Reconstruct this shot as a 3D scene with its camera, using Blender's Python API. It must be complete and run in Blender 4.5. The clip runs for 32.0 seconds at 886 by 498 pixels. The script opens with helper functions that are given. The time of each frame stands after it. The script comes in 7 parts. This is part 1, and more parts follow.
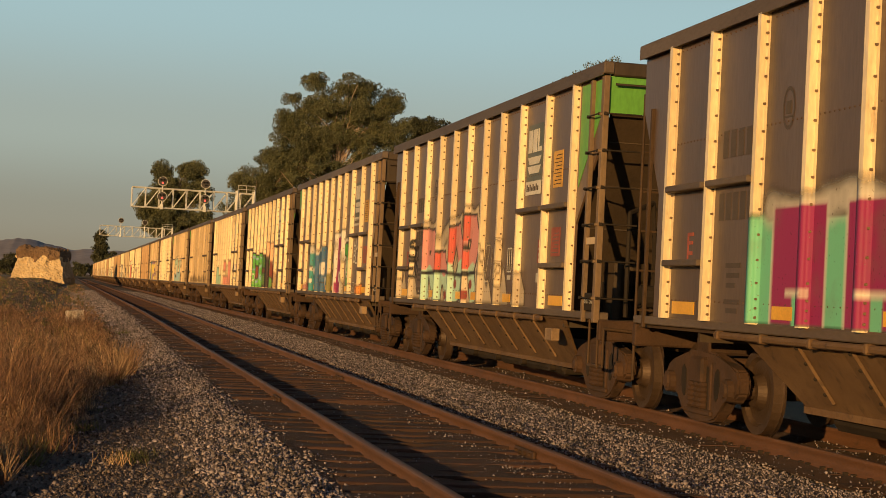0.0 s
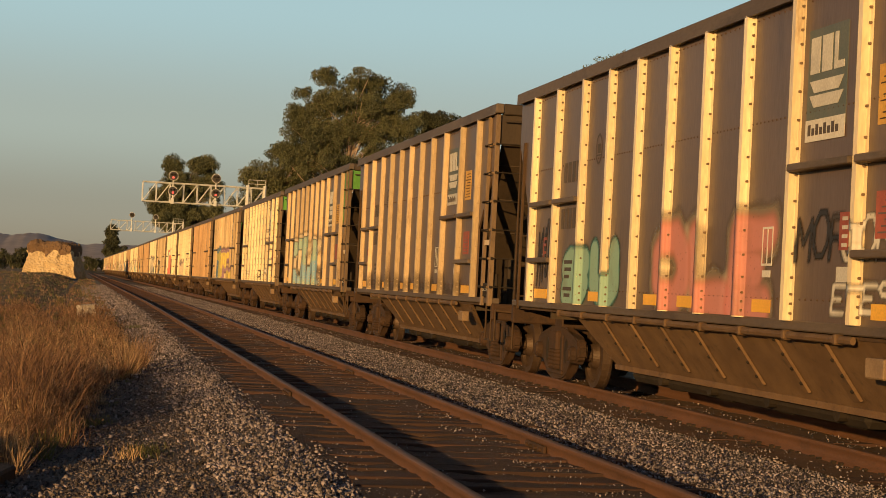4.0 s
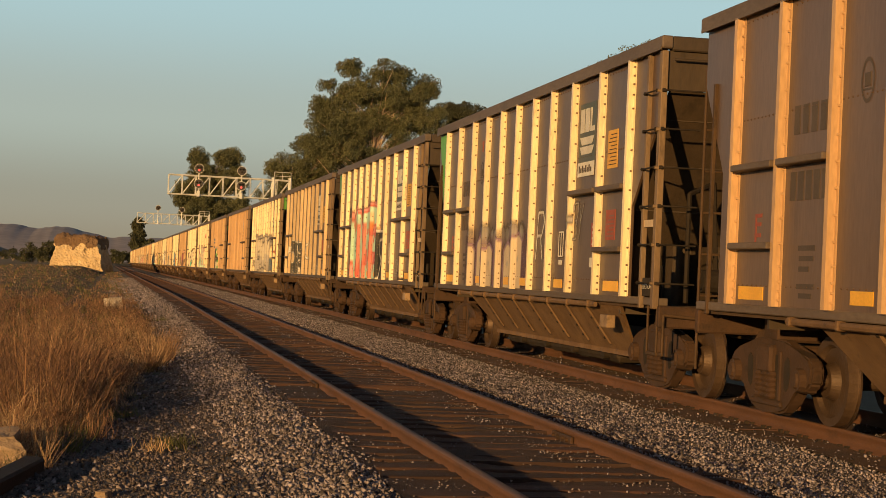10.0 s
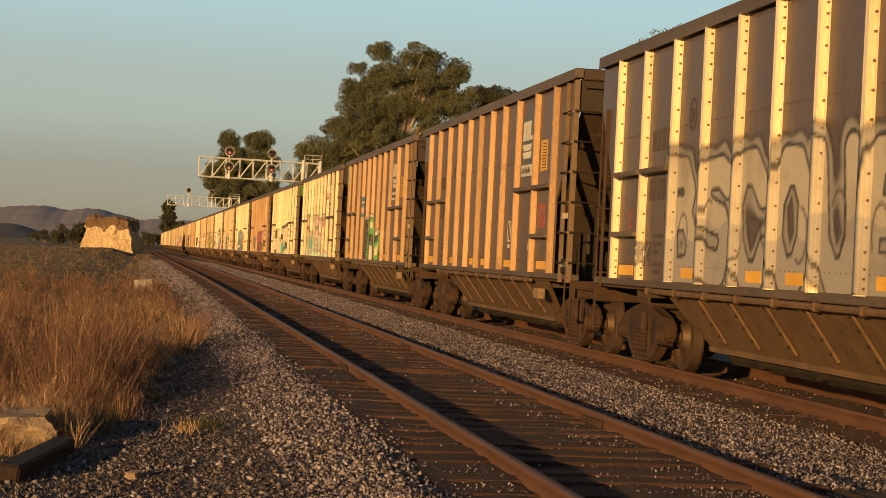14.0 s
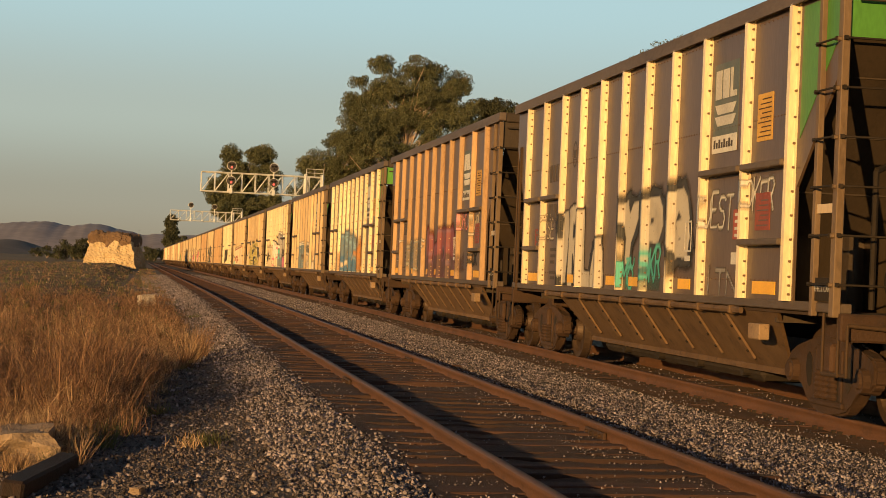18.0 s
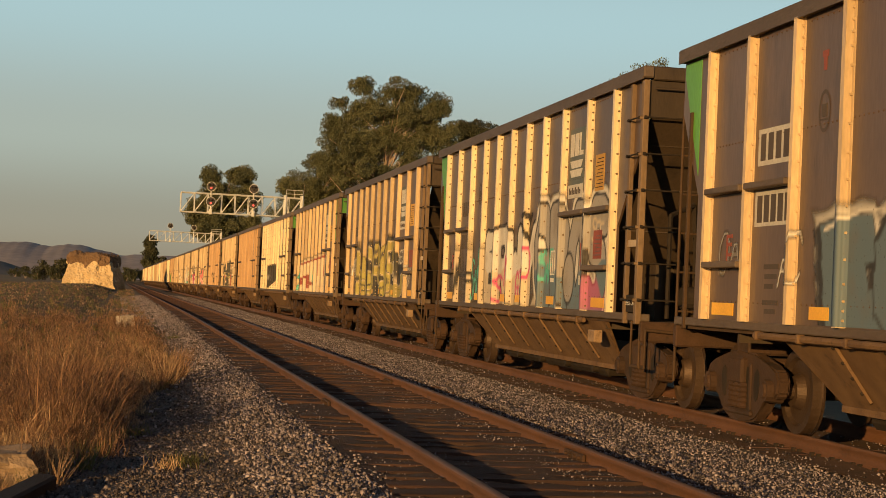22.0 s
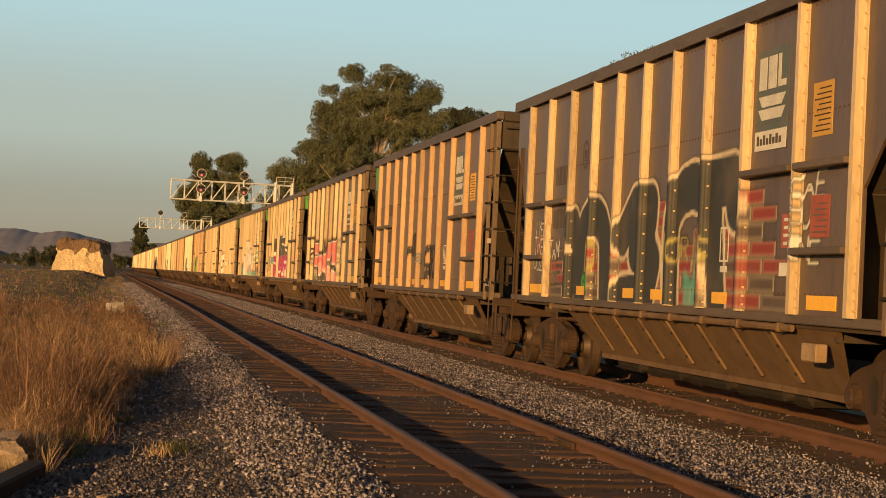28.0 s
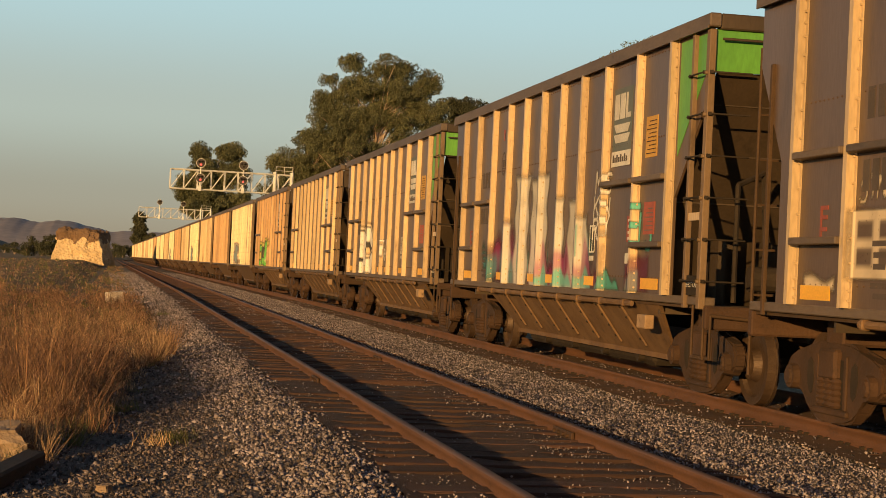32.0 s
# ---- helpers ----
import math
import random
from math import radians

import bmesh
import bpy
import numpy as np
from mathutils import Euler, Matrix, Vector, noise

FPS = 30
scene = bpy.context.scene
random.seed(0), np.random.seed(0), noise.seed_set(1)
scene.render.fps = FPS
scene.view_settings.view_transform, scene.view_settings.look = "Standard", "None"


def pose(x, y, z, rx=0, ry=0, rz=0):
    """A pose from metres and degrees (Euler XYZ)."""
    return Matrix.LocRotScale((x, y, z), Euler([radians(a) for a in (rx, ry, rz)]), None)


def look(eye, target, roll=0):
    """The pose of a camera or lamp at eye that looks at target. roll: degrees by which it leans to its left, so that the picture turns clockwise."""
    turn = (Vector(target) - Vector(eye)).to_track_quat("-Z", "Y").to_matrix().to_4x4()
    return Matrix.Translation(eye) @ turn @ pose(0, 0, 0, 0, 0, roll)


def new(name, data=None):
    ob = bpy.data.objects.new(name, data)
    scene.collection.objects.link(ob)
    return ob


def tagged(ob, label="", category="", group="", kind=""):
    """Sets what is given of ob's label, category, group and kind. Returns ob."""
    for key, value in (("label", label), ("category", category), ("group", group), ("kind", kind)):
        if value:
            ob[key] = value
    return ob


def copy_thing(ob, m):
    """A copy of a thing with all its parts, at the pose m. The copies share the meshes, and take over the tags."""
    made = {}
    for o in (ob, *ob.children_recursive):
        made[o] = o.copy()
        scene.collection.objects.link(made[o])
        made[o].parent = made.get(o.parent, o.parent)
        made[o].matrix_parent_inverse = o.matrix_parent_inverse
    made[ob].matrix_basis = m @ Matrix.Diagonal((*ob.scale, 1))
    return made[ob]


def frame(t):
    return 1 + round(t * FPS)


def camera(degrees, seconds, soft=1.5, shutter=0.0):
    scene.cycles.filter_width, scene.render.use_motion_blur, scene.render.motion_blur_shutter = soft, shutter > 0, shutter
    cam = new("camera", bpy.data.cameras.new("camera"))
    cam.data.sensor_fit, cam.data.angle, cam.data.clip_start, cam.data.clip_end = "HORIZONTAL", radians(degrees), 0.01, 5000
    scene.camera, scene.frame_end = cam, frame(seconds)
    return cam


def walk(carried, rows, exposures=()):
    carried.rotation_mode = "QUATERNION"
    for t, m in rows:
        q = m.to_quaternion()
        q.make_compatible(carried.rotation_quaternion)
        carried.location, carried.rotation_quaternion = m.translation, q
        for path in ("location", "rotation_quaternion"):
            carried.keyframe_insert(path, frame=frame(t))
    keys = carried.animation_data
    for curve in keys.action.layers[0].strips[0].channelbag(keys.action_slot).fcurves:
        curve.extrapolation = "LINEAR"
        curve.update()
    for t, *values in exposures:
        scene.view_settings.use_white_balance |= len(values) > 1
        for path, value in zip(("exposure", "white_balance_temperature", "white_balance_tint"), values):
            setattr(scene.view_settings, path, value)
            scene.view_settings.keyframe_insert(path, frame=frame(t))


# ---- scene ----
from mathutils import kdtree

cam = camera(28.995, 32.0, soft=0.35)
EYE = (0.0, 0.0, 1.349)
TURNS = [  # seconds, turn to the right of the track, tilt up, roll
    (0, 11.900, 1.441, 2.885), (0.5, 12.017, 1.384, 2.812), (1, 12.096, 1.351, 2.807), (1.5, 12.110, 1.355, 2.806),
    (2, 12.057, 1.355, 2.672), (2.5, 11.893, 1.328, 2.739), (3, 11.721, 1.290, 2.776), (3.5, 11.611, 1.244, 2.906),
    (5.5, 11.241, 1.218, 2.566), (6, 11.160, 1.219, 2.568), (6.5, 11.101, 1.200, 2.471), (7, 11.050, 1.165, 2.614),
    (7.5, 11.005, 1.121, 2.717), (8, 10.972, 1.061, 2.699), (8.5, 10.946, 0.993, 2.647), (9, 10.885, 0.933, 2.681),
    (9.5, 10.811, 0.918, 2.598), (10, 10.714, 0.893, 2.532), (10.5, 10.589, 0.846, 2.490), (11, 10.442, 0.756, 2.601),
    (11.5, 10.271, 0.665, 2.594), (12, 10.098, 0.569, 2.646), (12.5, 9.959, 0.474, 2.753), (13, 9.852, 0.388, 2.781),
    (13.5, 9.778, 0.313, 2.889), (14, 9.753, 0.301, 2.835), (14.5, 9.722, 0.313, 2.650), (16.5, 9.707, 0.418, 2.514),
    (17, 9.676, 0.472, 2.505), (17.5, 9.652, 0.561, 2.405), (18, 9.644, 0.724, 2.398), (18.5, 9.663, 0.887, 2.390),
    (19, 9.726, 1.025, 2.414), (19.5, 9.824, 1.151, 2.475), (20, 9.925, 1.242, 2.508), (20.5, 10.032, 1.303, 2.462),
    (21, 10.113, 1.367, 2.501), (21.5, 10.203, 1.416, 2.479), (22, 10.291, 1.469, 2.534), (22.5, 10.401, 1.526, 2.627),
    (23, 10.533, 1.563, 2.554), (23.5, 10.634, 1.542, 2.583), (24, 10.692, 1.476, 2.660), (24.5, 10.733, 1.420, 2.853),
    (25, 10.724, 1.400, 2.912), (25.5, 10.691, 1.393, 2.914), (27.5, 10.647, 1.180, 2.651), (28, 10.635, 1.078, 2.695),
    (28.5, 10.620, 0.999, 2.604), (29, 10.625, 0.930, 2.557), (29.5, 10.679, 0.901, 2.679), (30, 10.739, 0.881, 2.754),
    (30.5, 10.778, 0.878, 2.685), (31, 10.797, 0.865, 2.604), (31.5, 10.768, 0.828, 2.566), (32, 10.672, 0.733, 2.731),
]
walk(cam, [(t, pose(*EYE, 90 + up, 0, -turn) @ pose(0, 0, 0, 0, 0, roll)) for t, turn, up, roll in TURNS],
     [(0.0, -0.09), (1.0, -0.03), (3.0, 0.03), (6.0, 0.03), (9.0, 0.12), (11.0, 0.03), (12.0, 0.05), (13.0, 0.12), (17.0, 0.18), (20.0, 0.15), (23.0, 0.03), (28.0, 0.22), (32.0, 0.22)])

# ---- light: a very low golden sun behind the camera, clear evening sky ----
SUN_SIDE, SUN_UP = 34.5, 7.0
sun_from = Vector((-math.sin(radians(SUN_SIDE)) * math.cos(radians(SUN_UP)), -math.cos(radians(SUN_SIDE)) * math.cos(radians(SUN_UP)), math.sin(radians(SUN_UP))))
world = bpy.data.worlds.new("evening_sky")
scene.world = world
world.use_nodes = True
sky = world.node_tree.nodes.new("ShaderNodeTexSky")
sky.sky_type, sky.sun_disc = "NISHITA", False
sky.sun_elevation, sky.sun_rotation = radians(SUN_UP), radians(180 + SUN_SIDE)
sky.air_density, sky.dust_density, sky.ozone_density = 1.0, 0.3, 2.0
wt = world.node_tree
back = wt.nodes["Background"]
back.inputs["Strength"].default_value = 0.12
# evening haze: the clear sky greys and warms in the last few degrees above the horizon
way = wt.nodes.new("ShaderNodeTexCoord")
split = wt.nodes.new("ShaderNodeSeparateXYZ")
wt.links.new(way.outputs["Generated"], split.inputs[0])
haze = wt.nodes.new("ShaderNodeValToRGB")
haze.color_ramp.interpolation = "EASE"
stops = ((0.0, (1.90, 1.62, 1.32)), (0.035, (2.25, 2.10, 1.85)), (0.085, (3.2, 3.5, 3.12)), (0.16, (3.55, 4.95, 5.05)), (0.30, (1.15, 1.5, 1.7)), (0.5, (0.42, 0.53, 0.63)), (1.0, (0.27, 0.37, 0.55)))
ramp = haze.color_ramp
while len(ramp.elements) < len(stops):
    ramp.elements.new(0.5)
for e, (p, c) in zip(ramp.elements, stops):
    e.position, e.color = p, (*c, 1)
wt.links.new(split.outputs["Z"], haze.inputs["Fac"])
blend = wt.nodes.new("ShaderNodeMix")
blend.data_type = "RGBA"
blend.inputs["Factor"].default_value = 0.8
wt.links.new(sky.outputs["Color"], blend.inputs["A"])
wt.links.new(haze.outputs["Color"], blend.inputs["B"])
wt.links.new(blend.outputs["Result"], back.inputs["Color"])
sun = new("sun", bpy.data.lights.new("sun", "SUN"))
sun.data.energy, sun.data.angle, sun.data.color = 4.9, radians(0.6), (1.0, 0.565, 0.19)
sun.matrix_world = look(sun_from * 50, (0, 0, 0))


# ---- materials ----
def ramp_mix(nt, fac, a, b, lo=0.35, hi=0.65):
    m = nt.nodes.new("ShaderNodeMapRange")
    m.inputs["From Min"].default_value, m.inputs["From Max"].default_value = lo, hi
    nt.links.new(fac, m.inputs["Value"])
    x = nt.nodes.new("ShaderNodeMix")
    x.data_type = "RGBA"
    nt.links.new(m.outputs["Result"], x.inputs["Factor"])
    for sock, v in ((x.inputs["A"], a), (x.inputs["B"], b)):
        if isinstance(v, tuple):
            sock.default_value = (*v, 1)
        else:
            nt.links.new(v, sock)
    return x.outputs["Result"]


def mat(name, base, second=None, dirt=None, scale=3.0, fine=40.0, stretch=(1, 1, 1), rough=0.7, metal=0.0, bump=0.3, spread=0.25, island=False, world_space=False, dirt_amount=0.5, gloss=0.5, translucent=0.0):
    """A weathered surface: two tones in large patches, grain, dirt, a small spread from piece to piece."""
    m = bpy.data.materials.new(name)
    m.use_nodes = True
    nt = m.node_tree
    b = nt.nodes["Principled BSDF"]
    second = second or tuple(0.72 * c for c in base)
    if world_space:
        pos = nt.nodes.new("ShaderNodeNewGeometry").outputs["Position"]
    else:
        pos = nt.nodes.new("ShaderNodeTexCoord").outputs["Object"]
    info = nt.nodes.new("ShaderNodeObjectInfo")
    rnd = info.outputs["Random"]
    if island:
        rnd = nt.nodes.new("ShaderNodeNewGeometry").outputs["Random Per Island"]
    off = nt.nodes.new("ShaderNodeVectorMath")
    off.operation = "MULTIPLY_ADD"
    off.inputs[1].default_value = stretch
    nt.links.new(pos, off.inputs[0])
    sh = nt.nodes.new("ShaderNodeMath")
    sh.operation = "MULTIPLY"
    sh.inputs[1].default_value = 37.0 if not world_space else 0.0
    nt.links.new(rnd, sh.inputs[0])
    nt.links.new(sh.outputs[0], off.inputs[2])
    n1, n2 = nt.nodes.new("ShaderNodeTexNoise"), nt.nodes.new("ShaderNodeTexNoise")
    n1.inputs["Scale"].default_value, n1.inputs["Detail"].default_value = scale, 4
    n2.inputs["Scale"].default_value, n2.inputs["Detail"].default_value = fine, 3
    for n in (n1, n2):
        nt.links.new(off.outputs[0], n.inputs["Vector"])
    col = ramp_mix(nt, n1.outputs["Fac"], base, second)
    if dirt:
        n3 = nt.nodes.new("ShaderNodeTexNoise")
        n3.inputs["Scale"].default_value, n3.inputs["Detail"].default_value, n3.inputs["Roughness"].default_value = scale * 2.3, 6, 0.7
        nt.links.new(off.outputs[0], n3.inputs["Vector"])
        col = ramp_mix(nt, n3.outputs["Fac"], col, dirt, 0.75 - 0.4 * dirt_amount, 0.95 - 0.4 * dirt_amount)
    # grain and the spread between pieces scale the value
    v1 = nt.nodes.new("ShaderNodeMapRange")
    v1.inputs["To Min"].default_value, v1.inputs["To Max"].default_value = 0.72, 1.28
    nt.links.new(n2.outputs["Fac"], v1.inputs["Value"])
    v2 = nt.nodes.new("ShaderNodeMapRange")
    v2.inputs["To Min"].default_value, v2.inputs["To Max"].default_value = 1 - spread, 1 + spread
    nt.links.new(rnd, v2.inputs["Value"])
    mul = nt.nodes.new("ShaderNodeMath")
    mul.operation = "MULTIPLY"
    nt.links.new(v1.outputs["Result"], mul.inputs[0])
    nt.links.new(v2.outputs["Result"], mul.inputs[1])
    hsv = nt.nodes.new("ShaderNodeHueSaturation")
    nt.links.new(mul.outputs[0], hsv.inputs["Value"])
    nt.links.new(col, hsv.inputs["Color"])
    nt.links.new(hsv.outputs["Color"], b.inputs["Base Color"])
    b.inputs["Roughness"].default_value, b.inputs["Metallic"].default_value = rough, metal
    b.inputs["Specular IOR Level"].default_value = gloss
    if bump:
        bp = nt.nodes.new("ShaderNodeBump")
        bp.inputs["Strength"].default_value, bp.inputs["Distance"].default_value = bump, 0.02
        nt.links.new(n2.outputs["Fac"], bp.inputs["Height"])
        nt.links.new(bp.outputs["Normal"], b.inputs["Normal"])
    if translucent:
        tr = nt.nodes.new("ShaderNodeBsdfTranslucent")
        nt.links.new(hsv.outputs["Color"], tr.inputs["Color"])
        mix = nt.nodes.new("ShaderNodeMixShader")
        mix.inputs["Fac"].default_value = translucent
        nt.links.new(b.outputs[0], mix.inputs[1])
        nt.links.new(tr.outputs[0], mix.inputs[2])
        nt.links.new(mix.outputs[0], nt.nodes["Material Output"].inputs["Surface"])
    return m


M_ALU = mat("weathered_aluminium_post", (0.88, 0.75, 0.51), (0.74, 0.61, 0.40), (0.26, 0.17, 0.105), 1.4, 30, (1, 1, 0.25), 0.36, 0.0, 0.12, 0.14, dirt_amount=0.36)
M_ALU_TAN = mat("tan_grimed_post", (0.64, 0.49, 0.30), (0.50, 0.375, 0.225), (0.22, 0.14, 0.09), 1.6, 30, (1, 1, 0.25), 0.45, 0.0, 0.12, 0.2, dirt_amount=0.45)
M_ALU_BROWN = mat("rust_dusted_post", (0.56, 0.37, 0.20), (0.45, 0.285, 0.15), (0.20, 0.12, 0.07), 1.5, 30, (1, 1, 0.25), 0.5, 0.0, 0.12, 0.16, dirt_amount=0.42)
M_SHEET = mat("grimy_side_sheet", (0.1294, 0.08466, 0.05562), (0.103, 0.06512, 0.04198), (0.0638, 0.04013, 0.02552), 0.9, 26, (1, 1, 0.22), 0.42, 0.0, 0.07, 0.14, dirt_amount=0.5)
M_LADDER = mat("brown_grimed_ladder_steel", (0.217, 0.148, 0.0867), (0.159, 0.105, 0.0615), (0.0723, 0.047, 0.0303), 1.5, 30, (1, 1, 0.4), 0.65, 0.05, 0.2, 0.15, dirt_amount=0.5)
M_CHORD = mat("grimy_top_chord", (0.144, 0.1071, 0.07794), (0.1071, 0.07794, 0.0576), (0.06336, 0.04608, 0.03339), 1.2, 30, (1, 0.3, 1), 0.6, 0.1, 0.15, 0.12)
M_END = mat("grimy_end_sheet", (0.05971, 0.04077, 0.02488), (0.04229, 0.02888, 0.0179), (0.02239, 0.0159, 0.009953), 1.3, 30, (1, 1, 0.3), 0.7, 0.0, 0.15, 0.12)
M_GREEN = mat("green_end_paint", (0.115, 0.34, 0.055), (0.085, 0.27, 0.045), (0.10, 0.14, 0.05), 1.2, 30, (1, 1, 0.3), 0.5, 0.0, 0.1, 0.25, dirt_amount=0.25)
M_UNDER = mat("dusty_brown_underframe", (0.0736, 0.04113, 0.01912), (0.05196, 0.02886, 0.01371), (0.02453, 0.01515, 0.008659), 2.0, 40, (1, 1, 1), 0.85, 0.0, 0.3, 0.15)
M_TRUCK = mat("red_brown_bogie_steel", (0.0645, 0.03257, 0.01682), (0.04207, 0.02189, 0.01176), (0.02135, 0.01293, 0.008413), 2.5, 40, (1, 1, 1), 0.85, 0.0, 0.35, 0.15)
M_RIB = mat("worn_skirt_rib", (0.1647, 0.0976, 0.04636), (0.1196, 0.06832, 0.03294), (0.0488, 0.0305, 0.0183), 3.0, 45, (1, 1, 1), 0.75, 0.0, 0.25, 0.15)
M_TANBOX = mat("tan_dusted_steel", (0.34, 0.23, 0.13), (0.25, 0.165, 0.095), (0.10, 0.065, 0.04), 4.0, 45, (1, 1, 1), 0.7, 0.0, 0.2, 0.15)
# black steel; also the dark of the plates that imitate shaded frame openings
M_DARK = mat("black_greasy_steel_and_shade", (0.024, 0.019, 0.015), (0.036, 0.027, 0.020), None, 3.0, 40, (1, 1, 1), 0.85, 0.0, 0.2, 0.2, gloss=0.25)
M_WHEEL = mat("rusty_wheel_steel", (0.10, 0.065, 0.045), (0.07, 0.045, 0.03), None, 3.0, 40, (1, 1, 1), 0.6, 0.4, 0.2, 0.15)
M_TREAD = mat("polished_flange_steel", (0.55, 0.50, 0.45), (0.45, 0.40, 0.36), None, 4.0, 60, (1, 1, 1), 0.28, 1.0, 0.03, 0.1)
M_RAIL = mat("rusty_rail_steel", (0.1413, 0.06273, 0.03132), (0.1035, 0.04644, 0.02313), (0.05337, 0.02691, 0.01629), 2.5, 60, (1, 0.4, 1), 0.8, 0.0, 0.3, 0.05, world_space=True)
M_RAILHEAD = mat("worn_rail_head", (0.163, 0.0848, 0.0476), (0.116, 0.0578, 0.034), None, 2.0, 40, (1, 0.2, 1), 0.62, 0.15, 0.1, 0.05, world_space=True)
M_TIE = mat("old_oiled_timber_sleeper", (0.0629, 0.0306, 0.02295), (0.0391, 0.01955, 0.01615), (0.085, 0.0493, 0.0357), 2.2, 50, (0.3, 3, 1), 0.85, 0.0, 0.5, 0.3)
M_CHARRED = mat("charred_dark_timber", (0.030, 0.015, 0.011), (0.018, 0.010, 0.008), (0.055, 0.026, 0.016), 4.0, 60, (3, 0.5, 1), 0.8, 0.0, 0.6, 0.2)
M_TIEDIRT = mat("brown_track_dirt", (0.072, 0.036, 0.027), (0.040, 0.021, 0.018), (0.115, 0.072, 0.054), 3.0, 70, (1, 1, 1), 0.95, 0.0, 1.0, 0.1, world_space=True)
M_RUSTDIRT = mat("rusty_orange_track_dirt", (0.1152, 0.05512, 0.02728), (0.07872, 0.03776, 0.01992), (0.05248, 0.02888, 0.01784), 1.6, 45, (1, 1, 1), 0.95, 0.0, 0.7, 0.1, world_space=True)
M_BALLAST = mat("grey_ballast_bed", (0.112, 0.092, 0.086), (0.074, 0.060, 0.057), (0.135, 0.110, 0.098), 1.1, 24, (1, 1, 1), 0.95, 0.0, 1.0, 0.1, world_space=True)
M_STONE = mat("broken_grey_stone", (0.275, 0.240, 0.262), (0.150, 0.130, 0.144), (0.17, 0.118, 0.105), 3.0, 60, (1, 1, 1), 0.9, 0.0, 0.3, 0.85, island=True, world_space=True)
# path stone: dirt tone, with the weeds' shade also put into the colour
M_STONE_DIRT_SHADE = mat("dirt_and_shade_path_stone", (0.1445, 0.1187, 0.1187), (0.07912, 0.0645, 0.06622), (0.1032, 0.06708, 0.05332), 2.0, 60, (1, 1, 1), 0.9, 0.0, 0.3, 0.85, island=True, world_space=True)
M_FIELD = mat("dry_field_soil_and_grass", (0.125, 0.078, 0.038), (0.075, 0.056, 0.027), (0.15, 0.088, 0.044), 0.11, 3.0, (1, 0.4, 1), 0.95, 0.0, 0.6, 0.1, world_space=True)
M_WEED = mat("dry_brown_weed", (0.33, 0.190, 0.108), (0.115, 0.064, 0.044), None, 1.6, 30, (1, 1, 1), 0.85, 0.0, 0.0, 0.75, island=True, world_space=True, translucent=0.2)
M_STRAW = mat("dry_straw_grass", (0.58, 0.42, 0.26), (0.36, 0.23, 0.13), None, 1.2, 30, (1, 1, 1), 0.85, 0.0, 0.0, 0.5, island=True, world_space=True, translucent=0.2)
M_GREENWEED = mat("dull_green_weed", (0.13, 0.13, 0.045), (0.09, 0.10, 0.035), None, 1.5, 30, (1, 1, 1), 0.85, 0.0, 0.0, 0.4, island=True, world_space=True, translucent=0.25)
M_LEAF = mat("eucalyptus_leaf", (0.175, 0.180, 0.095), (0.112, 0.122, 0.068), (0.19, 0.145, 0.09), 0.22, 2.2, (1, 1, 1), 0.75, 0.0, 0.0, 0.4, island=True, world_space=True, translucent=0.3, gloss=0.25, dirt_amount=0.32)
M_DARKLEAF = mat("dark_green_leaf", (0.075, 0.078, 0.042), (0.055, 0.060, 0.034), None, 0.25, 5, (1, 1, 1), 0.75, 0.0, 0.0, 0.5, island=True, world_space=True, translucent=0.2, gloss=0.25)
M_BARK = mat("pale_eucalyptus_bark", (0.42, 0.33, 0.25), (0.26, 0.19, 0.14), None, 0.8, 8, (1, 1, 0.3), 0.85, 0.0, 0.3, 0.2)
M_GANTRY = mat("silver_painted_steel", (0.74, 0.74, 0.71), (0.62, 0.62, 0.59), None, 1.5, 20, (1, 1, 1), 0.45, 0.1, 0.05, 0.06)
M_SIGBLACK = mat("faded_signal_backplate", (0.07, 0.062, 0.058), (0.05, 0.045, 0.042), None, 2.0, 20, (1, 1, 1), 0.7, 0.0, 0.05, 0.06)
M_HAY = mat("pale_cut_straw_face", (0.64, 0.50, 0.31), (0.52, 0.39, 0.225), (0.287, 0.193, 0.0994), 0.7, 7, (1, 1, 0.6), 0.95, 0.0, 0.6, 0.05)
M_HAYTOP = mat("weathered_straw_top", (0.204, 0.128, 0.0765), (0.143, 0.0901, 0.0561), (0.265, 0.173, 0.0969), 0.8, 6, (1, 1, 0.6), 0.95, 0.0, 0.6, 0.05)
M_ROCK = mat("rough_brown_stone", (0.3456, 0.2592, 0.1824), (0.2592, 0.1872, 0.1344), (0.144, 0.1008, 0.072), 4.0, 40, (1, 1, 1), 0.9, 0.0, 0.6, 0.1)
M_CONCRETE = mat("pale_broken_concrete", (0.50, 0.45, 0.40), (0.36, 0.32, 0.28), (0.22, 0.18, 0.15), 5.0, 40, (1, 1, 1), 0.9, 0.0, 0.6, 0.1)
# the haze of distance is put into the hills' pale blue-grey base colour
M_HILL = mat("haze_tinted_hills", (0.29, 0.275, 0.32), (0.25, 0.238, 0.28), None, 0.010, 0.06, (1, 1, 1), 1.0, 0.0, 0.0, 0.05, world_space=True)
M_FOOT = mat("wooded_foothills", (0.10, 0.092, 0.10), (0.075, 0.07, 0.075), None, 0.02, 0.1, (1, 1, 1), 1.0, 0.0, 0.0, 0.05, world_space=True)
M_YELLOW = mat("yellow_reflector_plate", (0.86, 0.47, 0.035), (0.78, 0.41, 0.03), (0.45, 0.25, 0.05), 3.0, 50, (1, 1, 1), 0.35, 0.0, 0.02, 0.1, dirt_amount=0.12)
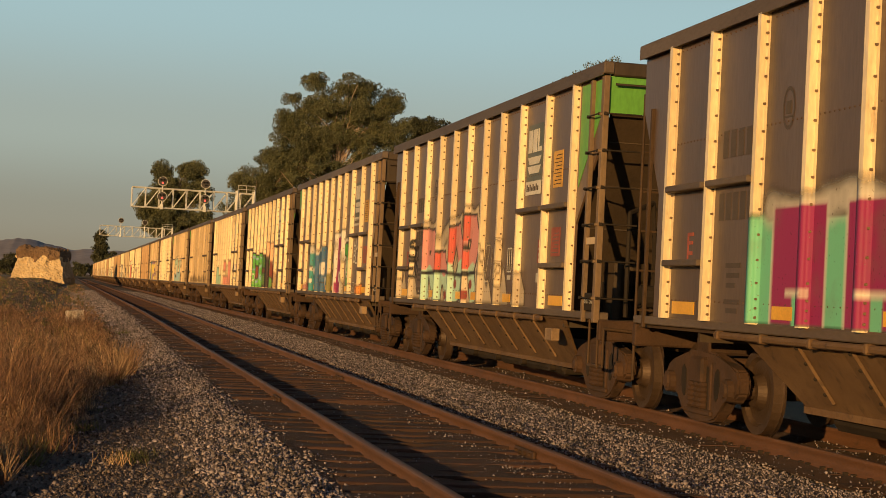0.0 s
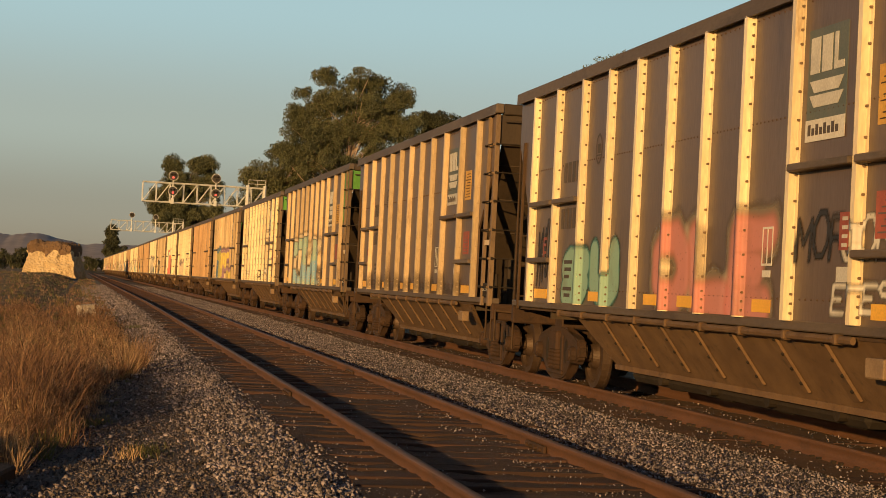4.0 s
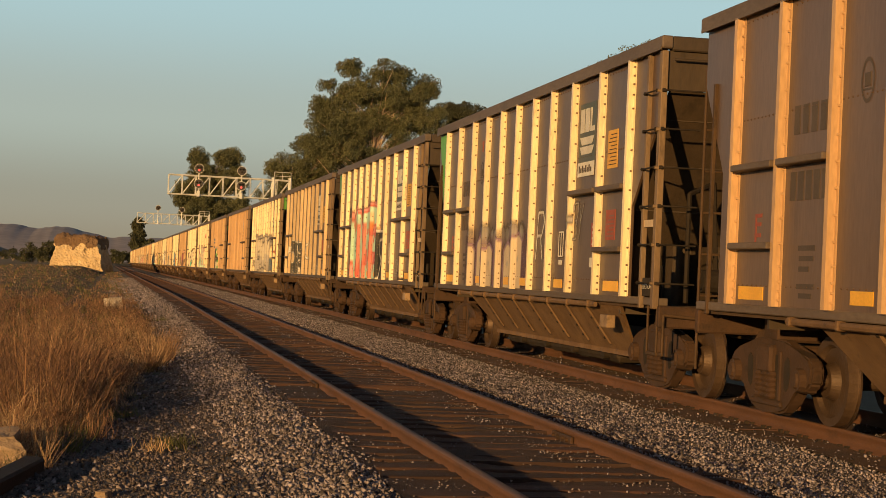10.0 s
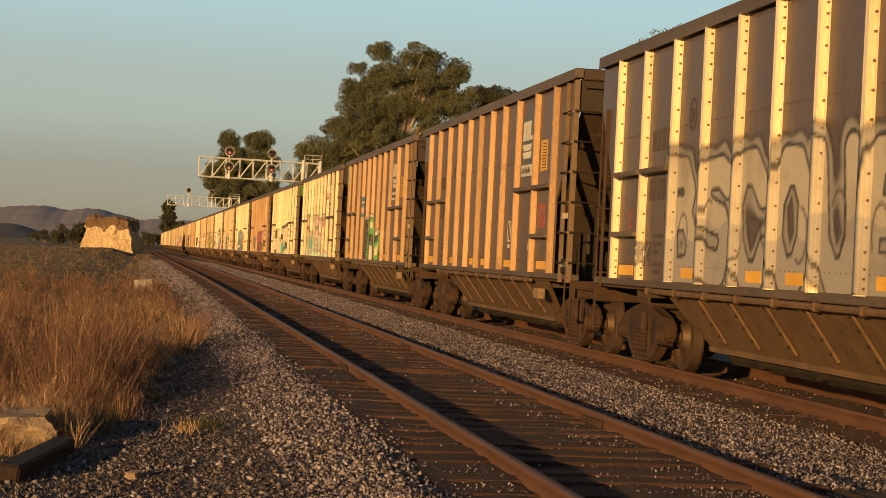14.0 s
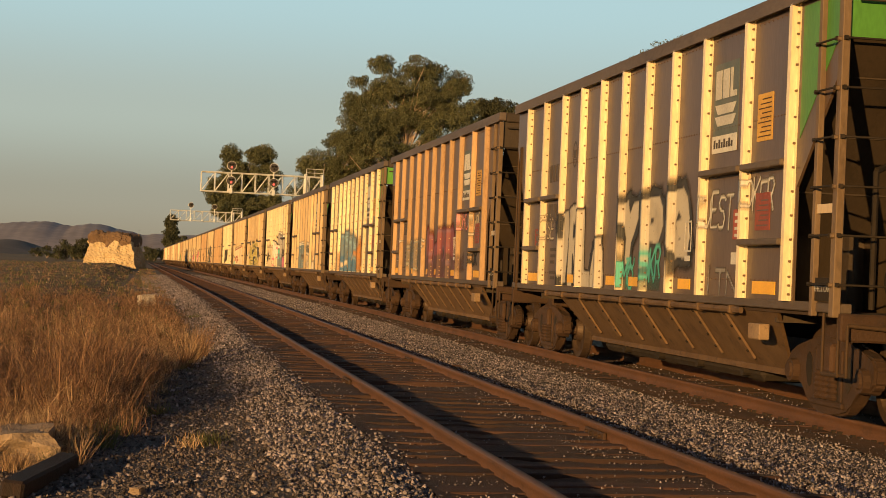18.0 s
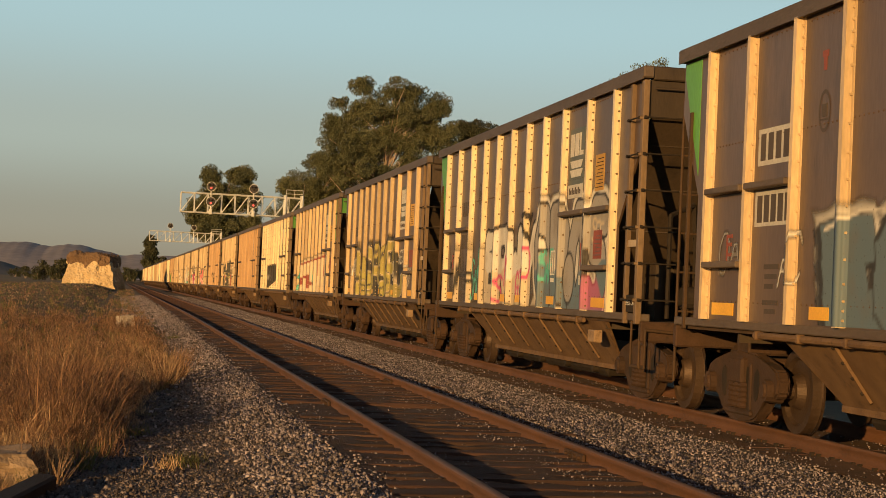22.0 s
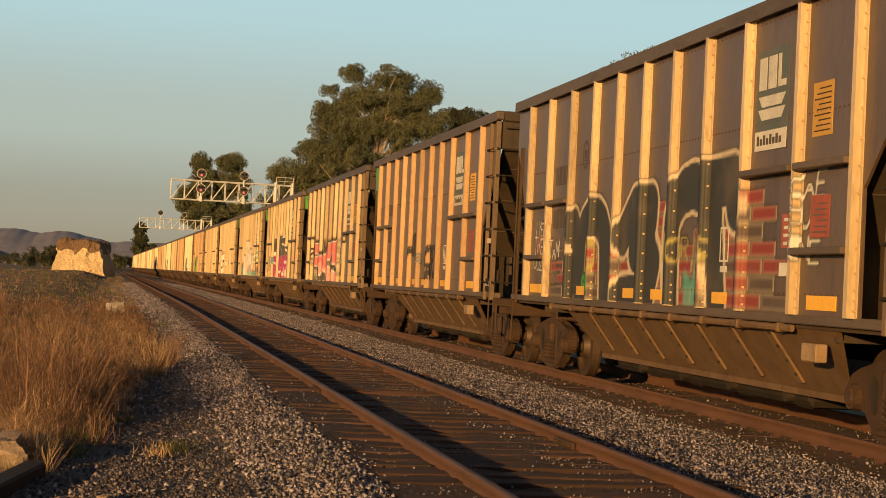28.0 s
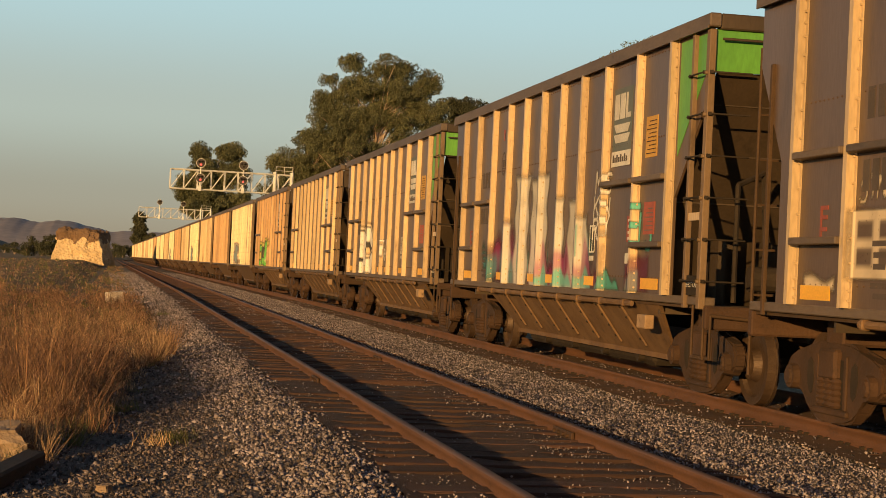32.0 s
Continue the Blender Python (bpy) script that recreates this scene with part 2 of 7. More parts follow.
M_WHITE = mat("faded_white_lettering", (0.62, 0.60, 0.55), (0.52, 0.50, 0.46), (0.3, 0.25, 0.2), 4.0, 40, (1, 1, 1), 0.6, 0.0, 0.02, 0.12, dirt_amount=0.3)
M_FADED = mat("faded_grey_lettering", (0.072, 0.0552, 0.0432), (0.0872, 0.066, 0.051), None, 4.0, 40, (1, 1, 1), 0.65, 0.0, 0.02, 0.1)
M_BLUE = mat("faded_logo_panel", (0.115, 0.125, 0.11), (0.085, 0.105, 0.095), (0.16, 0.12, 0.085), 3.0, 40, (1, 1, 1), 0.55, 0.0, 0.02, 0.15, dirt_amount=0.4)
M_ORANGE = mat("orange_notice_plate", (0.62, 0.36, 0.07), (0.52, 0.29, 0.055), (0.30, 0.18, 0.07), 3.0, 40, (1, 1, 1), 0.6, 0.0, 0.02, 0.15, dirt_amount=0.25)
M_REDTAG = mat("faded_red_notice", (0.36, 0.085, 0.050), (0.27, 0.07, 0.045), (0.16, 0.08, 0.055), 6.0, 40, (1, 1, 1), 0.6, 0.0, 0.02, 0.25, dirt_amount=0.4)


# ---- helpers of this scene ----
def box(bm, x0, x1, y0, y1, z0, z1, m=None, bevel=0.0):
    g = bmesh.ops.create_cube(bm, size=1.0, matrix=Matrix.Translation(((x0 + x1) / 2, (y0 + y1) / 2, (z0 + z1) / 2)) @ Matrix.Diagonal((x1 - x0, y1 - y0, z1 - z0, 1)))
    if bevel:
        edges = {e for v in g["verts"] for e in v.link_edges}
        g = bmesh.ops.bevel(bm, geom=list(edges), offset=bevel, segments=1, affect="EDGES")
        vs = {v for f in g["faces"] for v in f.verts}
    else:
        vs = g["verts"]
    if m is not None:
        bmesh.ops.transform(bm, matrix=m, verts=list(vs))
    return vs


def rod(bm, a, b, r0, r1=None, seg=6, caps=True):
    a, b = Vector(a), Vector(b)
    d = b - a
    m = Matrix.Translation((a + b) / 2) @ d.to_track_quat("Z", "Y").to_matrix().to_4x4()
    return bmesh.ops.create_cone(bm, cap_ends=caps, segments=seg, radius1=r0, radius2=r0 if r1 is None else r1, depth=d.length, matrix=m)["verts"]


def prism(bm, pts, x0, x1):
    """A flat outline of (y, z) points given thickness from x0 to x1."""
    a = [bm.verts.new((x0, y, z)) for y, z in pts]
    b = [bm.verts.new((x1, y, z)) for y, z in pts]
    bm.faces.new(a)
    bm.faces.new(b[::-1])
    n = len(pts)
    for i in range(n):
        bm.faces.new((a[i], b[i], b[(i + 1) % n], a[(i + 1) % n]))
    return a + b


def mesh_of(name, bm, *materials, smooth=False):
    bmesh.ops.recalc_face_normals(bm, faces=bm.faces)
    me = bpy.data.meshes.new(name)
    bm.to_mesh(me)
    bm.free()
    for m in materials:
        me.materials.append(m)
    if smooth:
        me.shade_smooth()
    return me


def hung(name, me, parent=None, label="", loc=(0, 0, 0), kind=""):
    ob = new(name, me)
    ob.location = loc
    ob.parent = parent
    if label or kind:
        tagged(ob, label=label, kind=kind)
    return ob


def part(name, bm, material, parent, label="", smooth=False, loc=(0, 0, 0), kind=""):
    return hung(name, mesh_of(name, bm, material, smooth=smooth), parent, label, loc, kind)


def sheet_mesh(name, verts, faces, material, indices=None, smooth=False):
    """A mesh from arrays made by formula."""
    me = bpy.data.meshes.new(name)
    verts, faces = np.asarray(verts, np.float32), np.asarray(faces, np.int32)
    n, k = faces.shape
    me.vertices.add(len(verts))
    me.vertices.foreach_set("co", verts.ravel())
    me.loops.add(n * k)
    me.loops.foreach_set("vertex_index", faces.ravel())
    me.polygons.add(n)
    me.polygons.foreach_set("loop_start", np.arange(n, dtype=np.int32) * k)
    for m in (material if isinstance(material, (list, tuple)) else [material]):
        me.materials.append(m)
    if indices is not None:
        me.polygons.foreach_set("material_index", np.asarray(indices, np.int32))
    me.update(calc_edges=True)
    me.validate()
    if smooth:
        me.shade_smooth()
    return me


def empty(name, label, category, group="", kind=""):
    ob = new(name)
    ob.empty_display_size = 0.3
    return tagged(ob, label, category, group, kind)


# ---- plan: rail top at z = 0, tracks run along +y ----
SIDING, MAIN, HALF_GAUGE = 3.129, 7.926, 0.753
SIDING_UP = 0.086          # rail top of the siding above the main line


def bend(y):
    """Sideways shift of both tracks: a hair to the left, then far off a curve to the right."""
    y = np.asarray(y, float)
    d = -0.0075 * np.where(y < 55, 0, np.where(y < 85, (y - 55) ** 2 / 60, y - 70))
    return d + np.where(y > 470, (y - 470) ** 2 / 900, 0)


def land(x, y):
    """Height of the open ground."""
    x, y = np.asarray(x, float), np.asarray(y, float)
    z = -0.22 + 0.0034 * np.clip(y - 25, 0, 260)
    z = z - 0.25 * np.clip((-x - 6) / 10, 0, 1)
    near = np.clip(1 - np.abs(x - 5.5 - bend(y)) / 9, 0, 1)
    z = z * (1 - np.minimum(near * 3, 1)) + np.minimum(near * 3, 1) * -0.36
    return z + 0.05 * np.sin(x * 0.7 + y * 0.31) * np.sin(y * 0.23 - x * 0.4) * np.clip((np.abs(x - 5) - 5) / 3, 0, 1)


def bed(x, y):
    """Height of the ballast across both tracks."""
    s = x - bend(y)
    z = np.interp(s, (-3.0, -1.4, 0.2, 1.0, 1.55, 1.85, 2.0, 4.3, 4.5, 5.0, 5.8, 6.4, 6.7, 9.0, 9.4, 10.1, 12.0), (-0.34, -0.22, -0.16, -0.105, -0.012, -0.045, -0.052, -0.052, -0.040, -0.095, -0.17, -0.19, -0.195, -0.195, -0.19, -0.26, -0.5))
    return z + 0.012 * np.sin(s * 5.1 + y * 1.7) * np.sin(y * 2.3 - s * 3.1)


def grid_sheet(name, xs, ys, height, material, shift=False):
    X, Y = np.meshgrid(xs, ys)
    if shift:
        X = X + bend(Y)
    Z = height(X, Y)
    nx, ny = len(xs), len(ys)
    i = (np.arange(ny - 1)[:, None] * nx + np.arange(nx - 1)[None, :]).ravel()
    return sheet_mesh(name, np.stack([X, Y, Z], -1).reshape(-1, 3), np.stack([i, i + 1, i + nx + 1, i + nx], 1), material, smooth=True)


xs = np.concatenate([-np.geomspace(4500, 14, 40), np.linspace(-12, 24, 61), np.geomspace(27, 4500, 40)])
ys = np.concatenate([[-4500, -1500, -500, -200, -80], np.linspace(-40, 200, 121), np.geomspace(206, 4800, 60)])
ground = tagged(new("ground", grid_sheet("ground", xs, ys, land, M_FIELD)), "dry brown field beside the railway, reaching to the hills", "ground", kind="structure")
ys = np.concatenate([np.linspace(-30, 120, 301), np.linspace(121, 900, 200)])
ballast = tagged(new("ballast_bed", grid_sheet("ballast_bed", np.linspace(-2.6, 12.0, 95), ys, bed, M_BALLAST, True)), "grey crushed stone bed under and beside the tracks", "ballast", kind="structure")
# brown dirt that fills the cribs between the sleepers
for mid, w, lift, m in ((SIDING, 1.36, 0.020, M_TIEDIRT), (MAIN, 1.42, 0.028, M_RUSTDIRT)):
    d = new("track_dirt", grid_sheet("track_dirt", np.linspace(mid - w, mid + w, 23), ys, lambda x, y: bed(x, y) + lift + 0.012 * np.sin(x * 9 + y * 4) * np.sin(y * 7 - x * 5), m, True))
    tagged(d, "brown oily dirt between the sleepers", "dirt", kind="structure")

# ---- rails ----
RAIL = [(-0.07, -0.172), (0.07, -0.172), (0.07, -0.158), (0.013, -0.135), (0.010, -0.055), (0.035, -0.040), (0.036, -0.008), (0.026, 0.0), (-0.026, 0.0), (-0.036, -0.008), (-0.035, -0.040), (-0.010, -0.055), (-0.013, -0.135), (-0.07, -0.158)]


def rail_mesh(x, up):
    y = np.concatenate([np.linspace(-25, 120, 60), np.linspace(125, 900, 110)])
    P = np.array([[(x + px + bend(v), v, pz + up) for px, pz in RAIL] for v in y]).reshape(-1, 3)
    n, k = len(y), len(RAIL)
    f, idx = [], []
    for i in range(n - 1):
        for j in range(k):
            a, b = i * k + j, i * k + (j + 1) % k
            f.append((a, b, b + k, a + k))
            idx.append(1 if 6 <= j <= 8 else 0)
    return sheet_mesh("rail", P, f, [M_RAIL, M_RAILHEAD], idx)


for mid, up, lab in ((SIDING, SIDING_UP, "rusty steel rail of the disused-looking siding"), (MAIN, 0.0, "rusty steel rail of the main line")):
    for side in (-1, 1):
        tagged(new("rail", rail_mesh(mid + side * HALF_GAUGE, up)), lab, "rail", "rails", kind="structure")


# ---- the train: open-top hopper wagons, 16.18 m from coupling to coupling ----
PITCH, TOP, SILL = 16.18, 4.0, 1.06
SHEET_X, POST_X = 1.545, 1.63           # half widths to the side sheet and to the post faces
POSTS = (6.24, 4.99, 3.71, 2.52, 1.36, 0.21, -0.95, -2.09, -3.31, -4.74, -6.07)


def car_meshes():
    k = {}
    bm = bmesh.new()          # hat-section side post
    prism_pts = [(0.0, -0.045), (-0.085, -0.04), (-0.085, 0.04), (0.0, 0.045)]
    a = [bm.verts.new((x, y, 1.14)) for x, y in prism_pts]
    b = [bm.verts.new((x, y, 3.86)) for x, y in prism_pts]
    for i in range(4):
        bm.faces.new((a[i], a[(i + 1) % 4], b[(i + 1) % 4], b[i]))
    bm.faces.new(a)
    bm.faces.new(b)
    box(bm, -0.012, 0.0, -0.085, 0.085, 1.14, 3.86)
    plain = set(bm.faces)
    zs = (1.20, 1.28, 1.36, 1.50, 1.70, 1.92, 2.14, 2.36, 2.58, 2.82, 3.06, 3.30, 3.46, 3.58, 3.68, 3.78)
    for j, z in enumerate(zs):
        rod(bm, (-0.012, -0.068, z), (-0.038, -0.068, z), 0.0135, 0.010, 5)
        if j % 3 == 0:
            rod(bm, (-0.012, 0.068, z), (-0.036, 0.068, z), 0.0125, 0.009, 5)
    for f in bm.faces:
        f.material_index = 0 if f in plain else 1
    k["post"] = mesh_of("side_post", bm, M_ALU, M_LADDER)
    for key, m in (("post_tan", M_ALU_TAN), ("post_brown", M_ALU_BROWN)):
        k[key] = k["post"].copy()
        k[key].materials.clear()
        k[key].materials.append(m)
        k[key].materials.append(M_LADDER)
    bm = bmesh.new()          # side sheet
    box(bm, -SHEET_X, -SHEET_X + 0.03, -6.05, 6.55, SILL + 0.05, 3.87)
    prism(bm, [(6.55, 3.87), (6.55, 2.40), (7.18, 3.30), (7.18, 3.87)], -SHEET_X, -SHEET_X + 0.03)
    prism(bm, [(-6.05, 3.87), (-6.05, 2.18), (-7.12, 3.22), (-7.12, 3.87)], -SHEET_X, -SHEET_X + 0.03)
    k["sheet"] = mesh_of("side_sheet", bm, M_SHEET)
    bm = bmesh.new()
    box(bm, -1.62, -1.48, -7.24, 7.24, 3.86, TOP, bevel=0.015)
    box(bm, -1.63, -1.615, -7.2, 7.2, 3.845, 3.875)
    k["chord"] = mesh_of("top_chord", bm, M_CHORD)
    bm = bmesh.new()          # rivet rows: along the seam, over the sill and under the chord
    for z, step in ((2.87, 0.10), (1.32, 0.13), (3.80, 0.13)):
        for y in np.arange(-6.0, 6.5, step):
            if all(abs(y - p) > 0.1 for p in POSTS):
                a = [bm.verts.new((-SHEET_X + 0.002, y + 0.014 * math.cos(t), z + 0.014 * math.sin(t))) for t in (0, 1.57, 3.14, 4.71)]
                top = bm.verts.new((-SHEET_X - 0.014, y, z))
                for i in range(4):
                    bm.faces.new((a[i], a[(i + 1) % 4], top))
    k["rivets"] = mesh_of("rivet_rows", bm, M_SHEET)
    bm = bmesh.new()
    ring = [[bm.verts.new((-0.004, r * 0.75 * math.cos(t), 2.98 + r * math.sin(t))) for t in np.linspace(0, 2 * math.pi, 25)[:-1]] for r in (0.185, 0.15)]
    for i in range(24):
        bm.faces.new((ring[0][i], ring[0][(i + 1) % 24], ring[1][(i + 1) % 24], ring[1][i]))
    box(bm, -0.0055, 0.0, -0.06, 0.06, 2.93, 3.04)
    box(bm, -0.0055, 0.0, -0.10, 0.10, 2.90, 2.915)
    k["stencil"] = mesh_of("round_stencil", bm, M_FADED)
    bm = bmesh.new()
    box(bm, -0.004, 0.0, -0.14, 0.14, 1.59, 1.95)
    k["data_panel"] = mesh_of("data_panel", bm, M_FADED)
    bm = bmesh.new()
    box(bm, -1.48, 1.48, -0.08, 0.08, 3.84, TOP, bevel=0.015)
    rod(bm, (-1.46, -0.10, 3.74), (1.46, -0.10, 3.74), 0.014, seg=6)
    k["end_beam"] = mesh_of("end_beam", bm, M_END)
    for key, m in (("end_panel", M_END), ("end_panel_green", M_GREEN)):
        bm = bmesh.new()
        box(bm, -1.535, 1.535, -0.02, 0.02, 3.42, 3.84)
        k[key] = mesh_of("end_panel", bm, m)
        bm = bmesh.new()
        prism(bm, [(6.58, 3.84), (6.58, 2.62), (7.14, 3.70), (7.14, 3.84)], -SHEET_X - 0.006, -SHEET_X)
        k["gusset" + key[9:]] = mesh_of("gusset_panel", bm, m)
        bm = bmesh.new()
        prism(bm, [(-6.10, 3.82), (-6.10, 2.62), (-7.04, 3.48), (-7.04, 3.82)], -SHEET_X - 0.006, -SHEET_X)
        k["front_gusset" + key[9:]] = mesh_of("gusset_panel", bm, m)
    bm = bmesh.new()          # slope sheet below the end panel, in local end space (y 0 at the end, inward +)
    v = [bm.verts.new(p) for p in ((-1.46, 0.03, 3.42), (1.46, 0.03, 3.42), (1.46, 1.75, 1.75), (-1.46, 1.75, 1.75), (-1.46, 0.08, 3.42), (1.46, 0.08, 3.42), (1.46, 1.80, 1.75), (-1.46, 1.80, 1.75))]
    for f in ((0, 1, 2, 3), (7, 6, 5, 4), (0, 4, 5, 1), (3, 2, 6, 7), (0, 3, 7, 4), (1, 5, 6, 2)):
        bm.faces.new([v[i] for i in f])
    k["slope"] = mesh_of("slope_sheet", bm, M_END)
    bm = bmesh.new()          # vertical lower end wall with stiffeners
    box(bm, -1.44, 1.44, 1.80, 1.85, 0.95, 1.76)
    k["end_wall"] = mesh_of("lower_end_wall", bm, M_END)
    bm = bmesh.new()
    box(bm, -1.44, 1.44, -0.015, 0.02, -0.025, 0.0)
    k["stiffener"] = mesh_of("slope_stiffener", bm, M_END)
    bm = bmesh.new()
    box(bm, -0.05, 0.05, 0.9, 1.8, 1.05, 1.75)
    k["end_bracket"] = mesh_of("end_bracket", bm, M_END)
    bm = bmesh.new()          # plate across the ladder
    box(bm, -1.585, -1.56, -7.10, -6.68, 1.92, 2.0)
    k["cross_plate"] = mesh_of("ladder_plate", bm, M_ALU_TAN)
    bm = bmesh.new()
    box(bm, -1.575, -1.56, -7.05, -6.70, 1.16, 1.36)
    k["card_holder"] = mesh_of("card_holder", bm, M_DARK)
    bm = bmesh.new()
    box(bm, -1.56, -1.40, -7.20, 7.20, SILL, SILL + 0.085, bevel=0.01)
    k["sill"] = mesh_of("side_sill", bm, M_CHORD)
    bm = bmesh.new()          # corner post of the ladder end
    box(bm, -1.60, -1.52, -7.21, -7.10, SILL - 0.03, 3.84, bevel=0.008)
    for z in np.arange(1.3, 3.8, 0.42):
        rod(bm, (-1.60, -7.16, z), (-1.63, -7.16, z), 0.022, 0.018, 6)
    k["corner_post"] = mesh_of("corner_post", bm, M_LADDER)
    bm = bmesh.new()
    box(bm, -1.60, -1.54, -6.70, -6.62, SILL - 0.03, 3.84, bevel=0.006)
    for z in np.arange(1.3, 3.8, 0.42):
        rod(bm, (-1.60, -6.66, z), (-1.63, -6.66, z), 0.018, 0.015, 6)
    k["stile"] = mesh_of("ladder_stile", bm, M_LADDER)
    bm = bmesh.new()
    rod(bm, (-1.64, -7.14, 0), (-1.64, -6.66, 0), 0.011, seg=6)
    box(bm, -1.64, -1.60, -7.15, -7.12, -0.02, 0.02)
    box(bm, -1.64, -1.60, -6.68, -6.65, -0.02, 0.02)
    k["rung"] = mesh_of("ladder_rung", bm, M_DARK)
    bm = bmesh.new()
    rod(bm, (-1.58, -7.24, 0), (-1.10, -7.24, 0), 0.011, seg=6)
    box(bm, -1.59, -1.56, -7.25, -7.2, -0.02, 0.02)
    k["end_rung"] = mesh_of("end_rung", bm, M_DARK)
    bm = bmesh.new()
    box(bm, -1.58, -1.54, 6.80, 6.86, SILL - 0.03, 3.30, bevel=0.006)
    k["rear_post"] = mesh_of("rear_corner_post", bm, M_UNDER)
    bm = bmesh.new()
    rod(bm, (-1.50, 7.30, 0.55), (-1.50, 7.30, 3.50), 0.018, seg=6)
    for z in np.arange(1.2, 3.5, 0.42):
        rod(bm, (-1.50, 7.30, z), (-0.95, 7.30, z), 0.012, seg=5)
    rod(bm, (-0.95, 7.30, 1.0), (-0.95, 7.30, 3.50), 0.018, seg=6)
    k["rear_ladder"] = mesh_of("rear_ladder", bm, M_UNDER)
    bm = bmesh.new()
    box(bm, -0.13, 0.0, 0.0, 1.0, -0.035, 0.035, bevel=0.01)
    k["ledge"] = mesh_of("stiffening_ledge", bm, M_CHORD)
    bm = bmesh.new()          # hopper skirt, leaning in towards the rail
    v = [bm.verts.new(p) for p in ((-1.50, 4.1, 1.05), (-1.50, -5.52, 1.05), (-1.00, -4.75, 0.54), (-1.00, 3.55, 0.54), (-1.46, 4.1, 1.05), (-1.46, -5.52, 1.05), (-0.96, -4.75, 0.54), (-0.96, 3.55, 0.54))]
    for f in ((0, 1, 2, 3), (7, 6, 5, 4), (0, 4, 5, 1), (3, 2, 6, 7), (0, 3, 7, 4), (1, 5, 6, 2)):
        bm.faces.new([v[i] for i in f])
    box(bm, -1.03, -0.93, -4.75, 3.55, 0.50, 0.55)
    k["skirt"] = mesh_of("hopper_skirt", bm, M_RIB)
    bm = bmesh.new()          # one rib plate lying on the sloping skirt, with dark bolts
    d, out = Vector((0.442, 0, -0.60)), Vector((-0.80, 0, -0.60)) * 0.024
    q = [Vector((0, 0.13, 0)), Vector((0, 0.09, 0)) + out, Vector((0, -0.09, 0)) + out, Vector((0, -0.11, 0))]
    va, vb = [bm.verts.new(p) for p in q], [bm.verts.new(p + d * 0.95) for p in q]
    for i in range(4):
        bm.faces.new((va[i], va[(i + 1) % 4], vb[(i + 1) % 4], vb[i]))
    bm.faces.new(va)
    bm.faces.new(vb)
    k["rib"] = mesh_of("skirt_rib", bm, M_RIB)
    bm = bmesh.new()
    for i in range(7):
        for s in (0.10, 0.33, 0.56, 0.79):
            p = Vector((-1.50, 2.85 - 1.13 * i, 1.075)) + d * s + out
            rod(bm, p, p + out.normalized() * 0.018, 0.022, 0.017, 5)
    k["bolts"] = mesh_of("skirt_bolts", bm, M_DARK)
    bm = bmesh.new()
    box(bm, -0.32, 0.32, -7.3, 7.3, 0.78, 1.12, bevel=0.02)
    for s in (-1, 1):
        box(bm, -1.5, 1.5, min(s * 4.6, s * 7.2), max(s * 4.6, s * 7.2), 1.03, 1.06)
    k["center_sill"] = mesh_of("center_sill", bm, M_UNDER)
    bm = bmesh.new()
    box(bm, -1.12, 1.12, -0.2, 0.2, 0.84, 1.05, bevel=0.02)
    k["body_bolster"] = mesh_of("body_bolster", bm, M_TRUCK)
    bm = bmesh.new()
    box(bm, -1.54, 1.54, -0.06, 0.06, 0.86, 1.06, bevel=0.015)
    k["end_sill"] = mesh_of("end_sill", bm, M_TRUCK)
    bm = bmesh.new()
    box(bm, -0.9, 0.9, -3.6, 3.2, 0.40, 0.58, bevel=0.05)
    k["gates"] = mesh_of("hopper_bottom", bm, M_DARK)
    bm = bmesh.new()
    box(bm, -0.80, 0.80, -0.22, 0.22, 0.20, 0.36, bevel=0.03)
    rod(bm, (-0.98, 0.0, 0.34), (0.98, 0.0, 0.34), 0.085, seg=12)
    k["gate"] = mesh_of("discharge_gate", bm, M_DARK)
    bm = bmesh.new()
    rod(bm, (-1.55, -4.6, 1.025), (-1.55, 4.6, 1.025), 0.028, seg=8)
    for y in np.arange(-4.3, 4.6, 1.1):
        box(bm, -1.595, -1.50, y - 0.035, y + 0.035, 0.99, 1.06, bevel=0.012)
    k["pipe"] = mesh_of("brake_pipe", bm, M_RIB)
    bm = bmesh.new()
    box(bm, -0.12, 0.12, -8.05, -7.3, 0.72, 0.98, bevel=0.04)
    box(bm, -0.2, 0.22, -8.09, -7.8, 0.68, 1.0, bevel=0.05)
    k["coupler"] = mesh_of("coupler", bm, M_UNDER)
    bm = bmesh.new()
    pts = [Vector((-0.35, -7.3, 0.72)), Vector((-0.40, -7.55, 0.45)), Vector((-0.42, -7.8, 0.36)), Vector((-0.40, -8.05, 0.40))]
    for i in range(3):
        rod(bm, pts[i], pts[i + 1], 0.03, seg=6)
    k["hose"] = mesh_of("brake_hose", bm, M_DARK)
    bm = bmesh.new()          # uncoupling lever
    for p, q in (((-1.5, -7.34, 0.98), (-0.3, -7.34, 0.92)), ((-1.5, -7.34, 0.98), (-1.5, -7.34, 0.62)), ((-1.5, -7.34, 0.62), (-1.5, -7.20, 0.62))):
        rod(bm, p, q, 0.016, seg=6)
    k["lever"] = mesh_of("uncoupling_lever", bm, M_UNDER)
    bm = bmesh.new()
    for yy in (-7.20, -6.84):
        rod(bm, (-1.53, yy, 1.06), (-1.53, yy, 0.62), 0.016, seg=6)
    rod(bm, (-1.53, -7.216, 0.62), (-1.53, -6.824, 0.62), 0.016, seg=6)
    k["step"] = mesh_of("sill_step", bm, M_UNDER)
    bm = bmesh.new()
    box(bm, -1.56, -1.44, -5.20, -4.86, 0.80, 0.93, bevel=0.01)
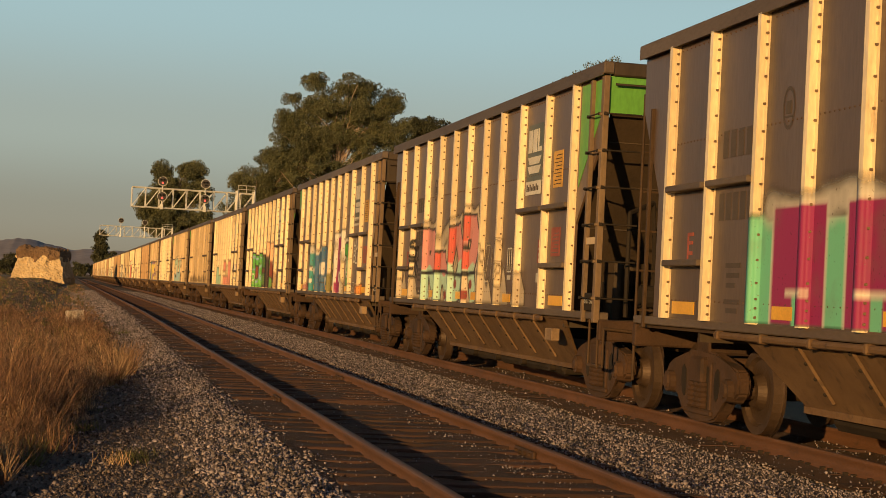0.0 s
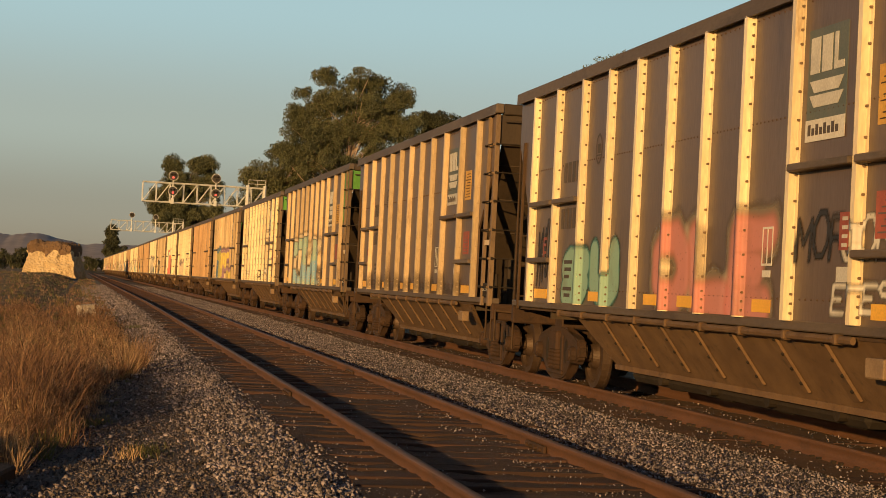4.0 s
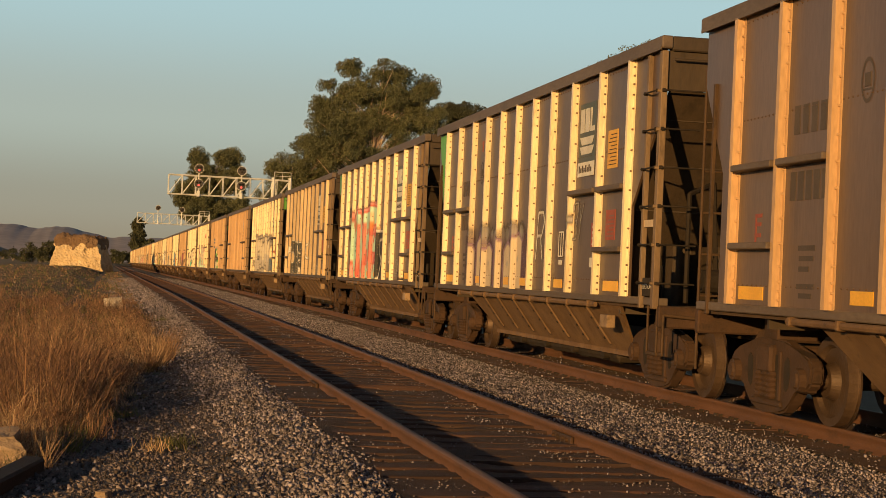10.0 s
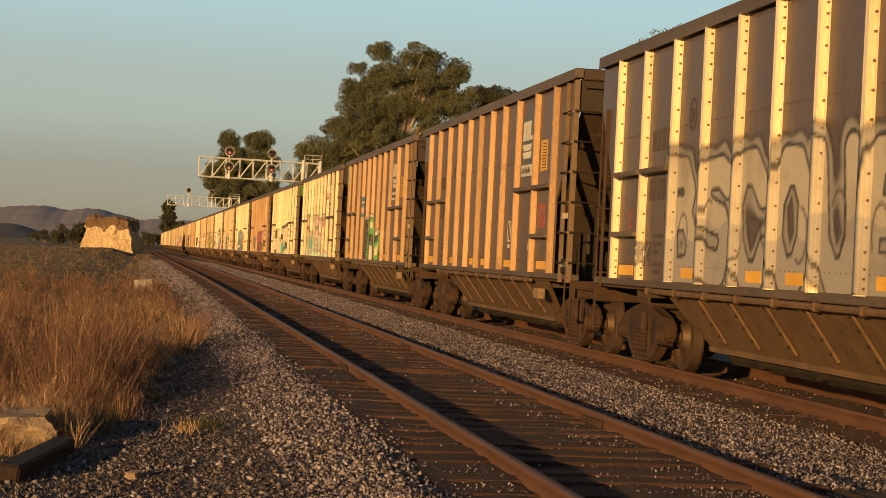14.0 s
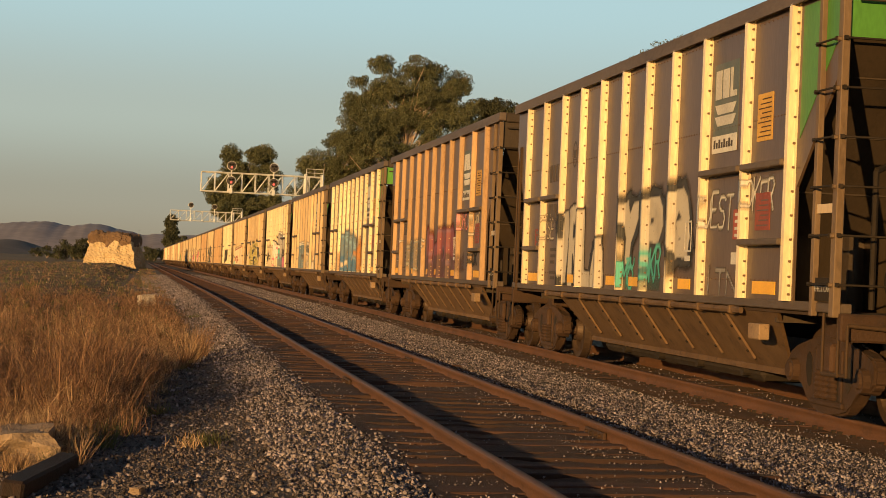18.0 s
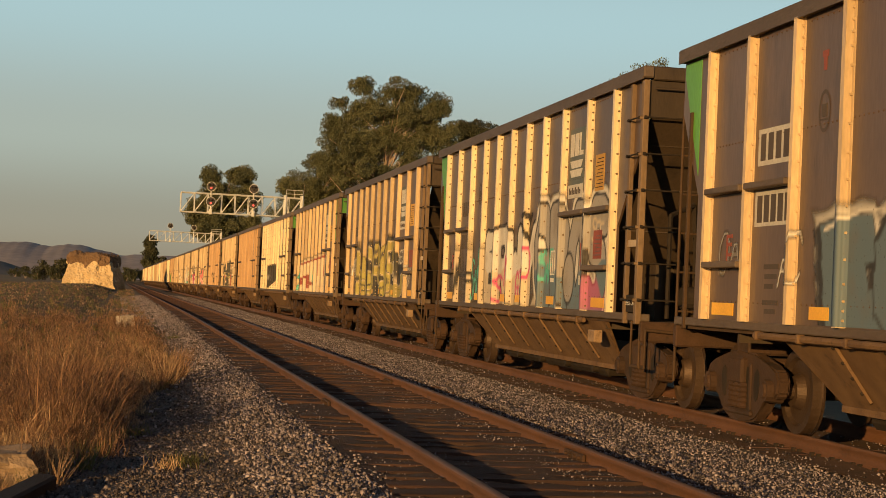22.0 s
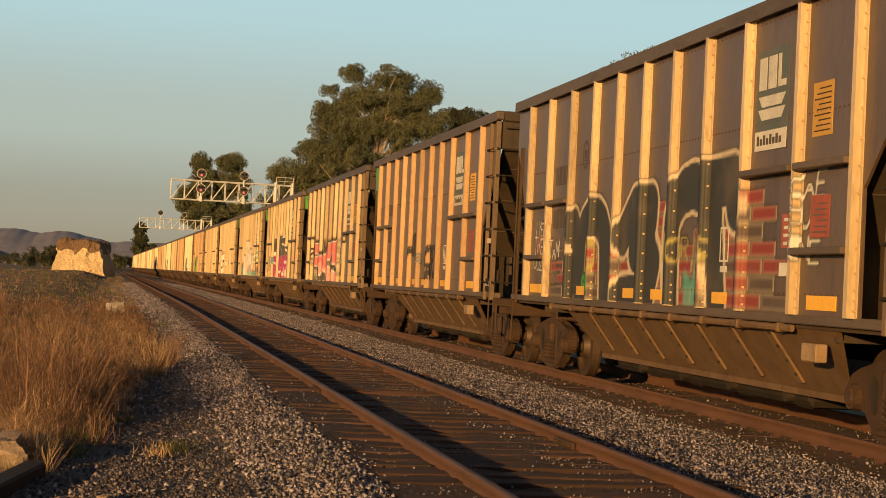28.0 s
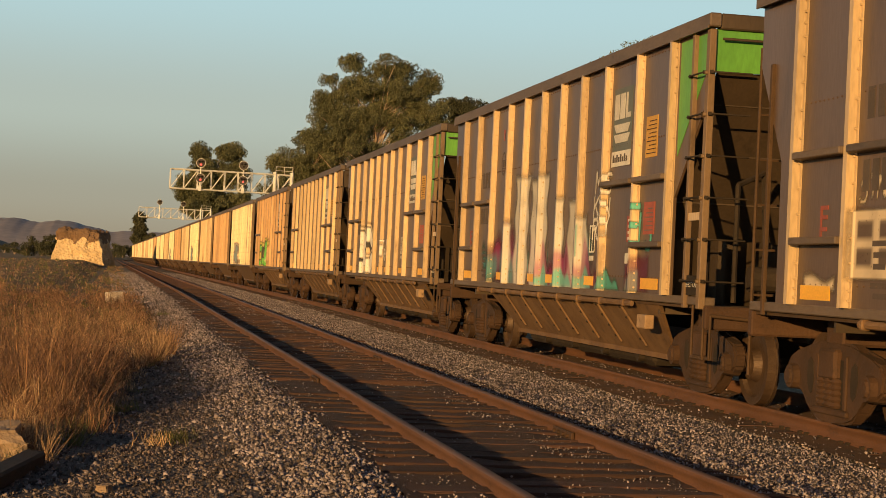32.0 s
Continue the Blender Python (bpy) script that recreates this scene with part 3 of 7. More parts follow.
    k["box"] = mesh_of("valve_box", bm, M_TANBOX)
    bm = bmesh.new()          # brake cylinder and rods over the front truck
    rod(bm, (-0.9, -6.9, 1.35), (0.2, -6.9, 1.35), 0.13, seg=12)
    for p, q in (((-1.1, -6.95, 1.1), (-1.1, -6.95, 2.3)), ((-1.1, -6.95, 2.3), (-0.7, -6.7, 2.45)), ((-0.7, -6.7, 2.45), (-0.5, -6.4, 1.1)), ((-1.35, -6.7, 1.08), (-1.35, -6.7, 1.5))):
        rod(bm, p, q, 0.03, seg=6)
    k["brake"] = mesh_of("brake_cylinder", bm, M_DARK)
    # truck
    bm = bmesh.new()
    half = [(0.0, 0.84), (0.42, 0.84), (0.56, 0.76), (0.86, 0.72), (1.04, 0.68), (1.13, 0.58), (1.10, 0.42), (1.02, 0.36), (0.80, 0.38), (0.70, 0.34), (0.58, 0.20), (0.46, 0.10), (0.30, 0.065), (0.0, 0.06)]
    arch = half + [(-y, z) for y, z in half[-2:0:-1]]
    prism(bm, arch, -1.13, -0.98)
    edges = [e for e in bm.edges]
    bmesh.ops.bevel(bm, geom=edges, offset=0.026, segments=2, affect="EDGES")
    box(bm, -1.18, -1.12, -0.19, 0.19, 0.47, 0.70, bevel=0.02)
    box(bm, -1.165, -1.12, -0.42, 0.42, 0.14, 0.20, bevel=0.015)
    for s in (-1, 1):
        box(bm, -1.15, -1.12, s * 0.33 - 0.035, s * 0.33 + 0.035, 0.2, 0.72, bevel=0.012)
        rod(bm, (-1.20, s * 0.9, 0.457), (-1.0, s * 0.9, 0.457), 0.12, 0.14, 12)
        rod(bm, (-1.225, s * 0.9, 0.457), (-1.20, s * 0.9, 0.457), 0.075, 0.09, 10)
    k["frame"] = mesh_of("side_frame", bm, M_TRUCK)
    # flat dark plates on the solid frame imitate the shade inside its openings
    bm = bmesh.new()
    prism(bm, [(0.45, 0.34), (0.43, 0.48), (0.45, 0.62), (0.52, 0.67), (0.58, 0.63), (0.60, 0.50), (0.56, 0.36), (0.50, 0.31)], -1.136, -1.13)
    k["window_front"] = mesh_of("frame_opening", bm, M_DARK)
    for v in k["window_front"].vertices:
        v.co.y *= -1
    bm = bmesh.new()
    prism(bm, [(0.45, 0.34), (0.43, 0.48), (0.45, 0.62), (0.52, 0.67), (0.58, 0.63), (0.60, 0.50), (0.56, 0.36), (0.50, 0.31)], -1.136, -1.13)
    k["window"] = mesh_of("frame_opening", bm, M_DARK)
    bm = bmesh.new()          # coil springs
    rings = []
    for j in range(11):
        rr = 0.09 if j % 2 else 0.062
        rings.append([bm.verts.new((-1.13 + rr * math.cos(t), rr * math.sin(t), 0.215 + 0.028 * j)) for t in np.linspace(0, 2 * math.pi, 11)[:-1]])
    for a, b in zip(rings[:-1], rings[1:]):
        for i in range(10):
            bm.faces.new((a[i], a[(i + 1) % 10], b[(i + 1) % 10], b[i]))
    k["spring"] = mesh_of("coil_spring", bm, M_TRUCK)
    # dark plate on the frame imitates the shaded hollow around the springs
    bm = bmesh.new()
    box(bm, -1.137, -1.12, -0.29, 0.29, 0.205, 0.68)
    k["pocket"] = mesh_of("spring_pocket", bm, M_DARK)
    for key, m, w2, h2 in (("upper_plate", M_WHITE, 0.46, 0.19), ("lower_plate", M_WHITE, 0.52, 0.18)):
        bm = bmesh.new()
        box(bm, -0.003, 0.0, -w2, w2, -h2, h2)
        k[key] = mesh_of("number_board", bm, m)
    bm = bmesh.new()
    box(bm, -0.005, 0.0, -0.035, 0.035, -0.10, 0.06)
    box(bm, -0.005, 0.0, -0.07, 0.07, 0.03, 0.09)
    k["red_mark"] = mesh_of("red_mark", bm, M_REDTAG)
    bm = bmesh.new()
    box(bm, -1.2, 1.2, -0.2, 0.2, 0.48, 0.78, bevel=0.03)
    k["bolster"] = mesh_of("bolster", bm, M_TRUCK)
    # wheelset: axle, two dished wheels with flange and bright tread
    bm = bmesh.new()
    rod(bm, (-1.0, 0, 0), (1.0, 0, 0), 0.085, seg=12)
    prof = [(0.12, 0.09), (0.12, 0.16), (0.03, 0.20), (0.02, 0.34), (0.065, 0.37), (0.068, 0.455), (-0.04, 0.457), (-0.045, 0.485), (-0.068, 0.48), (-0.07, 0.37), (-0.03, 0.34), (-0.02, 0.20), (-0.09, 0.15), (-0.09, 0.09)]
    seg = 30
    for s in (-1, 1):
        rings = [[bm.verts.new((s * (0.76 + px), r * math.cos(2 * math.pi * i / seg), r * math.sin(2 * math.pi * i / seg))) for i in range(seg)] for px, r in prof]
        for j in range(len(prof) - 1):
            for i in range(seg):
                f = bm.faces.new((rings[j][i], rings[j][(i + 1) % seg], rings[j + 1][(i + 1) % seg], rings[j + 1][i]))
                f.material_index = 1 if j == 6 else 0
    k["wheelset"] = mesh_of("wheelset", bm, M_WHEEL, M_TREAD)
    # plates and marks
    for key, m, w, h in (("plate", M_YELLOW, 0.47, 0.125), ("plate_wide", M_YELLOW, 0.68, 0.135)):
        bm = bmesh.new()
        box(bm, -0.008, 0.0, -w / 2, w / 2, -h / 2, h / 2)
        k[key] = mesh_of("reflector_plate", bm, m)
    bm = bmesh.new()
    box(bm, -0.006, 0.0, -0.42, 0.42, 2.72, 3.55)
    k["logo_panel"] = mesh_of("logo_panel", bm, M_BLUE)
    bm = bmesh.new()          # three block shapes, two swooshes and a caption strip
    for y0, y1, z0, z1 in ((-0.36, -0.16, 3.18, 3.48), (-0.11, 0.10, 3.18, 3.48), (0.15, 0.36, 3.18, 3.24)):
        box(bm, -0.012, -0.007, -y1, -y0, z0, z1)
    box(bm, -0.012, -0.007, -0.22, -0.15, 3.18, 3.48)
    for zz in (3.02, 2.90):
        prism(bm, [(0.36, zz + 0.10), (-0.36, zz + 0.10), (-0.26, zz), (0.26, zz)], -0.012, -0.007)
    k["logo"] = mesh_of("logo_mark", bm, M_WHITE)
    bm = bmesh.new()
    box(bm, -0.012, -0.007, -0.42, 0.42, 2.62, 2.80)
    k["logo_caption"] = mesh_of("logo_caption", bm, M_WHITE)
    bm = bmesh.new()
    for i in range(8):
        box(bm, -0.015, -0.0125, 0.30 - 0.085 * i, 0.36 - 0.085 * i, 2.67, 2.76 - 0.03 * (i % 2))
    k["logo_print"] = mesh_of("caption_print", bm, M_FADED)
    bm = bmesh.new()
    box(bm, -0.007, 0.0, -0.23, 0.23, 2.66, 3.12)
    k["notice"] = mesh_of("orange_notice", bm, M_ORANGE)
    bm = bmesh.new()
    for i in range(9):
        box(bm, -0.010, -0.0072, -0.19, 0.19 - 0.05 * (i % 3), 2.70 + 0.045 * i, 2.711 + 0.045 * i)
    k["notice_bars"] = mesh_of("notice_print", bm, M_UNDER)
    bm = bmesh.new()
    box(bm, -0.007, 0.0, -0.22, 0.22, 1.80, 2.16)
    k["red_tag"] = mesh_of("red_notice", bm, M_REDTAG)
    bm = bmesh.new()
    for i in range(6):
        box(bm, -0.0095, -0.007, -0.17, 0.17 - 0.06 * (i % 3), 1.84 + 0.048 * i, 1.853 + 0.048 * i)
    k["red_bars"] = mesh_of("red_notice_print", bm, M_SHEET)
    bm = bmesh.new()          # narrow red label with pale bars, and the white tag below it
    box(bm, -0.006, 0.0, -0.09, 0.09, 1.72, 2.02)
    plain = set(bm.faces)
    for i in range(4):
        box(bm, -0.0085, -0.006, -0.08, 0.03, 1.745 + 0.07 * i, 1.775 + 0.07 * i)
    box(bm, -0.006, 0.0, -0.12, 0.12, 1.47, 1.59)
    for f in bm.faces:
        f.material_index = 0 if f in plain else 1
    red = bm
    bm = bmesh.new()          # red stencil of a stem and four bars
    prism(bm, [(0.09, 1.68), (0.09, 1.98), (-0.09, 1.98), (-0.09, 1.945), (0.05, 1.945), (0.05, 1.90), (-0.07, 1.90), (-0.07, 1.865), (0.05, 1.865), (0.05, 1.80), (-0.07, 1.80), (-0.07, 1.765), (0.05, 1.765), (0.05, 1.715), (-0.09, 1.715), (-0.09, 1.68)], -0.005, 0.0)
    k["red_e"] = mesh_of("red_mark", bm, M_REDTAG)
    bm = red
    k["red_label"] = mesh_of("red_label", bm, M_REDTAG, M_WHITE)
    bm = bmesh.new()
    box(bm, -0.006, 0.0, -0.07, 0.07, -0.14, 0.14)
    k["mark_bar"] = mesh_of("lettering_bar", bm, M_FADED)
    bm = bmesh.new()
    for i, (yy, zz, w) in enumerate(((0.0, 1.95, 0.4), (0.0, 1.86, 0.34), (0.05, 1.77, 0.24), (0.0, 1.62, 0.42), (0.0, 1.54, 0.3))):
        box(bm, -0.005, 0.0, yy - w / 2, yy + w / 2, zz, zz + 0.045)
    k["small_bars"] = mesh_of("small_print", bm, M_FADED)
    bm = bmesh.new()
    for a, b in (((-0.13, 1.60), (0.13, 1.62)), ((-0.13, 1.92), (0.13, 1.94)), ((-0.13, 1.60), (-0.115, 1.94)), ((0.115, 1.60), (0.13, 1.94)), ((-0.008, 1.62), (0.008, 1.92)), ((-0.1, 1.50), (0.1, 1.56))):
        box(bm, -0.005, 0.0, min(a[0], b[0]), max(a[0], b[0]), min(a[1], b[1]), max(a[1], b[1]))
    k["data_box"] = mesh_of("data_box_lines", bm, M_WHITE)
    cu = bpy.data.curves.new("card_text", "FONT")
    cu.body, cu.size, cu.align_x, cu.extrude = "DEFECT CARD", 0.075, "CENTER", 0.0005
    tx = new("card_text", cu)
    me = bpy.data.meshes.new_from_object(tx.evaluated_get(bpy.context.evaluated_depsgraph_get()))
    bpy.data.objects.remove(tx)
    me.transform(pose(-1.579, -6.88, 1.24, 90, 0, -90))
    me.materials.clear()
    me.materials.append(M_WHITE)
    k["card_text"] = me
    return k


CM = car_meshes()
# bring the body to its measured height and length
for key, me in CM.items():
    if key in ("frame", "window", "window_front", "pocket", "upper_plate", "lower_plate", "red_mark", "spring", "bolster", "wheelset", "ledge", "bolts", "rung", "end_rung", "plate", "plate_wide", "rib", "gate", "stiffener", "mark_bar", "small_bar"):
        continue
    long = 1.0 if key in ("post", "post_tan", "post_brown", "end_beam", "end_panel", "end_panel_green", "slope", "end_wall", "end_bracket", "end_sill", "body_bolster") or "logo" in key or "bars" in key or "notice" in key or key in ("red_tag", "red_label", "red_e", "data_box", "data_panel", "stencil", "rivets") else 1.022
    for v in me.vertices:
        z = v.co.z
        v.co.z = 1.10 + (z - 1.06) * (1.109 if z > 1.06 else 1.32)
        v.co.y *= long
for key in ("rung", "end_rung"):
    for v in CM[key].vertices:
        v.co.y *= 1.022

S = -SHEET_X
wheelsets = []


def truck(parent, y, full=True):
    t = hung("truck", CM["bolster"], parent, "dusty brown four-wheel bogie", (0, y, 0))
    f = hung("side_frame", CM["frame"], t)
    if full:
        hung("frame_opening", CM["window"], t)
        hung("frame_opening", CM["window_front"], t)
        hung("spring_pocket", CM["pocket"], t)
        for y2 in (-0.16, 0.0, 0.16):
            hung("coil_spring", CM["spring"], t, loc=(0, y2, 0))
    g = hung("side_frame", CM["frame"], t)
    g.rotation_euler = (0, 0, math.pi)
    for s in (-1, 1):
        w = hung("wheelset", CM["wheelset"], t, "rusty wheels with a polished line at the flange", (0, s * 0.9, 0.457))
        wheelsets.append((w, s))
    return t


def hopper_car(label, front=False, rear=False, near=True, post="post"):
    car = empty("hopper_car", label, "hopper wagon", "wagons of the coal train")
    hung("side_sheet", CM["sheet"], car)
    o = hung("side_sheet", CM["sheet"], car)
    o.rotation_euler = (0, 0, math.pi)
    for r in (0, math.pi):
        for nm, key in (("top_chord", "chord"), ("side_sill", "sill"), ("hopper_skirt", "skirt")):
            o = hung(nm, CM[key], car)
            o.rotation_euler = (0, 0, r)
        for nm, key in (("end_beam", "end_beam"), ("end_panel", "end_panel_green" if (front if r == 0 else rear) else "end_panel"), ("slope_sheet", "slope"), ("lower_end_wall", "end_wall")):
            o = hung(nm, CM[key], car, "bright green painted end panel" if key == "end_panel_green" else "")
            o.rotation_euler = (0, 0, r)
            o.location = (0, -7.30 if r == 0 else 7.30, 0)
        o = hung("coupler", CM["coupler"], car)
        o.rotation_euler = (0, 0, r)
    if rear:
        hung("gusset_panel", CM["gusset_green"], car, "bright green painted gusset")
    if front:
        hung("gusset_panel", CM["front_gusset_green"], car, "bright green painted gusset")
    hung("center_sill", CM["center_sill"], car)
    hung("hopper_bottom", CM["gates"], car)
    for y in (-6.2, 6.2):
        hung("body_bolster", CM["body_bolster"], car, loc=(0, y, 0))
        hung("end_sill", CM["end_sill"], car, loc=(0, y * 1.19, 0))
    if near:
        for y in (-3.2, -1.5, 0.2, 1.9):
            hung("discharge_gate", CM["gate"], car, loc=(0, y, 0))
        for r in (0, math.pi):
            e = -7.30 if r == 0 else 7.30
            for i in range(3):
                o = hung("slope_stiffener", CM["stiffener"], car, loc=(0, e + (0.35 + 0.5 * i) * (1 if r == 0 else -1), 3.40 - 0.54 * i))
                o.rotation_euler = (0, 0, r)
            for x in (-1.0, -0.45, 0.45, 1.0):
                o = hung("end_bracket", CM["end_bracket"], car, loc=(x, e, 0))
                o.rotation_euler = (0, 0, r)
    for y in POSTS:
        hung("side_post", CM[post], car, loc=(S, y, 0))
        if near:
            o = hung("side_post", CM[post], car, loc=(-S, y, 0))
            o.rotation_euler = (0, 0, math.pi)
    hung("corner_post", CM["corner_post"], car)
    hung("ladder_stile", CM["stile"], car)
    hung("rear_corner_post", CM["rear_post"], car)
    truck(car, -6.2, near)
    truck(car, 6.2, near)
    if not near:
        return car
    hung("rear_ladder", CM["rear_ladder"], car)
    for z in np.arange(1.37, 4.15, 0.466):
        hung("ladder_rung", CM["rung"], car, loc=(0, 0, z))
        hung("end_rung", CM["end_rung"], car, loc=(0, 0, z))
    for y, z, w in ((5.03, 2.60, 1.10), (3.75, 2.60, 1.14), (5.03, 1.79, 1.10), (-4.70, 2.60, 1.32), (-6.03, 2.60, 1.22), (-6.03, 1.79, 1.22)):
        o = hung("stiffening_ledge", CM["ledge"], car, loc=(S, y, z))
        o.scale = (1, w, 1)
    for i in range(7):
        hung("skirt_rib", CM["rib"], car, loc=(-1.50, 2.92 - 1.13 * i, 1.075))
    hung("skirt_bolts", CM["bolts"], car, "dark bolt heads in rows", kind="stuff")
    for nm, key in (("brake_pipe", "pipe"), ("brake_hose", "hose"), ("uncoupling_lever", "lever"), ("sill_step", "step"), ("valve_box", "box"), ("brake_cylinder", "brake")):
        hung(nm, CM[key], car)
    for y in (3.05, 0.76, -0.42, -2.62):
        hung("reflector_plate", CM["plate"], car, "yellow reflector plate", (S, y, 1.31))
    hung("reflector_plate", CM["plate_wide"], car, "wide yellow reflector plate", (S, -5.36, 1.31))
    hung("reflector_plate", CM["plate_wide"], car, "wide yellow reflector plate", (S, 5.72, 1.31))
    hung("logo_panel", CM["logo_panel"], car, "faded dark panel with white logo shapes", (S, -3.93, 0))
    hung("logo_mark", CM["logo"], car, "white logo shapes", (S, -3.93, 0))
    hung("logo_caption", CM["logo_caption"], car, "white caption strip", (S, -3.93, 0))
    hung("caption_print", CM["logo_print"], car, "dark caption print", (S, -3.93, 0))
    hung("ladder_plate", CM["cross_plate"], car)
    hung("card_holder", CM["card_holder"], car, "black defect card holder")
    hung("card_lettering", CM["card_text"], car, "white painted words")
    hung("orange_notice", CM["notice"], car, "orange notice plate", (S, -5.22, 0))
    hung("notice_print", CM["notice_bars"], car, "brown print", (S, -5.22, 0))
    hung("red_notice", CM["red_tag"], car, "faded red notice plate", (S, -5.25, 0))
    hung("red_notice_print", CM["red_bars"], car, "dark print", (S, -5.25, 0), "stuff")
    hung("red_label", CM["red_label"], car, "narrow red label with white bars", (S, -4.42, 0))
    hung("red_mark", CM["red_e"], car, "faded red stencil mark", (S, 5.58, 0))
    for j in range(4):
        hung("lettering_bar", CM["mark_bar"], car, loc=(S, 4.66 - 0.21 * j, 3.0))
    for j in range(5):
        hung("lettering_bar", CM["mark_bar"], car, loc=(S, 4.70 - 0.19 * j, 2.36))
    hung("small_print", CM["small_bars"], car, "faded small print", (S, 4.32, -0.35))
    hung("riveting", CM["rivets"], car, "rows of small rivets", kind="stuff")
    hung("round_stencil", CM["stencil"], car, "faded round stencil", (S, 3.10, 0))
    hung("data_panel", CM["data_panel"], car, "dark data panel", (S, -2.72, 0))
    hung("data_box_lines", CM["data_box"], car, "white outlined data box", (S - 0.004, -2.72, 0))
    return car


N_NEAR, N_CARS = 34, 62
FRONT_GREEN = {1, 6, 7, 13, 17, 19, 23, 24, 29, 30, 31}
REAR_GREEN = {2, 3, 8, 10, 11, 15, 20, 21, 27}
TAN = {29, 31, 5, 6, 8, 12, 20, 22, 23, 26, 28, 30, 32, 36, 38, 41, 47, 53, 58}
BROWN = {9, 14, 15, 18, 25, 27, 33, 35, 39, 44, 49, 55}
cars, masters = [], {}
for i in range(N_CARS):
    key = (i in FRONT_GREEN, i in REAR_GREEN, i < N_NEAR, "post_tan" if i in TAN else "post_brown" if i in BROWN else "post")
    if key in masters:
        car = copy_thing(masters[key], Matrix())
    else:
        end = "green-painted ends" if key[0] or key[1] else "plain rusty-brown ends"
        car = hopper_car("grimy aluminium open-top hopper wagon with " + end if key[2] else "grimy open-top hopper wagon far down the train", *key)
        masters[key] = car
    cars.append(car)
    if i in (19, 20):
        hung("number_board", CM["upper_plate"], car, "white board behind dark lettering", (S, 4.345, 3.0))
        hung("number_board", CM["lower_plate"], car, "white board behind dark lettering", (S, 4.32, 2.36))
    if i in (3, 6, 7, 8, 10, 22, 23, 24, 27, 30):
        hung("red_mark", CM["red_mark"], car, "small red painted mark", (S, 3.12, 3.72))


# ---- sprayed paint on the wagon sides ----
def paint_material():
    m = bpy.data.materials.new("sprayed_paint")
    m.use_nodes = True
    nt = m.node_tree
    b = nt.nodes["Principled BSDF"]
    at = nt.nodes.new("ShaderNodeAttribute")
    at.attribute_name = "paint"
    pos = nt.nodes.new("ShaderNodeTexCoord").outputs["Object"]
    n1, n2 = nt.nodes.new("ShaderNodeTexNoise"), nt.nodes.new("ShaderNodeTexNoise")
    n1.inputs["Scale"].default_value, n1.inputs["Detail"].default_value = 1.6, 5
    n2.inputs["Scale"].default_value, n2.inputs["Detail"].default_value = 35, 3
    for n in (n1, n2):
        nt.links.new(pos, n.inputs["Vector"])
    col = ramp_mix(nt, n1.outputs["Fac"], at.outputs["Color"], (0.16, 0.12, 0.09), 0.52, 0.95)
    nt.links.new(col, b.inputs["Base Color"])
    b.inputs["Roughness"].default_value = 0.65
    wear = nt.nodes.new("ShaderNodeMapRange")
    wear.inputs["From Min"].default_value, wear.inputs["From Max"].default_value = 0.80, 0.66
    nt.links.new(n2.outputs["Fac"], wear.inputs["Value"])
    al = nt.nodes.new("ShaderNodeMath")
    al.operation = "MULTIPLY"
    nt.links.new(at.outputs["Alpha"], al.inputs[0])
    nt.links.new(wear.outputs["Result"], al.inputs[1])
    clear, mix = nt.nodes.new("ShaderNodeBsdfTransparent"), nt.nodes.new("ShaderNodeMixShader")
    nt.links.new(al.outputs[0], mix.inputs["Fac"])
    nt.links.new(clear.outputs[0], mix.inputs[1])
    nt.links.new(b.outputs[0], mix.inputs[2])
    nt.links.new(mix.outputs[0], nt.nodes["Material Output"].inputs["Surface"])
    return m


M_PAINT = paint_material()
STEP = 0.03
U_LEN, Z0, Z_LEN = 12.6, 1.20, 2.3
GU, GZ = np.meshgrid(np.arange(0, U_LEN + STEP, STEP), np.arange(0, Z_LEN + STEP, STEP))
COL = dict(black=(0.022, 0.021, 0.022), white=(0.66, 0.63, 0.57), cream=(0.60, 0.50, 0.36), red=(0.55, 0.10, 0.075), pink=(0.70, 0.30, 0.28), magenta=(0.30, 0.022, 0.12), mint=(0.47, 0.70, 0.56), teal=(0.055, 0.29, 0.29), green=(0.08, 0.36, 0.06), lime=(0.35, 0.62, 0.10), blue=(0.055, 0.14, 0.26), sky=(0.22, 0.37, 0.48), yellow=(0.66, 0.52, 0.09), olive=(0.36, 0.32, 0.09), orange=(0.72, 0.28, 0.05), grey=(0.34, 0.32, 0.30), purple=(0.26, 0.16, 0.24), brown=(0.10, 0.07, 0.055), dark_red=(0.25, 0.045, 0.035), peach=(0.74, 0.45, 0.28), slate=(0.13, 0.19, 0.24), slate_black=(0.040, 0.040, 0.038), seafoam=(0.30, 0.42, 0.36), stone=(0.52, 0.47, 0.38), leaf=(0.15, 0.44, 0.08), mint_green=(0.17, 0.56, 0.36), khaki=(0.33, 0.28, 0.085), lilac=(0.44, 0.32, 0.38), rose=(0.55, 0.14, 0.15), hot_pink=(0.60, 0.09, 0.22), teal_bright=(0.10, 0.46, 0.38))


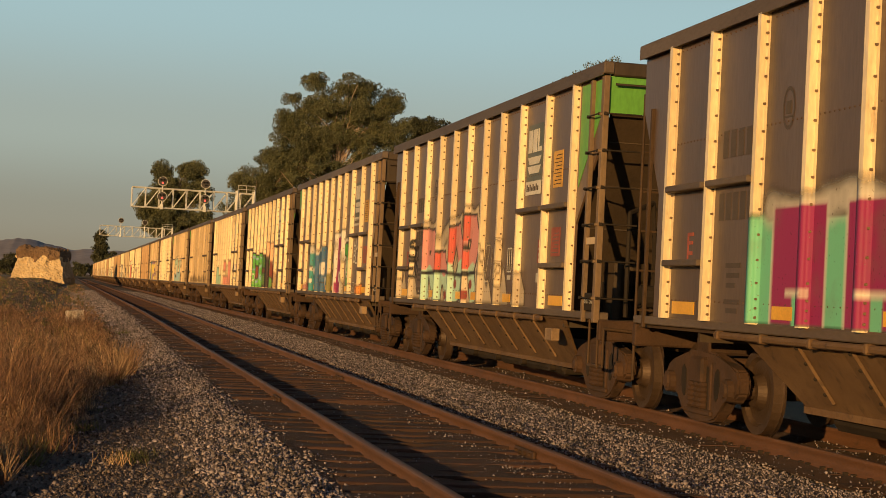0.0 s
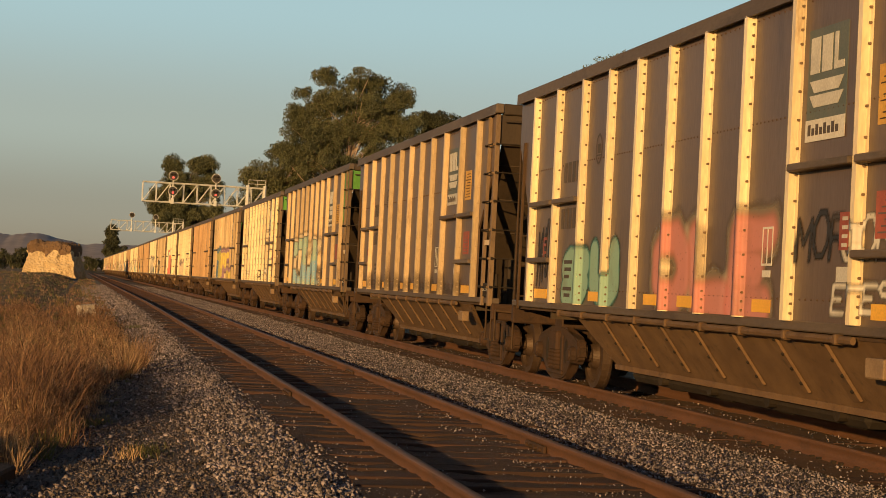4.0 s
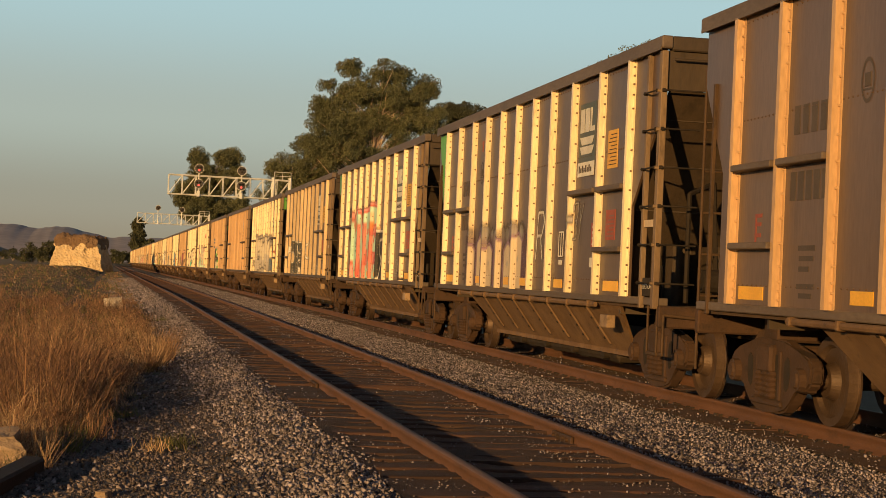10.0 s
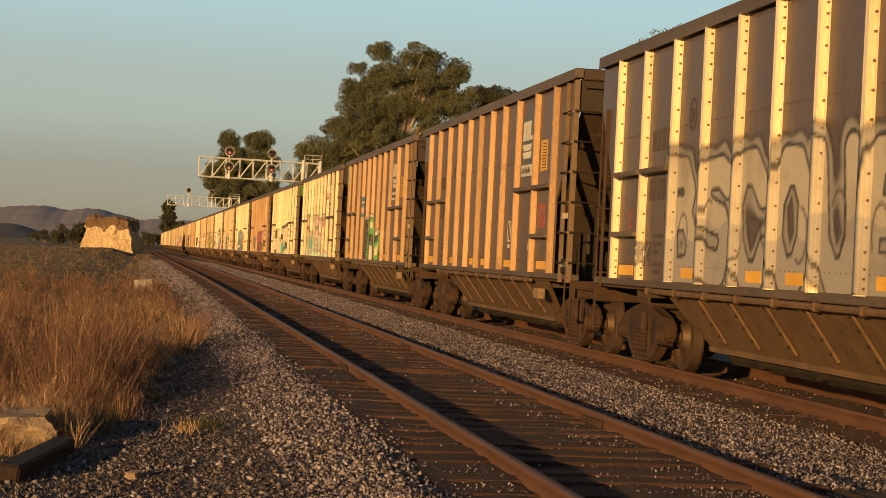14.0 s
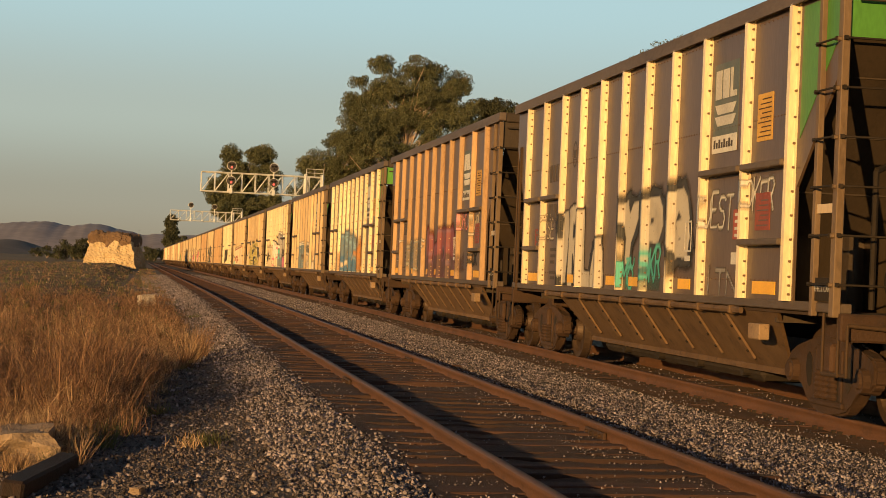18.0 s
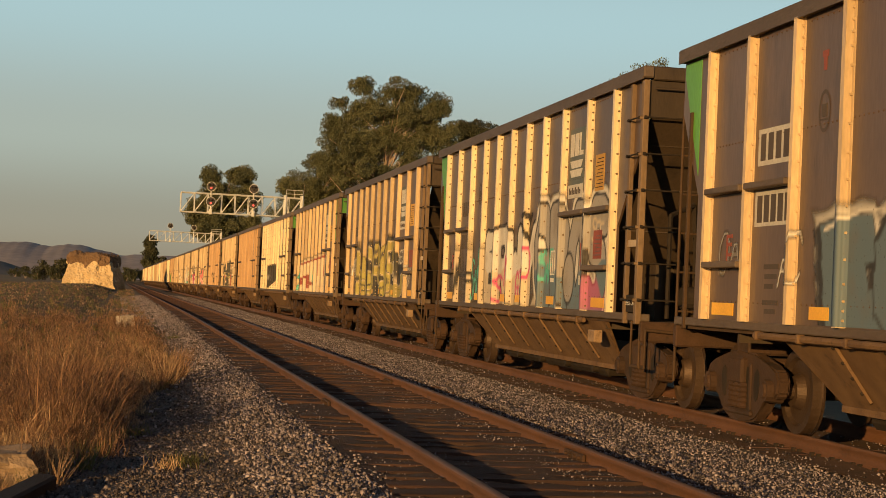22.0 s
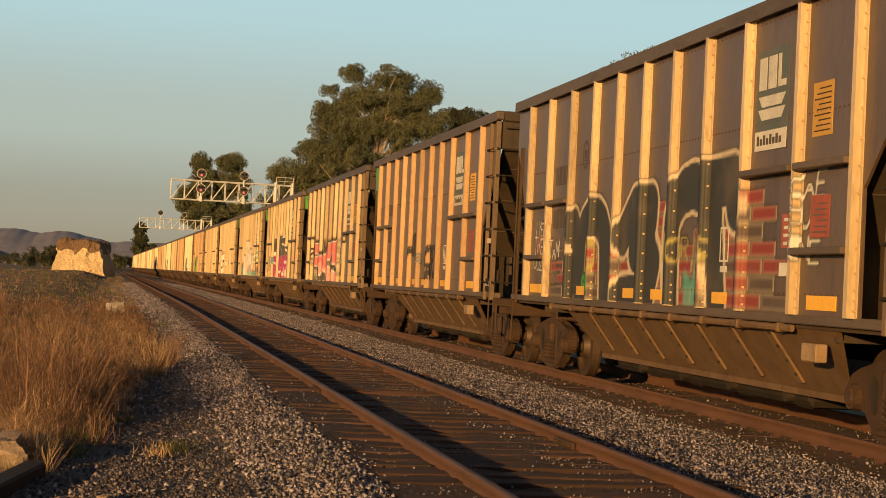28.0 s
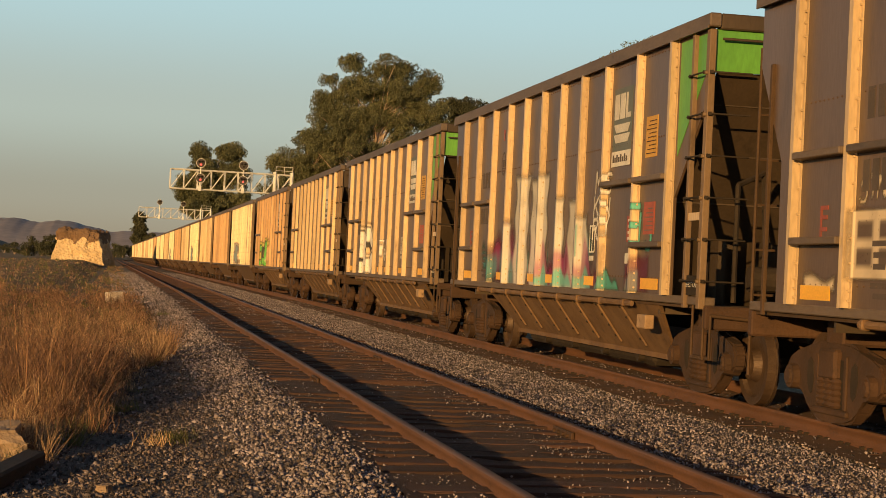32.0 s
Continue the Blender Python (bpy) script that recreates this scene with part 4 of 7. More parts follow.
# letter strokes on a unit square, drawn from corner to corner
STROKES = {
    "A": ("00 35 65 A0", "23 83"), "B": ("00 0A 7A 98 76 06", "76 A3 80 00"), "C": ("A8 7A 3A 07 03 30 70 A2",), "D": ("00 0A 6A A7 A3 60 00",),
    "E": ("AA 0A 00 A0", "05 75"), "F": ("AA 0A 00", "05 75"), "G": ("A8 7A 3A 07 03 30 80 A4 54",), "H": ("0A 00", "AA A0", "05 A5"),
    "I": ("5A 50",), "K": ("0A 00", "AA 04", "26 A0"), "L": ("0A 00 A0",), "M": ("00 0A 54 AA A0",), "N": ("00 0A A0 AA",),
    "O": ("3A 07 03 30 70 A3 A7 7A 3A",), "P": ("00 0A 7A A8 75 05",), "Q": ("3A 07 03 30 70 A3 A7 7A 3A", "53 A0"), "R": ("00 0A 7A A8 75 05", "55 A0"),
    "S": ("A9 7A 2A 08 26 85 A3 80 20 01",), "T": ("0A AA", "5A 50"), "U": ("0A 03 30 70 A3 AA",), "V": ("0A 50 AA",), "W": ("0A 20 56 80 AA",),
    "X": ("0A A0", "AA 00"), "Y": ("0A 55 AA", "55 50"), "Z": ("0A AA 00 A0",), "3": ("0A 8A 97 65 35", "65 A3 80 00"),
    "a": ("17 7A A8 A0", "A5 36 03 30 70 A3"), "n": ("00 06 39 7A A7 A0", "06 0A"), "c": ("A8 6A 27 03 30 80",), "o": ("3A 07 03 30 70 A3 A7 7A 3A",),
}


def stroke_points(code):
    return [(int(p[0], 16) / 10, int(p[1], 16) / 10) for p in code.split()]


class Wall:
    """The canvas of one wagon side: u runs from its rear post to the front, z up from the sill."""

    def __init__(self, seed):
        self.rgb, self.a, self.r = np.zeros((*GU.shape, 3)), np.zeros(GU.shape), np.random.default_rng(seed)
        self.slant, self.square = 0.0, False

    def lay(self, d, colour, width=0.0, soft=0.02, strength=1.0):
        k = np.clip((width - d) / soft + 0.5, 0, 1) * strength
        self.rgb = self.rgb * (1 - k[..., None]) + np.array(COL[colour]) * k[..., None]
        self.a = np.maximum(self.a, k) if strength == 1 else self.a + (1 - self.a) * k

    def seg(self, p, q):
        """Distance to a stroke; square strokes get hard corners, slanted ones lean."""
        p, q = np.array(p, float), np.array(q, float)
        e = q - p
        U = GU - self.slant * (GZ - 0.6)
        t = np.clip(((U - p[0]) * e[0] + (GZ - p[1]) * e[1]) / max(e @ e, 1e-9), 0, 1)
        dx, dz = U - p[0] - t * e[0], GZ - p[1] - t * e[1]
        return np.maximum(np.abs(dx + 0.2 * dz), np.abs(dz - 0.15 * dx)) if self.square else np.hypot(dx, dz)

    def line(self, pts):
        return np.min([self.seg(a, b) for a, b in zip(pts[:-1], pts[1:])], axis=0)

    def arc(self, c, rx, rz, a0, a1, n=9):
        return self.line([(c[0] + rx * math.cos(radians(a)), c[1] + rz * math.sin(radians(a))) for a in np.linspace(a0, a1, n)])

    def glyph(self, ch, u, w, z, h):
        """One letter, its strokes fitted into a box."""
        return np.min([self.line([(u + x * w, z + y * h) for x, y in stroke_points(c)]) for c in STROKES[ch.upper() if ch not in STROKES else ch]], axis=0)

    def scrawl(self, text, u, z, w, h, colour, thick=0.02):
        """A quick handwritten tag of thin leaning letters."""
        n = len(text)
        self.slant = self.r.uniform(0.05, 0.22)
        for i, ch in enumerate(text):
            k, up = w / n, h * self.r.uniform(-0.08, 0.12)
            self.lay(self.glyph(ch if ch.upper() in STROKES or ch in STROKES else "Z", u + i * k, k * 0.82, z + up, h * self.r.uniform(0.85, 1.1)), colour, thick, 0.022)
        self.slant = 0.0

    def halo(self, u0, u1, z0, z1, colour):
        """Soft overspray with an uneven upper edge."""
        for k in np.arange(u0, u1, 0.22):
            c = z0 + (z1 - z0) * (0.35 + 0.3 * math.sin(k * 3.1))
            self.lay(np.hypot((GU - k) * 0.9, GZ - c), colour, 0.17, 0.16, 0.8)

    def over(self, old, fresh, d):
        """Repaints one colour inside a shape."""
        same = np.abs(self.rgb - np.array(COL[old])).sum(-1) < 0.03
        self.rgb[same & (d < 0)] = COL[fresh]

    def letters(self, u0, u1, z1, n, fill, edge, halo=None, low=None, shine=None, fat=0.30, z0=0.02, arch=0.12, rim=0.05, strength=1.0, soft=0.02, square=False, drop=None, inner=None, text=""):
        """A row of fat overlapping figures with outline, shadow, a second colour below and shine marks."""
        w = (u1 - u0) / n
        figs = []
        self.square = square
        for i in range(n):
            top = z1 * (1 - arch * self.r.uniform(0, 1.4))
            self.slant = self.r.uniform(-0.22, 0.22)
            low_z = z0 + self.r.uniform(0, 0.10)
            d = self.glyph(text[i], u0 + i * w + 0.16 * w, 0.68 * w, low_z + 0.07, top - low_z - 0.14)
            d = d + 0.018 * np.sin(GU * 5.1 + i * 2.0 + GZ * 3.0)
            figs.append((d, min(w, 1.05) * fat * 0.20))
        self.slant, self.square = 0.0, False
        if halo:
            for d, f in figs:
                self.lay(d + 0.03 * np.sin(GU * 11) * np.sin(GZ * 9), halo, f + rim + 0.10, 0.10, strength)
        if drop:
            for d, f in figs:
                for k in (2, 4):
                    self.lay(self.moved(d, -k // 2, -k), drop, f + rim, soft, strength)
        for d, f in figs:
            self.lay(d, edge, f + rim, soft, strength)
            self.lay(d, fill, f, soft, strength)
            if low:
                lim = z0 + (z1 - z0) * self.r.uniform(0.35, 0.5)
                self.lay(np.maximum(d - f, GZ - lim - 0.06 * np.sin(GU * 7)), low, 0.0, soft, strength)
            if inner:
                self.lay(np.maximum(d - f * 0.45, -d + f * 0.1), inner, 0.0, soft, strength)
            if shine:
                self.lay(self.moved(d, int(f / STEP * 0.5), -int(f / STEP * 0.4)), shine, f * 0.22, soft, strength)

    def moved(self, d, dz, du):
        """The same shape shifted by whole steps, with nothing coming in at the edges."""
        out = np.full_like(d, 9.0)
        h, n = d.shape
        out[max(dz, 0):h + min(dz, 0), max(du, 0):n + min(du, 0)] = d[max(-dz, 0):h + min(-dz, 0), max(-du, 0):n + min(-du, 0)]
        return out

    def drips(self, u0, u1, z, colour, n):
        for _ in range(n):
            u, top = self.r.uniform(u0, u1), z * self.r.uniform(0.5, 1.0)
            self.lay(np.maximum(np.abs(GU - u) - 0.012, np.maximum(GZ - top, top - 0.45 - GZ)), colour, 0.0, 0.02)

    def fuzz(self, u0, u1, z0, z1, colour, n, size=0.16, strength=0.8):
        """Soft sprayed dots along a band."""
        for _ in range(n):
            c, k = (self.r.uniform(u0, u1), self.r.uniform(z0, z1)), size * self.r.uniform(0.5, 1.2)
            self.lay(np.hypot(GU - c[0], GZ - c[1]), colour, k, k * 0.9, strength)

    def spikes(self, u0, u1, z0, z1, n, colour, edge=None, rim=0.05):
        """A row of tall pointed wedges."""
        w = (u1 - u0) / n
        for i in range(n):
            c, t = u0 + (i + 0.5) * w + self.r.uniform(-0.1, 0.1) * w, z1 * self.r.uniform(0.75, 1.0)
            d = np.maximum(np.abs(GU - c - 0.12 * (GZ - z0)) - 0.55 * w * np.clip((t - GZ) / (t - z0), 0, 1), z0 - GZ)
            if edge:
                self.lay(d, edge, rim, 0.02)
            self.lay(d, colour, 0.0, 0.02)

    def patch(self, u0, u1, z0, z1, colour, rough=0.12, strength=1.0, soft=0.08):
        wob = rough * (np.sin(GU * 5.3 + u0) + 0.6 * np.sin(GU * 13 + GZ * 4)) * 0.6
        d = np.maximum(np.maximum(u0 - GU, GU - u1), np.maximum(z0 - GZ, GZ - z1 - wob))
        self.lay(d, colour, 0, soft, strength)

    def rect(self, u0, u1, z0, z1, colour):
        self.lay(np.maximum(np.maximum(u0 - GU, GU - u1), np.maximum(z0 - GZ, GZ - z1)), colour, 0, 0.03)

    def mesh(self):
        """Laid over the folds of sheet and posts."""
        col = []
        for k in range(int(12.45 / STEP)):
            y = 6.35 - k * STEP
            if not any(abs(y - p) < 0.10 for p in POSTS):
                col.append((-SHEET_X - 0.0045, y))
        for p in POSTS:
            col += [(-SHEET_X - 0.0045, p + 0.0905), (-SHEET_X - 0.0165, p + 0.0895), (-SHEET_X - 0.0165, p + 0.050), (-SHEET_X - 0.0895, p + 0.0445), (-SHEET_X - 0.0895, p), (-SHEET_X - 0.0895, p - 0.0445), (-SHEET_X - 0.053, p - 0.0475), (-SHEET_X - 0.0165, p - 0.050), (-SHEET_X - 0.0165, p - 0.0895), (-SHEET_X - 0.0045, p - 0.0905)]
        order = np.argsort([-y for _, y in col], kind="stable")
        C = np.array(col)[order]
        nz = GU.shape[0]
        ui = np.clip(np.rint((6.28 - C[:, 1]) / STEP), 0, GU.shape[1] - 1).astype(int)
        A, R = self.a[:, ui], self.rgb[:, ui]
        V = np.stack([np.repeat(C[None, :, 0], nz, 0), np.repeat(C[None, :, 1], nz, 0), np.repeat((Z0 + np.arange(nz) * STEP)[:, None], len(C), 1)], -1)
        nc = len(C)
        i = (np.arange(nz - 1)[:, None] * nc + np.arange(nc - 1)[None, :])
        q = np.stack([i, i + nc, i + nc + 1, i + 1], -1).reshape(-1, 4)
        keep = (A.ravel()[q] > 0.08).any(1)
        q = q[keep]
        used, inv = np.unique(q, return_inverse=True)
        me = sheet_mesh("graffiti", V.reshape(-1, 3)[used], inv.reshape(q.shape), M_PAINT)
        at = me.color_attributes.new("paint", "FLOAT_COLOR", "POINT")
        at.data.foreach_set("color", np.concatenate([R.reshape(-1, 3), A.reshape(-1, 1)], 1)[used].astype(np.float32).ravel())
        return me


def painted(i):
    w = Wall(100 + i)
    if i == 0:
        w.rect(2.4, 12.4, 0.0, 0.98, "mint_green")
        w.patch(2.35, 3.0, 0.0, 1.05, "mint_green", 0.1)
        for c in (3.55, 5.15, 6.75, 8.35, 9.95, 11.55):
            w.halo(c - 0.66, c + 0.66, 1.0, 1.22, "white")
            w.rect(c - 0.60, c + 0.60, 0.0, 1.12, "magenta")
            w.rect(c - 0.10, c + 0.12, -0.1, 0.28, "mint_green")
            w.rect(c - 0.26, c + 0.26, 0.27, 0.33, "white")
            w.lay(w.line([(c - 0.60, 0.0), (c - 0.60, 1.12), (c + 0.60, 1.12), (c + 0.60, 0.0)]), "white", 0.02, 0.04)
    elif i == 1:
        w.patch(-0.1, 10.0, 0.0, 0.24, "cream", 0.35, 0.95, 0.1)
        w.halo(2.6, 6.7, 0.9, 1.45, "cream")
        w.letters(2.5, 6.8, 1.36, 4, "pink", "black", "cream", "mint", None, 0.86, rim=0.05, square=True, arch=0.1, text="RAOR")
        for p in (3.76, 5.0, 6.07):
            w.over("pink", "red", np.abs(GU - p) - 0.16)
        for c in ((3.5, 0.25), (4.4, 0.1), (5.2, 0.3), (6.1, 0.12), (6.4, 0.3)):
            w.lay(np.hypot(GU - c[0], (GZ - c[1]) * 1.3), "dark_red", 0.11, 0.03)
        w.lay(w.line([(2.6, 0.5), (4.2, 0.52), (5.6, 0.45), (6.7, 0.5)]), "black", 0.035, 0.02)
        w.scrawl("NZING", 7.2, 0.36, 1.3, 0.6, "cream", 0.02)
        w.scrawl("ZO", 6.9, 0.62, 0.35, 0.26, "white", 0.016)
        w.scrawl("EOS", 1.25, 0.40, 0.55, 0.32, "black", 0.03)
        w.scrawl("SM", 1.25, 0.80, 0.55, 0.36, "black", 0.03)
    elif i == 2:
        w.halo(2.2, 5.6, 0.9, 1.25, "white")
        w.rect(2.25, 3.75, 0.0, 1.05, "teal")
        for c, h in ((4.15, 1.10), (5.1, 1.22)):
            w.lay(np.maximum(np.abs(GU - c) - 0.52, GZ - h + 0.9 * np.abs(GU - c) ** 2), "blue", 0.0, 0.03)
        w.rect(3.65, 5.6, 0.0, 0.8, "blue")
        for c in (4.1, 5.0):
            w.lay(np.hypot((GU - c) * 1.25, GZ - 0.62), "white", 0.17, 0.02)
            w.lay(w.arc((c + 0.05, 0.36), 0.25, 0.12, 180, 360), "black", 0.018, 0.02)
            w.lay(w.line([(c + 0.15, 0.35), (c + 0.22, 0.2), (c + 0.32, 0.36)]), "white", 0.05, 0.02)
        w.lay(w.line([(2.3, 0.66), (2.7, 0.62), (3.0, 0.5), (3.1, 0.66), (3.7, 0.62)]), "white", 0.06, 0.03)
        w.lay(w.line([(2.3, 0.30), (2.6, 0.28)]), "white", 0.06, 0.03)
        for pts in ([(2.6, 0.7), (2.9, 0.35), (3.2, 0.7)], [(3.7, 0.05), (3.7, 1.0)], [(5.6, 0.1), (5.62, 1.2)], [(4.6, 0.05), (4.62, 1.0)]):
            w.lay(w.line(pts), "black", 0.016, 0.02)
        w.letters(6.15, 6.95, 1.25, 1, "olive", "black", None, None, None, 0.42, z0=0.5, rim=0.04, text="U")
        w.patch(5.9, 6.6, 0.0, 0.45, "olive", 0.1, 0.7)
        w.letters(7.3, 8.35, 1.38, 1, "magenta", "white", "white", None, None, 0.72, rim=0.03, square=True, text="E")
        w.lay(w.arc((8.0, 0.1), 0.22, 0.3, 0, 180), "white", 0.025, 0.02)
        w.letters(8.5, 9.4, 1.35, 1, "green", "black", "white", None, None, 0.7, square=True, text="T")
        for t, z in (("HUMA", 1.05), ("BLEK", 0.75)):
            w.scrawl(t, 9.9, z, 1.1, 0.24, "white", 0.03)
        w.scrawl("D21", 9.5, 0.02, 1.2, 0.22, "white", 0.02)
        w.fuzz(0.35, 0.9, 1.3, 1.9, "purple", 6, 0.2, 0.6)
        w.scrawl("W", 0.4, 0.80, 0.35, 0.35, "pink", 0.03)
        w.patch(0.2, 2.1, 0.02, 0.16, "pink", 0.1, 0.7)
        w.patch(10.3, 11.4, 0.0, 0.2, "orange", 0.1)
    elif i == 3:
        w.patch(2.3, 8.7, 0.0, 0.95, "dark_red", 0.3, 0.85, 0.1)
        for c, h in ((2.6, 0.85), (4.1, 1.15), (6.8, 1.28), (7.2, 1.28), (8.5, 1.22)):
            w.lay(np.hypot(GU - c, (GZ - h) * 0.8), "peach", 0.26, 0.06)
        w.letters(2.4, 6.3, 1.15, 4, "green", "black", None, "leaf", "sky", 0.82, rim=0.05, arch=0.08, text="PDRC")
        for c in ((4.15, 0.55), (5.7, 0.75), (4.6, 0.15)):
            w.lay(np.hypot((GU - c[0]) * 1.6, GZ - c[1]), "black", 0.28, 0.02)
            w.lay(np.hypot((GU - c[0]) * 1.6, GZ - c[1]), "sky", 0.25, 0.03)
        w.patch(6.1, 7.5, 0.0, 1.08, "black", 0.15, 0.92, 0.08)
        w.letters(7.5, 8.4, 0.95, 1, "leaf", "black", None, "green", None, 0.8, square=True, text="L")
        w.rect(2.4, 6.0, 0.0, 0.08, "green")
        w.scrawl("ccc", 8.5, 0.85, 0.8, 0.30, "white", 0.04)
        w.patch(8.9, 9.8, 0.0, 0.5, "peach", 0.2, 0.5)
        w.scrawl("SO", 2.4, 0.22, 0.3, 0.25, "white", 0.02)
        w.scrawl("NOG", 10.0, 0.6, 1.0, 0.3, "cream", 0.025)
    elif i == 4:
        w.letters(1.7, 4.3, 0.75, 2, "mint", "teal", None, None, None, 0.9, strength=0.6, text="SU")
        w.letters(5.6, 9.2, 1.0, 3, "pink", "red", "cream", None, None, 0.8, strength=0.55, soft=0.08, text="OLE")
        w.scrawl("MOR", 9.7, 0.55, 1.1, 0.4, "black", 0.03)
        w.scrawl("ETES", 10.6, 0.1, 1.2, 0.22, "white", 0.03)
        w.scrawl("COR", 10.7, 0.55, 1.0, 0.36, "white", 0.03)
        w.scrawl("MYO", 0.35, 0.3, 0.6, 0.8, "black", 0.03)
    elif i == 5:
        w.patch(0.3, 11.5, 0.0, 0.2, "brown", 0.2, 0.4, 0.2)
    elif i == 6:
        w.halo(2.2, 8.4, 0.9, 1.42, "cream")
        w.letters(2.2, 8.4, 1.42, 5, "seafoam", "black", "cream", "sky", None, 0.80, rim=0.035, arch=0.12, strength=0.95, text="CTOAK")
        w.patch(2.3, 8.0, 0.0, 0.14, "seafoam", 0.2, 0.8)
        w.fuzz(8.0, 9.3, 0.1, 0.7, "brown", 10, 0.2, 0.7)
        w.scrawl("ORG", 9.9, 1.3, 0.9, 0.4, "cream", 0.02)
        w.scrawl("MFR", 0.35, 0.45, 0.6, 0.45, "white", 0.02)
    elif i == 7:
        for c, z, a, b in ((5.45, 0.42, 0.26, 0.36), (9.1, 0.45, 0.5, 0.5), (10.5, 0.5, 0.45, 0.5)):
            w.lay(np.abs(np.hypot((GU - c) / a, (GZ - z) / b) - 1) * min(a, b), "white", 0.024, 0.03)
        for p in ([(5.4, 0.1), (5.42, 0.7)], [(9.7, 0.1), (9.5, 0.9)], [(10.4, 0.1), (10.35, 0.4)], [(10.6, 0.62), (10.7, 0.5)], [(9.9, 0.3), (10.3, 0.5)]):
            w.lay(w.line(p), "white", 0.022, 0.03)
        w.scrawl("SAIGL", 8.95, 1.3, 0.75, 0.6, "cream", 0.02)
        w.scrawl("AM", 2.5, 0.2, 0.5, 0.35, "white", 0.02)
        w.scrawl("ADO", 3.0, 0.02, 0.7, 0.2, "cream", 0.02)
        w.scrawl("no2", 7.0, 0.1, 0.6, 0.3, "black", 0.02)
        w.scrawl("OHA", 10.9, 0.8, 0.9, 0.4, "grey", 0.02)
    elif i == 8:
        w.letters(2.3, 4.9, 1.30, 2, "olive", "blue", "blue", None, None, 0.75, rim=0.16, strength=0.9, soft=0.05, text="TE")
        w.letters(4.7, 9.3, 1.25, 3, "yellow", "purple", "purple", "olive", None, 0.72, rim=0.12, strength=0.85, soft=0.05, text="MPO")
        w.letters(9.6, 10.9, 0.48, 1, "yellow", "purple", "purple", None, None, 0.8, rim=0.1, strength=0.9, soft=0.04, text="a")
        for k in (0.12, 0.24, 0.36):
            w.lay(np.abs(np.hypot((GU - 0.65) * 1.15 + 0.04 * np.sin(GZ * 9), GZ - 1.12) - k), "lime", 0.028, 0.03)
        w.scrawl("RKE", 1.15, 0.02, 0.9, 0.26, "white", 0.02)
        w.scrawl("GNS", 9.7, 0.75, 1.0, 0.3, "grey", 0.02)
    elif i == 10:
        w.patch(2.0, 6.9, 0.0, 0.95, "purple", 0.25, 0.6, 0.2)
        w.fuzz(2.2, 6.8, 0.8, 1.05, "grey", 16, 0.14, 0.7)
        for k in range(6):
            c, h = 2.55 + 0.74 * k, 0.72 + 0.14 * (k % 2)
            w.lay(np.maximum(np.abs(GU - c) - 0.26, GZ - h + 1.6 * np.abs(GU - c) ** 2), "cream", 0.0, 0.05, 0.92)
            w.lay(w.line([(c - 0.32, 0.0), (c - 0.30, h - 0.1), (c, h + 0.05), (c + 0.30, h - 0.1)]), "purple", 0.025, 0.03)
            w.lay(np.hypot(GU - c, GZ - h * 0.55), "grey", 0.05, 0.03)
        w.scrawl("R", 7.5, 0.4, 0.5, 0.7, "white", 0.03)
        w.scrawl("V3Y", 9.4, 0.7, 0.7, 0.5, "grey", 0.02)
    elif i == 11:
        w.patch(2.2, 8.2, 0.0, 1.35, "peach", 0.4, 0.92)
        w.letters(2.3, 6.9, 1.72, 4, "mint", "red", "pink", None, None, 1.0, rim=0.05, arch=0.08, text="VNBE", soft=0.04)
        for p in (3.76, 4.92, 6.07):
            w.lay(np.maximum(np.abs(GU - p) - 0.10, GZ - 1.45), "red", 0.0, 0.06, 0.85)
        for pts in ([(3.0, 0.2), (3.2, 0.6), (3.4, 0.1)], [(4.2, 0.2), (4.5, 0.9), (4.3, 1.3)], [(5.3, 0.3), (5.6, 1.0), (5.5, 1.5)], [(6.3, 0.2), (6.5, 0.55), (6.9, 0.6)], [(6.3, 0.95), (6.7, 1.3)]):
            w.lay(w.line(pts), "red", 0.05, 0.04)
        w.lay(np.hypot((GU - 5.6) * 1.4, GZ - 0.75), "red", 0.32, 0.05)
        w.lay(np.hypot((GU - 5.55) * 2.0, GZ - 0.7), "mint", 0.22, 0.04)
        w.fuzz(2.5, 6.5, 1.3, 1.65, "orange", 14, 0.14, 0.5)
        w.rect(6.95, 8.3, 0.0, 1.2, "black")
        w.lay(w.line([(6.95, 0.0), (6.95, 1.2), (8.3, 1.18), (8.25, 0.0)]), "white", 0.03, 0.03)
        w.lay(w.line([(7.9, 1.0), (7.4, 0.95), (7.5, 0.6), (7.75, 0.45), (7.5, 0.2), (7.3, 0.0)]), "white", 0.03, 0.02)
        w.scrawl("LOUD", 1.4, 0.70, 0.75, 0.3, "white", 0.02)
        w.scrawl("ESC", 2.9, 0.72, 0.4, 0.22, "black", 0.016)
        w.scrawl("XXU", 10.4, 0.02, 0.9, 0.16, "black", 0.03)
        w.scrawl("AOX", 9.8, 0.1, 0.6, 0.4, "white", 0.02)
    elif i == 12:
        w.letters(2.1, 5.75, 1.05, 4, "slate_black", "white", None, None, None, 1.06, rim=0.035, arch=0.05, text="CMNU")
        for c in ((2.9, 0.55), (4.0, 0.5), (4.9, 0.6)):
            w.lay(w.arc(c, 0.10, 0.18, 40, 320), "white", 0.018, 0.02)
        w.drips(2.2, 5.7, 0.2, "white", 8)
        w.scrawl("MFE", 1.05, 0.62, 0.75, 0.36, "white", 0.026)
        w.scrawl("YB", 6.2, 0.55, 0.62, 0.46, "white", 0.028)
        w.scrawl("CB", 7.2, 0.48, 0.8, 0.52, "white", 0.028)
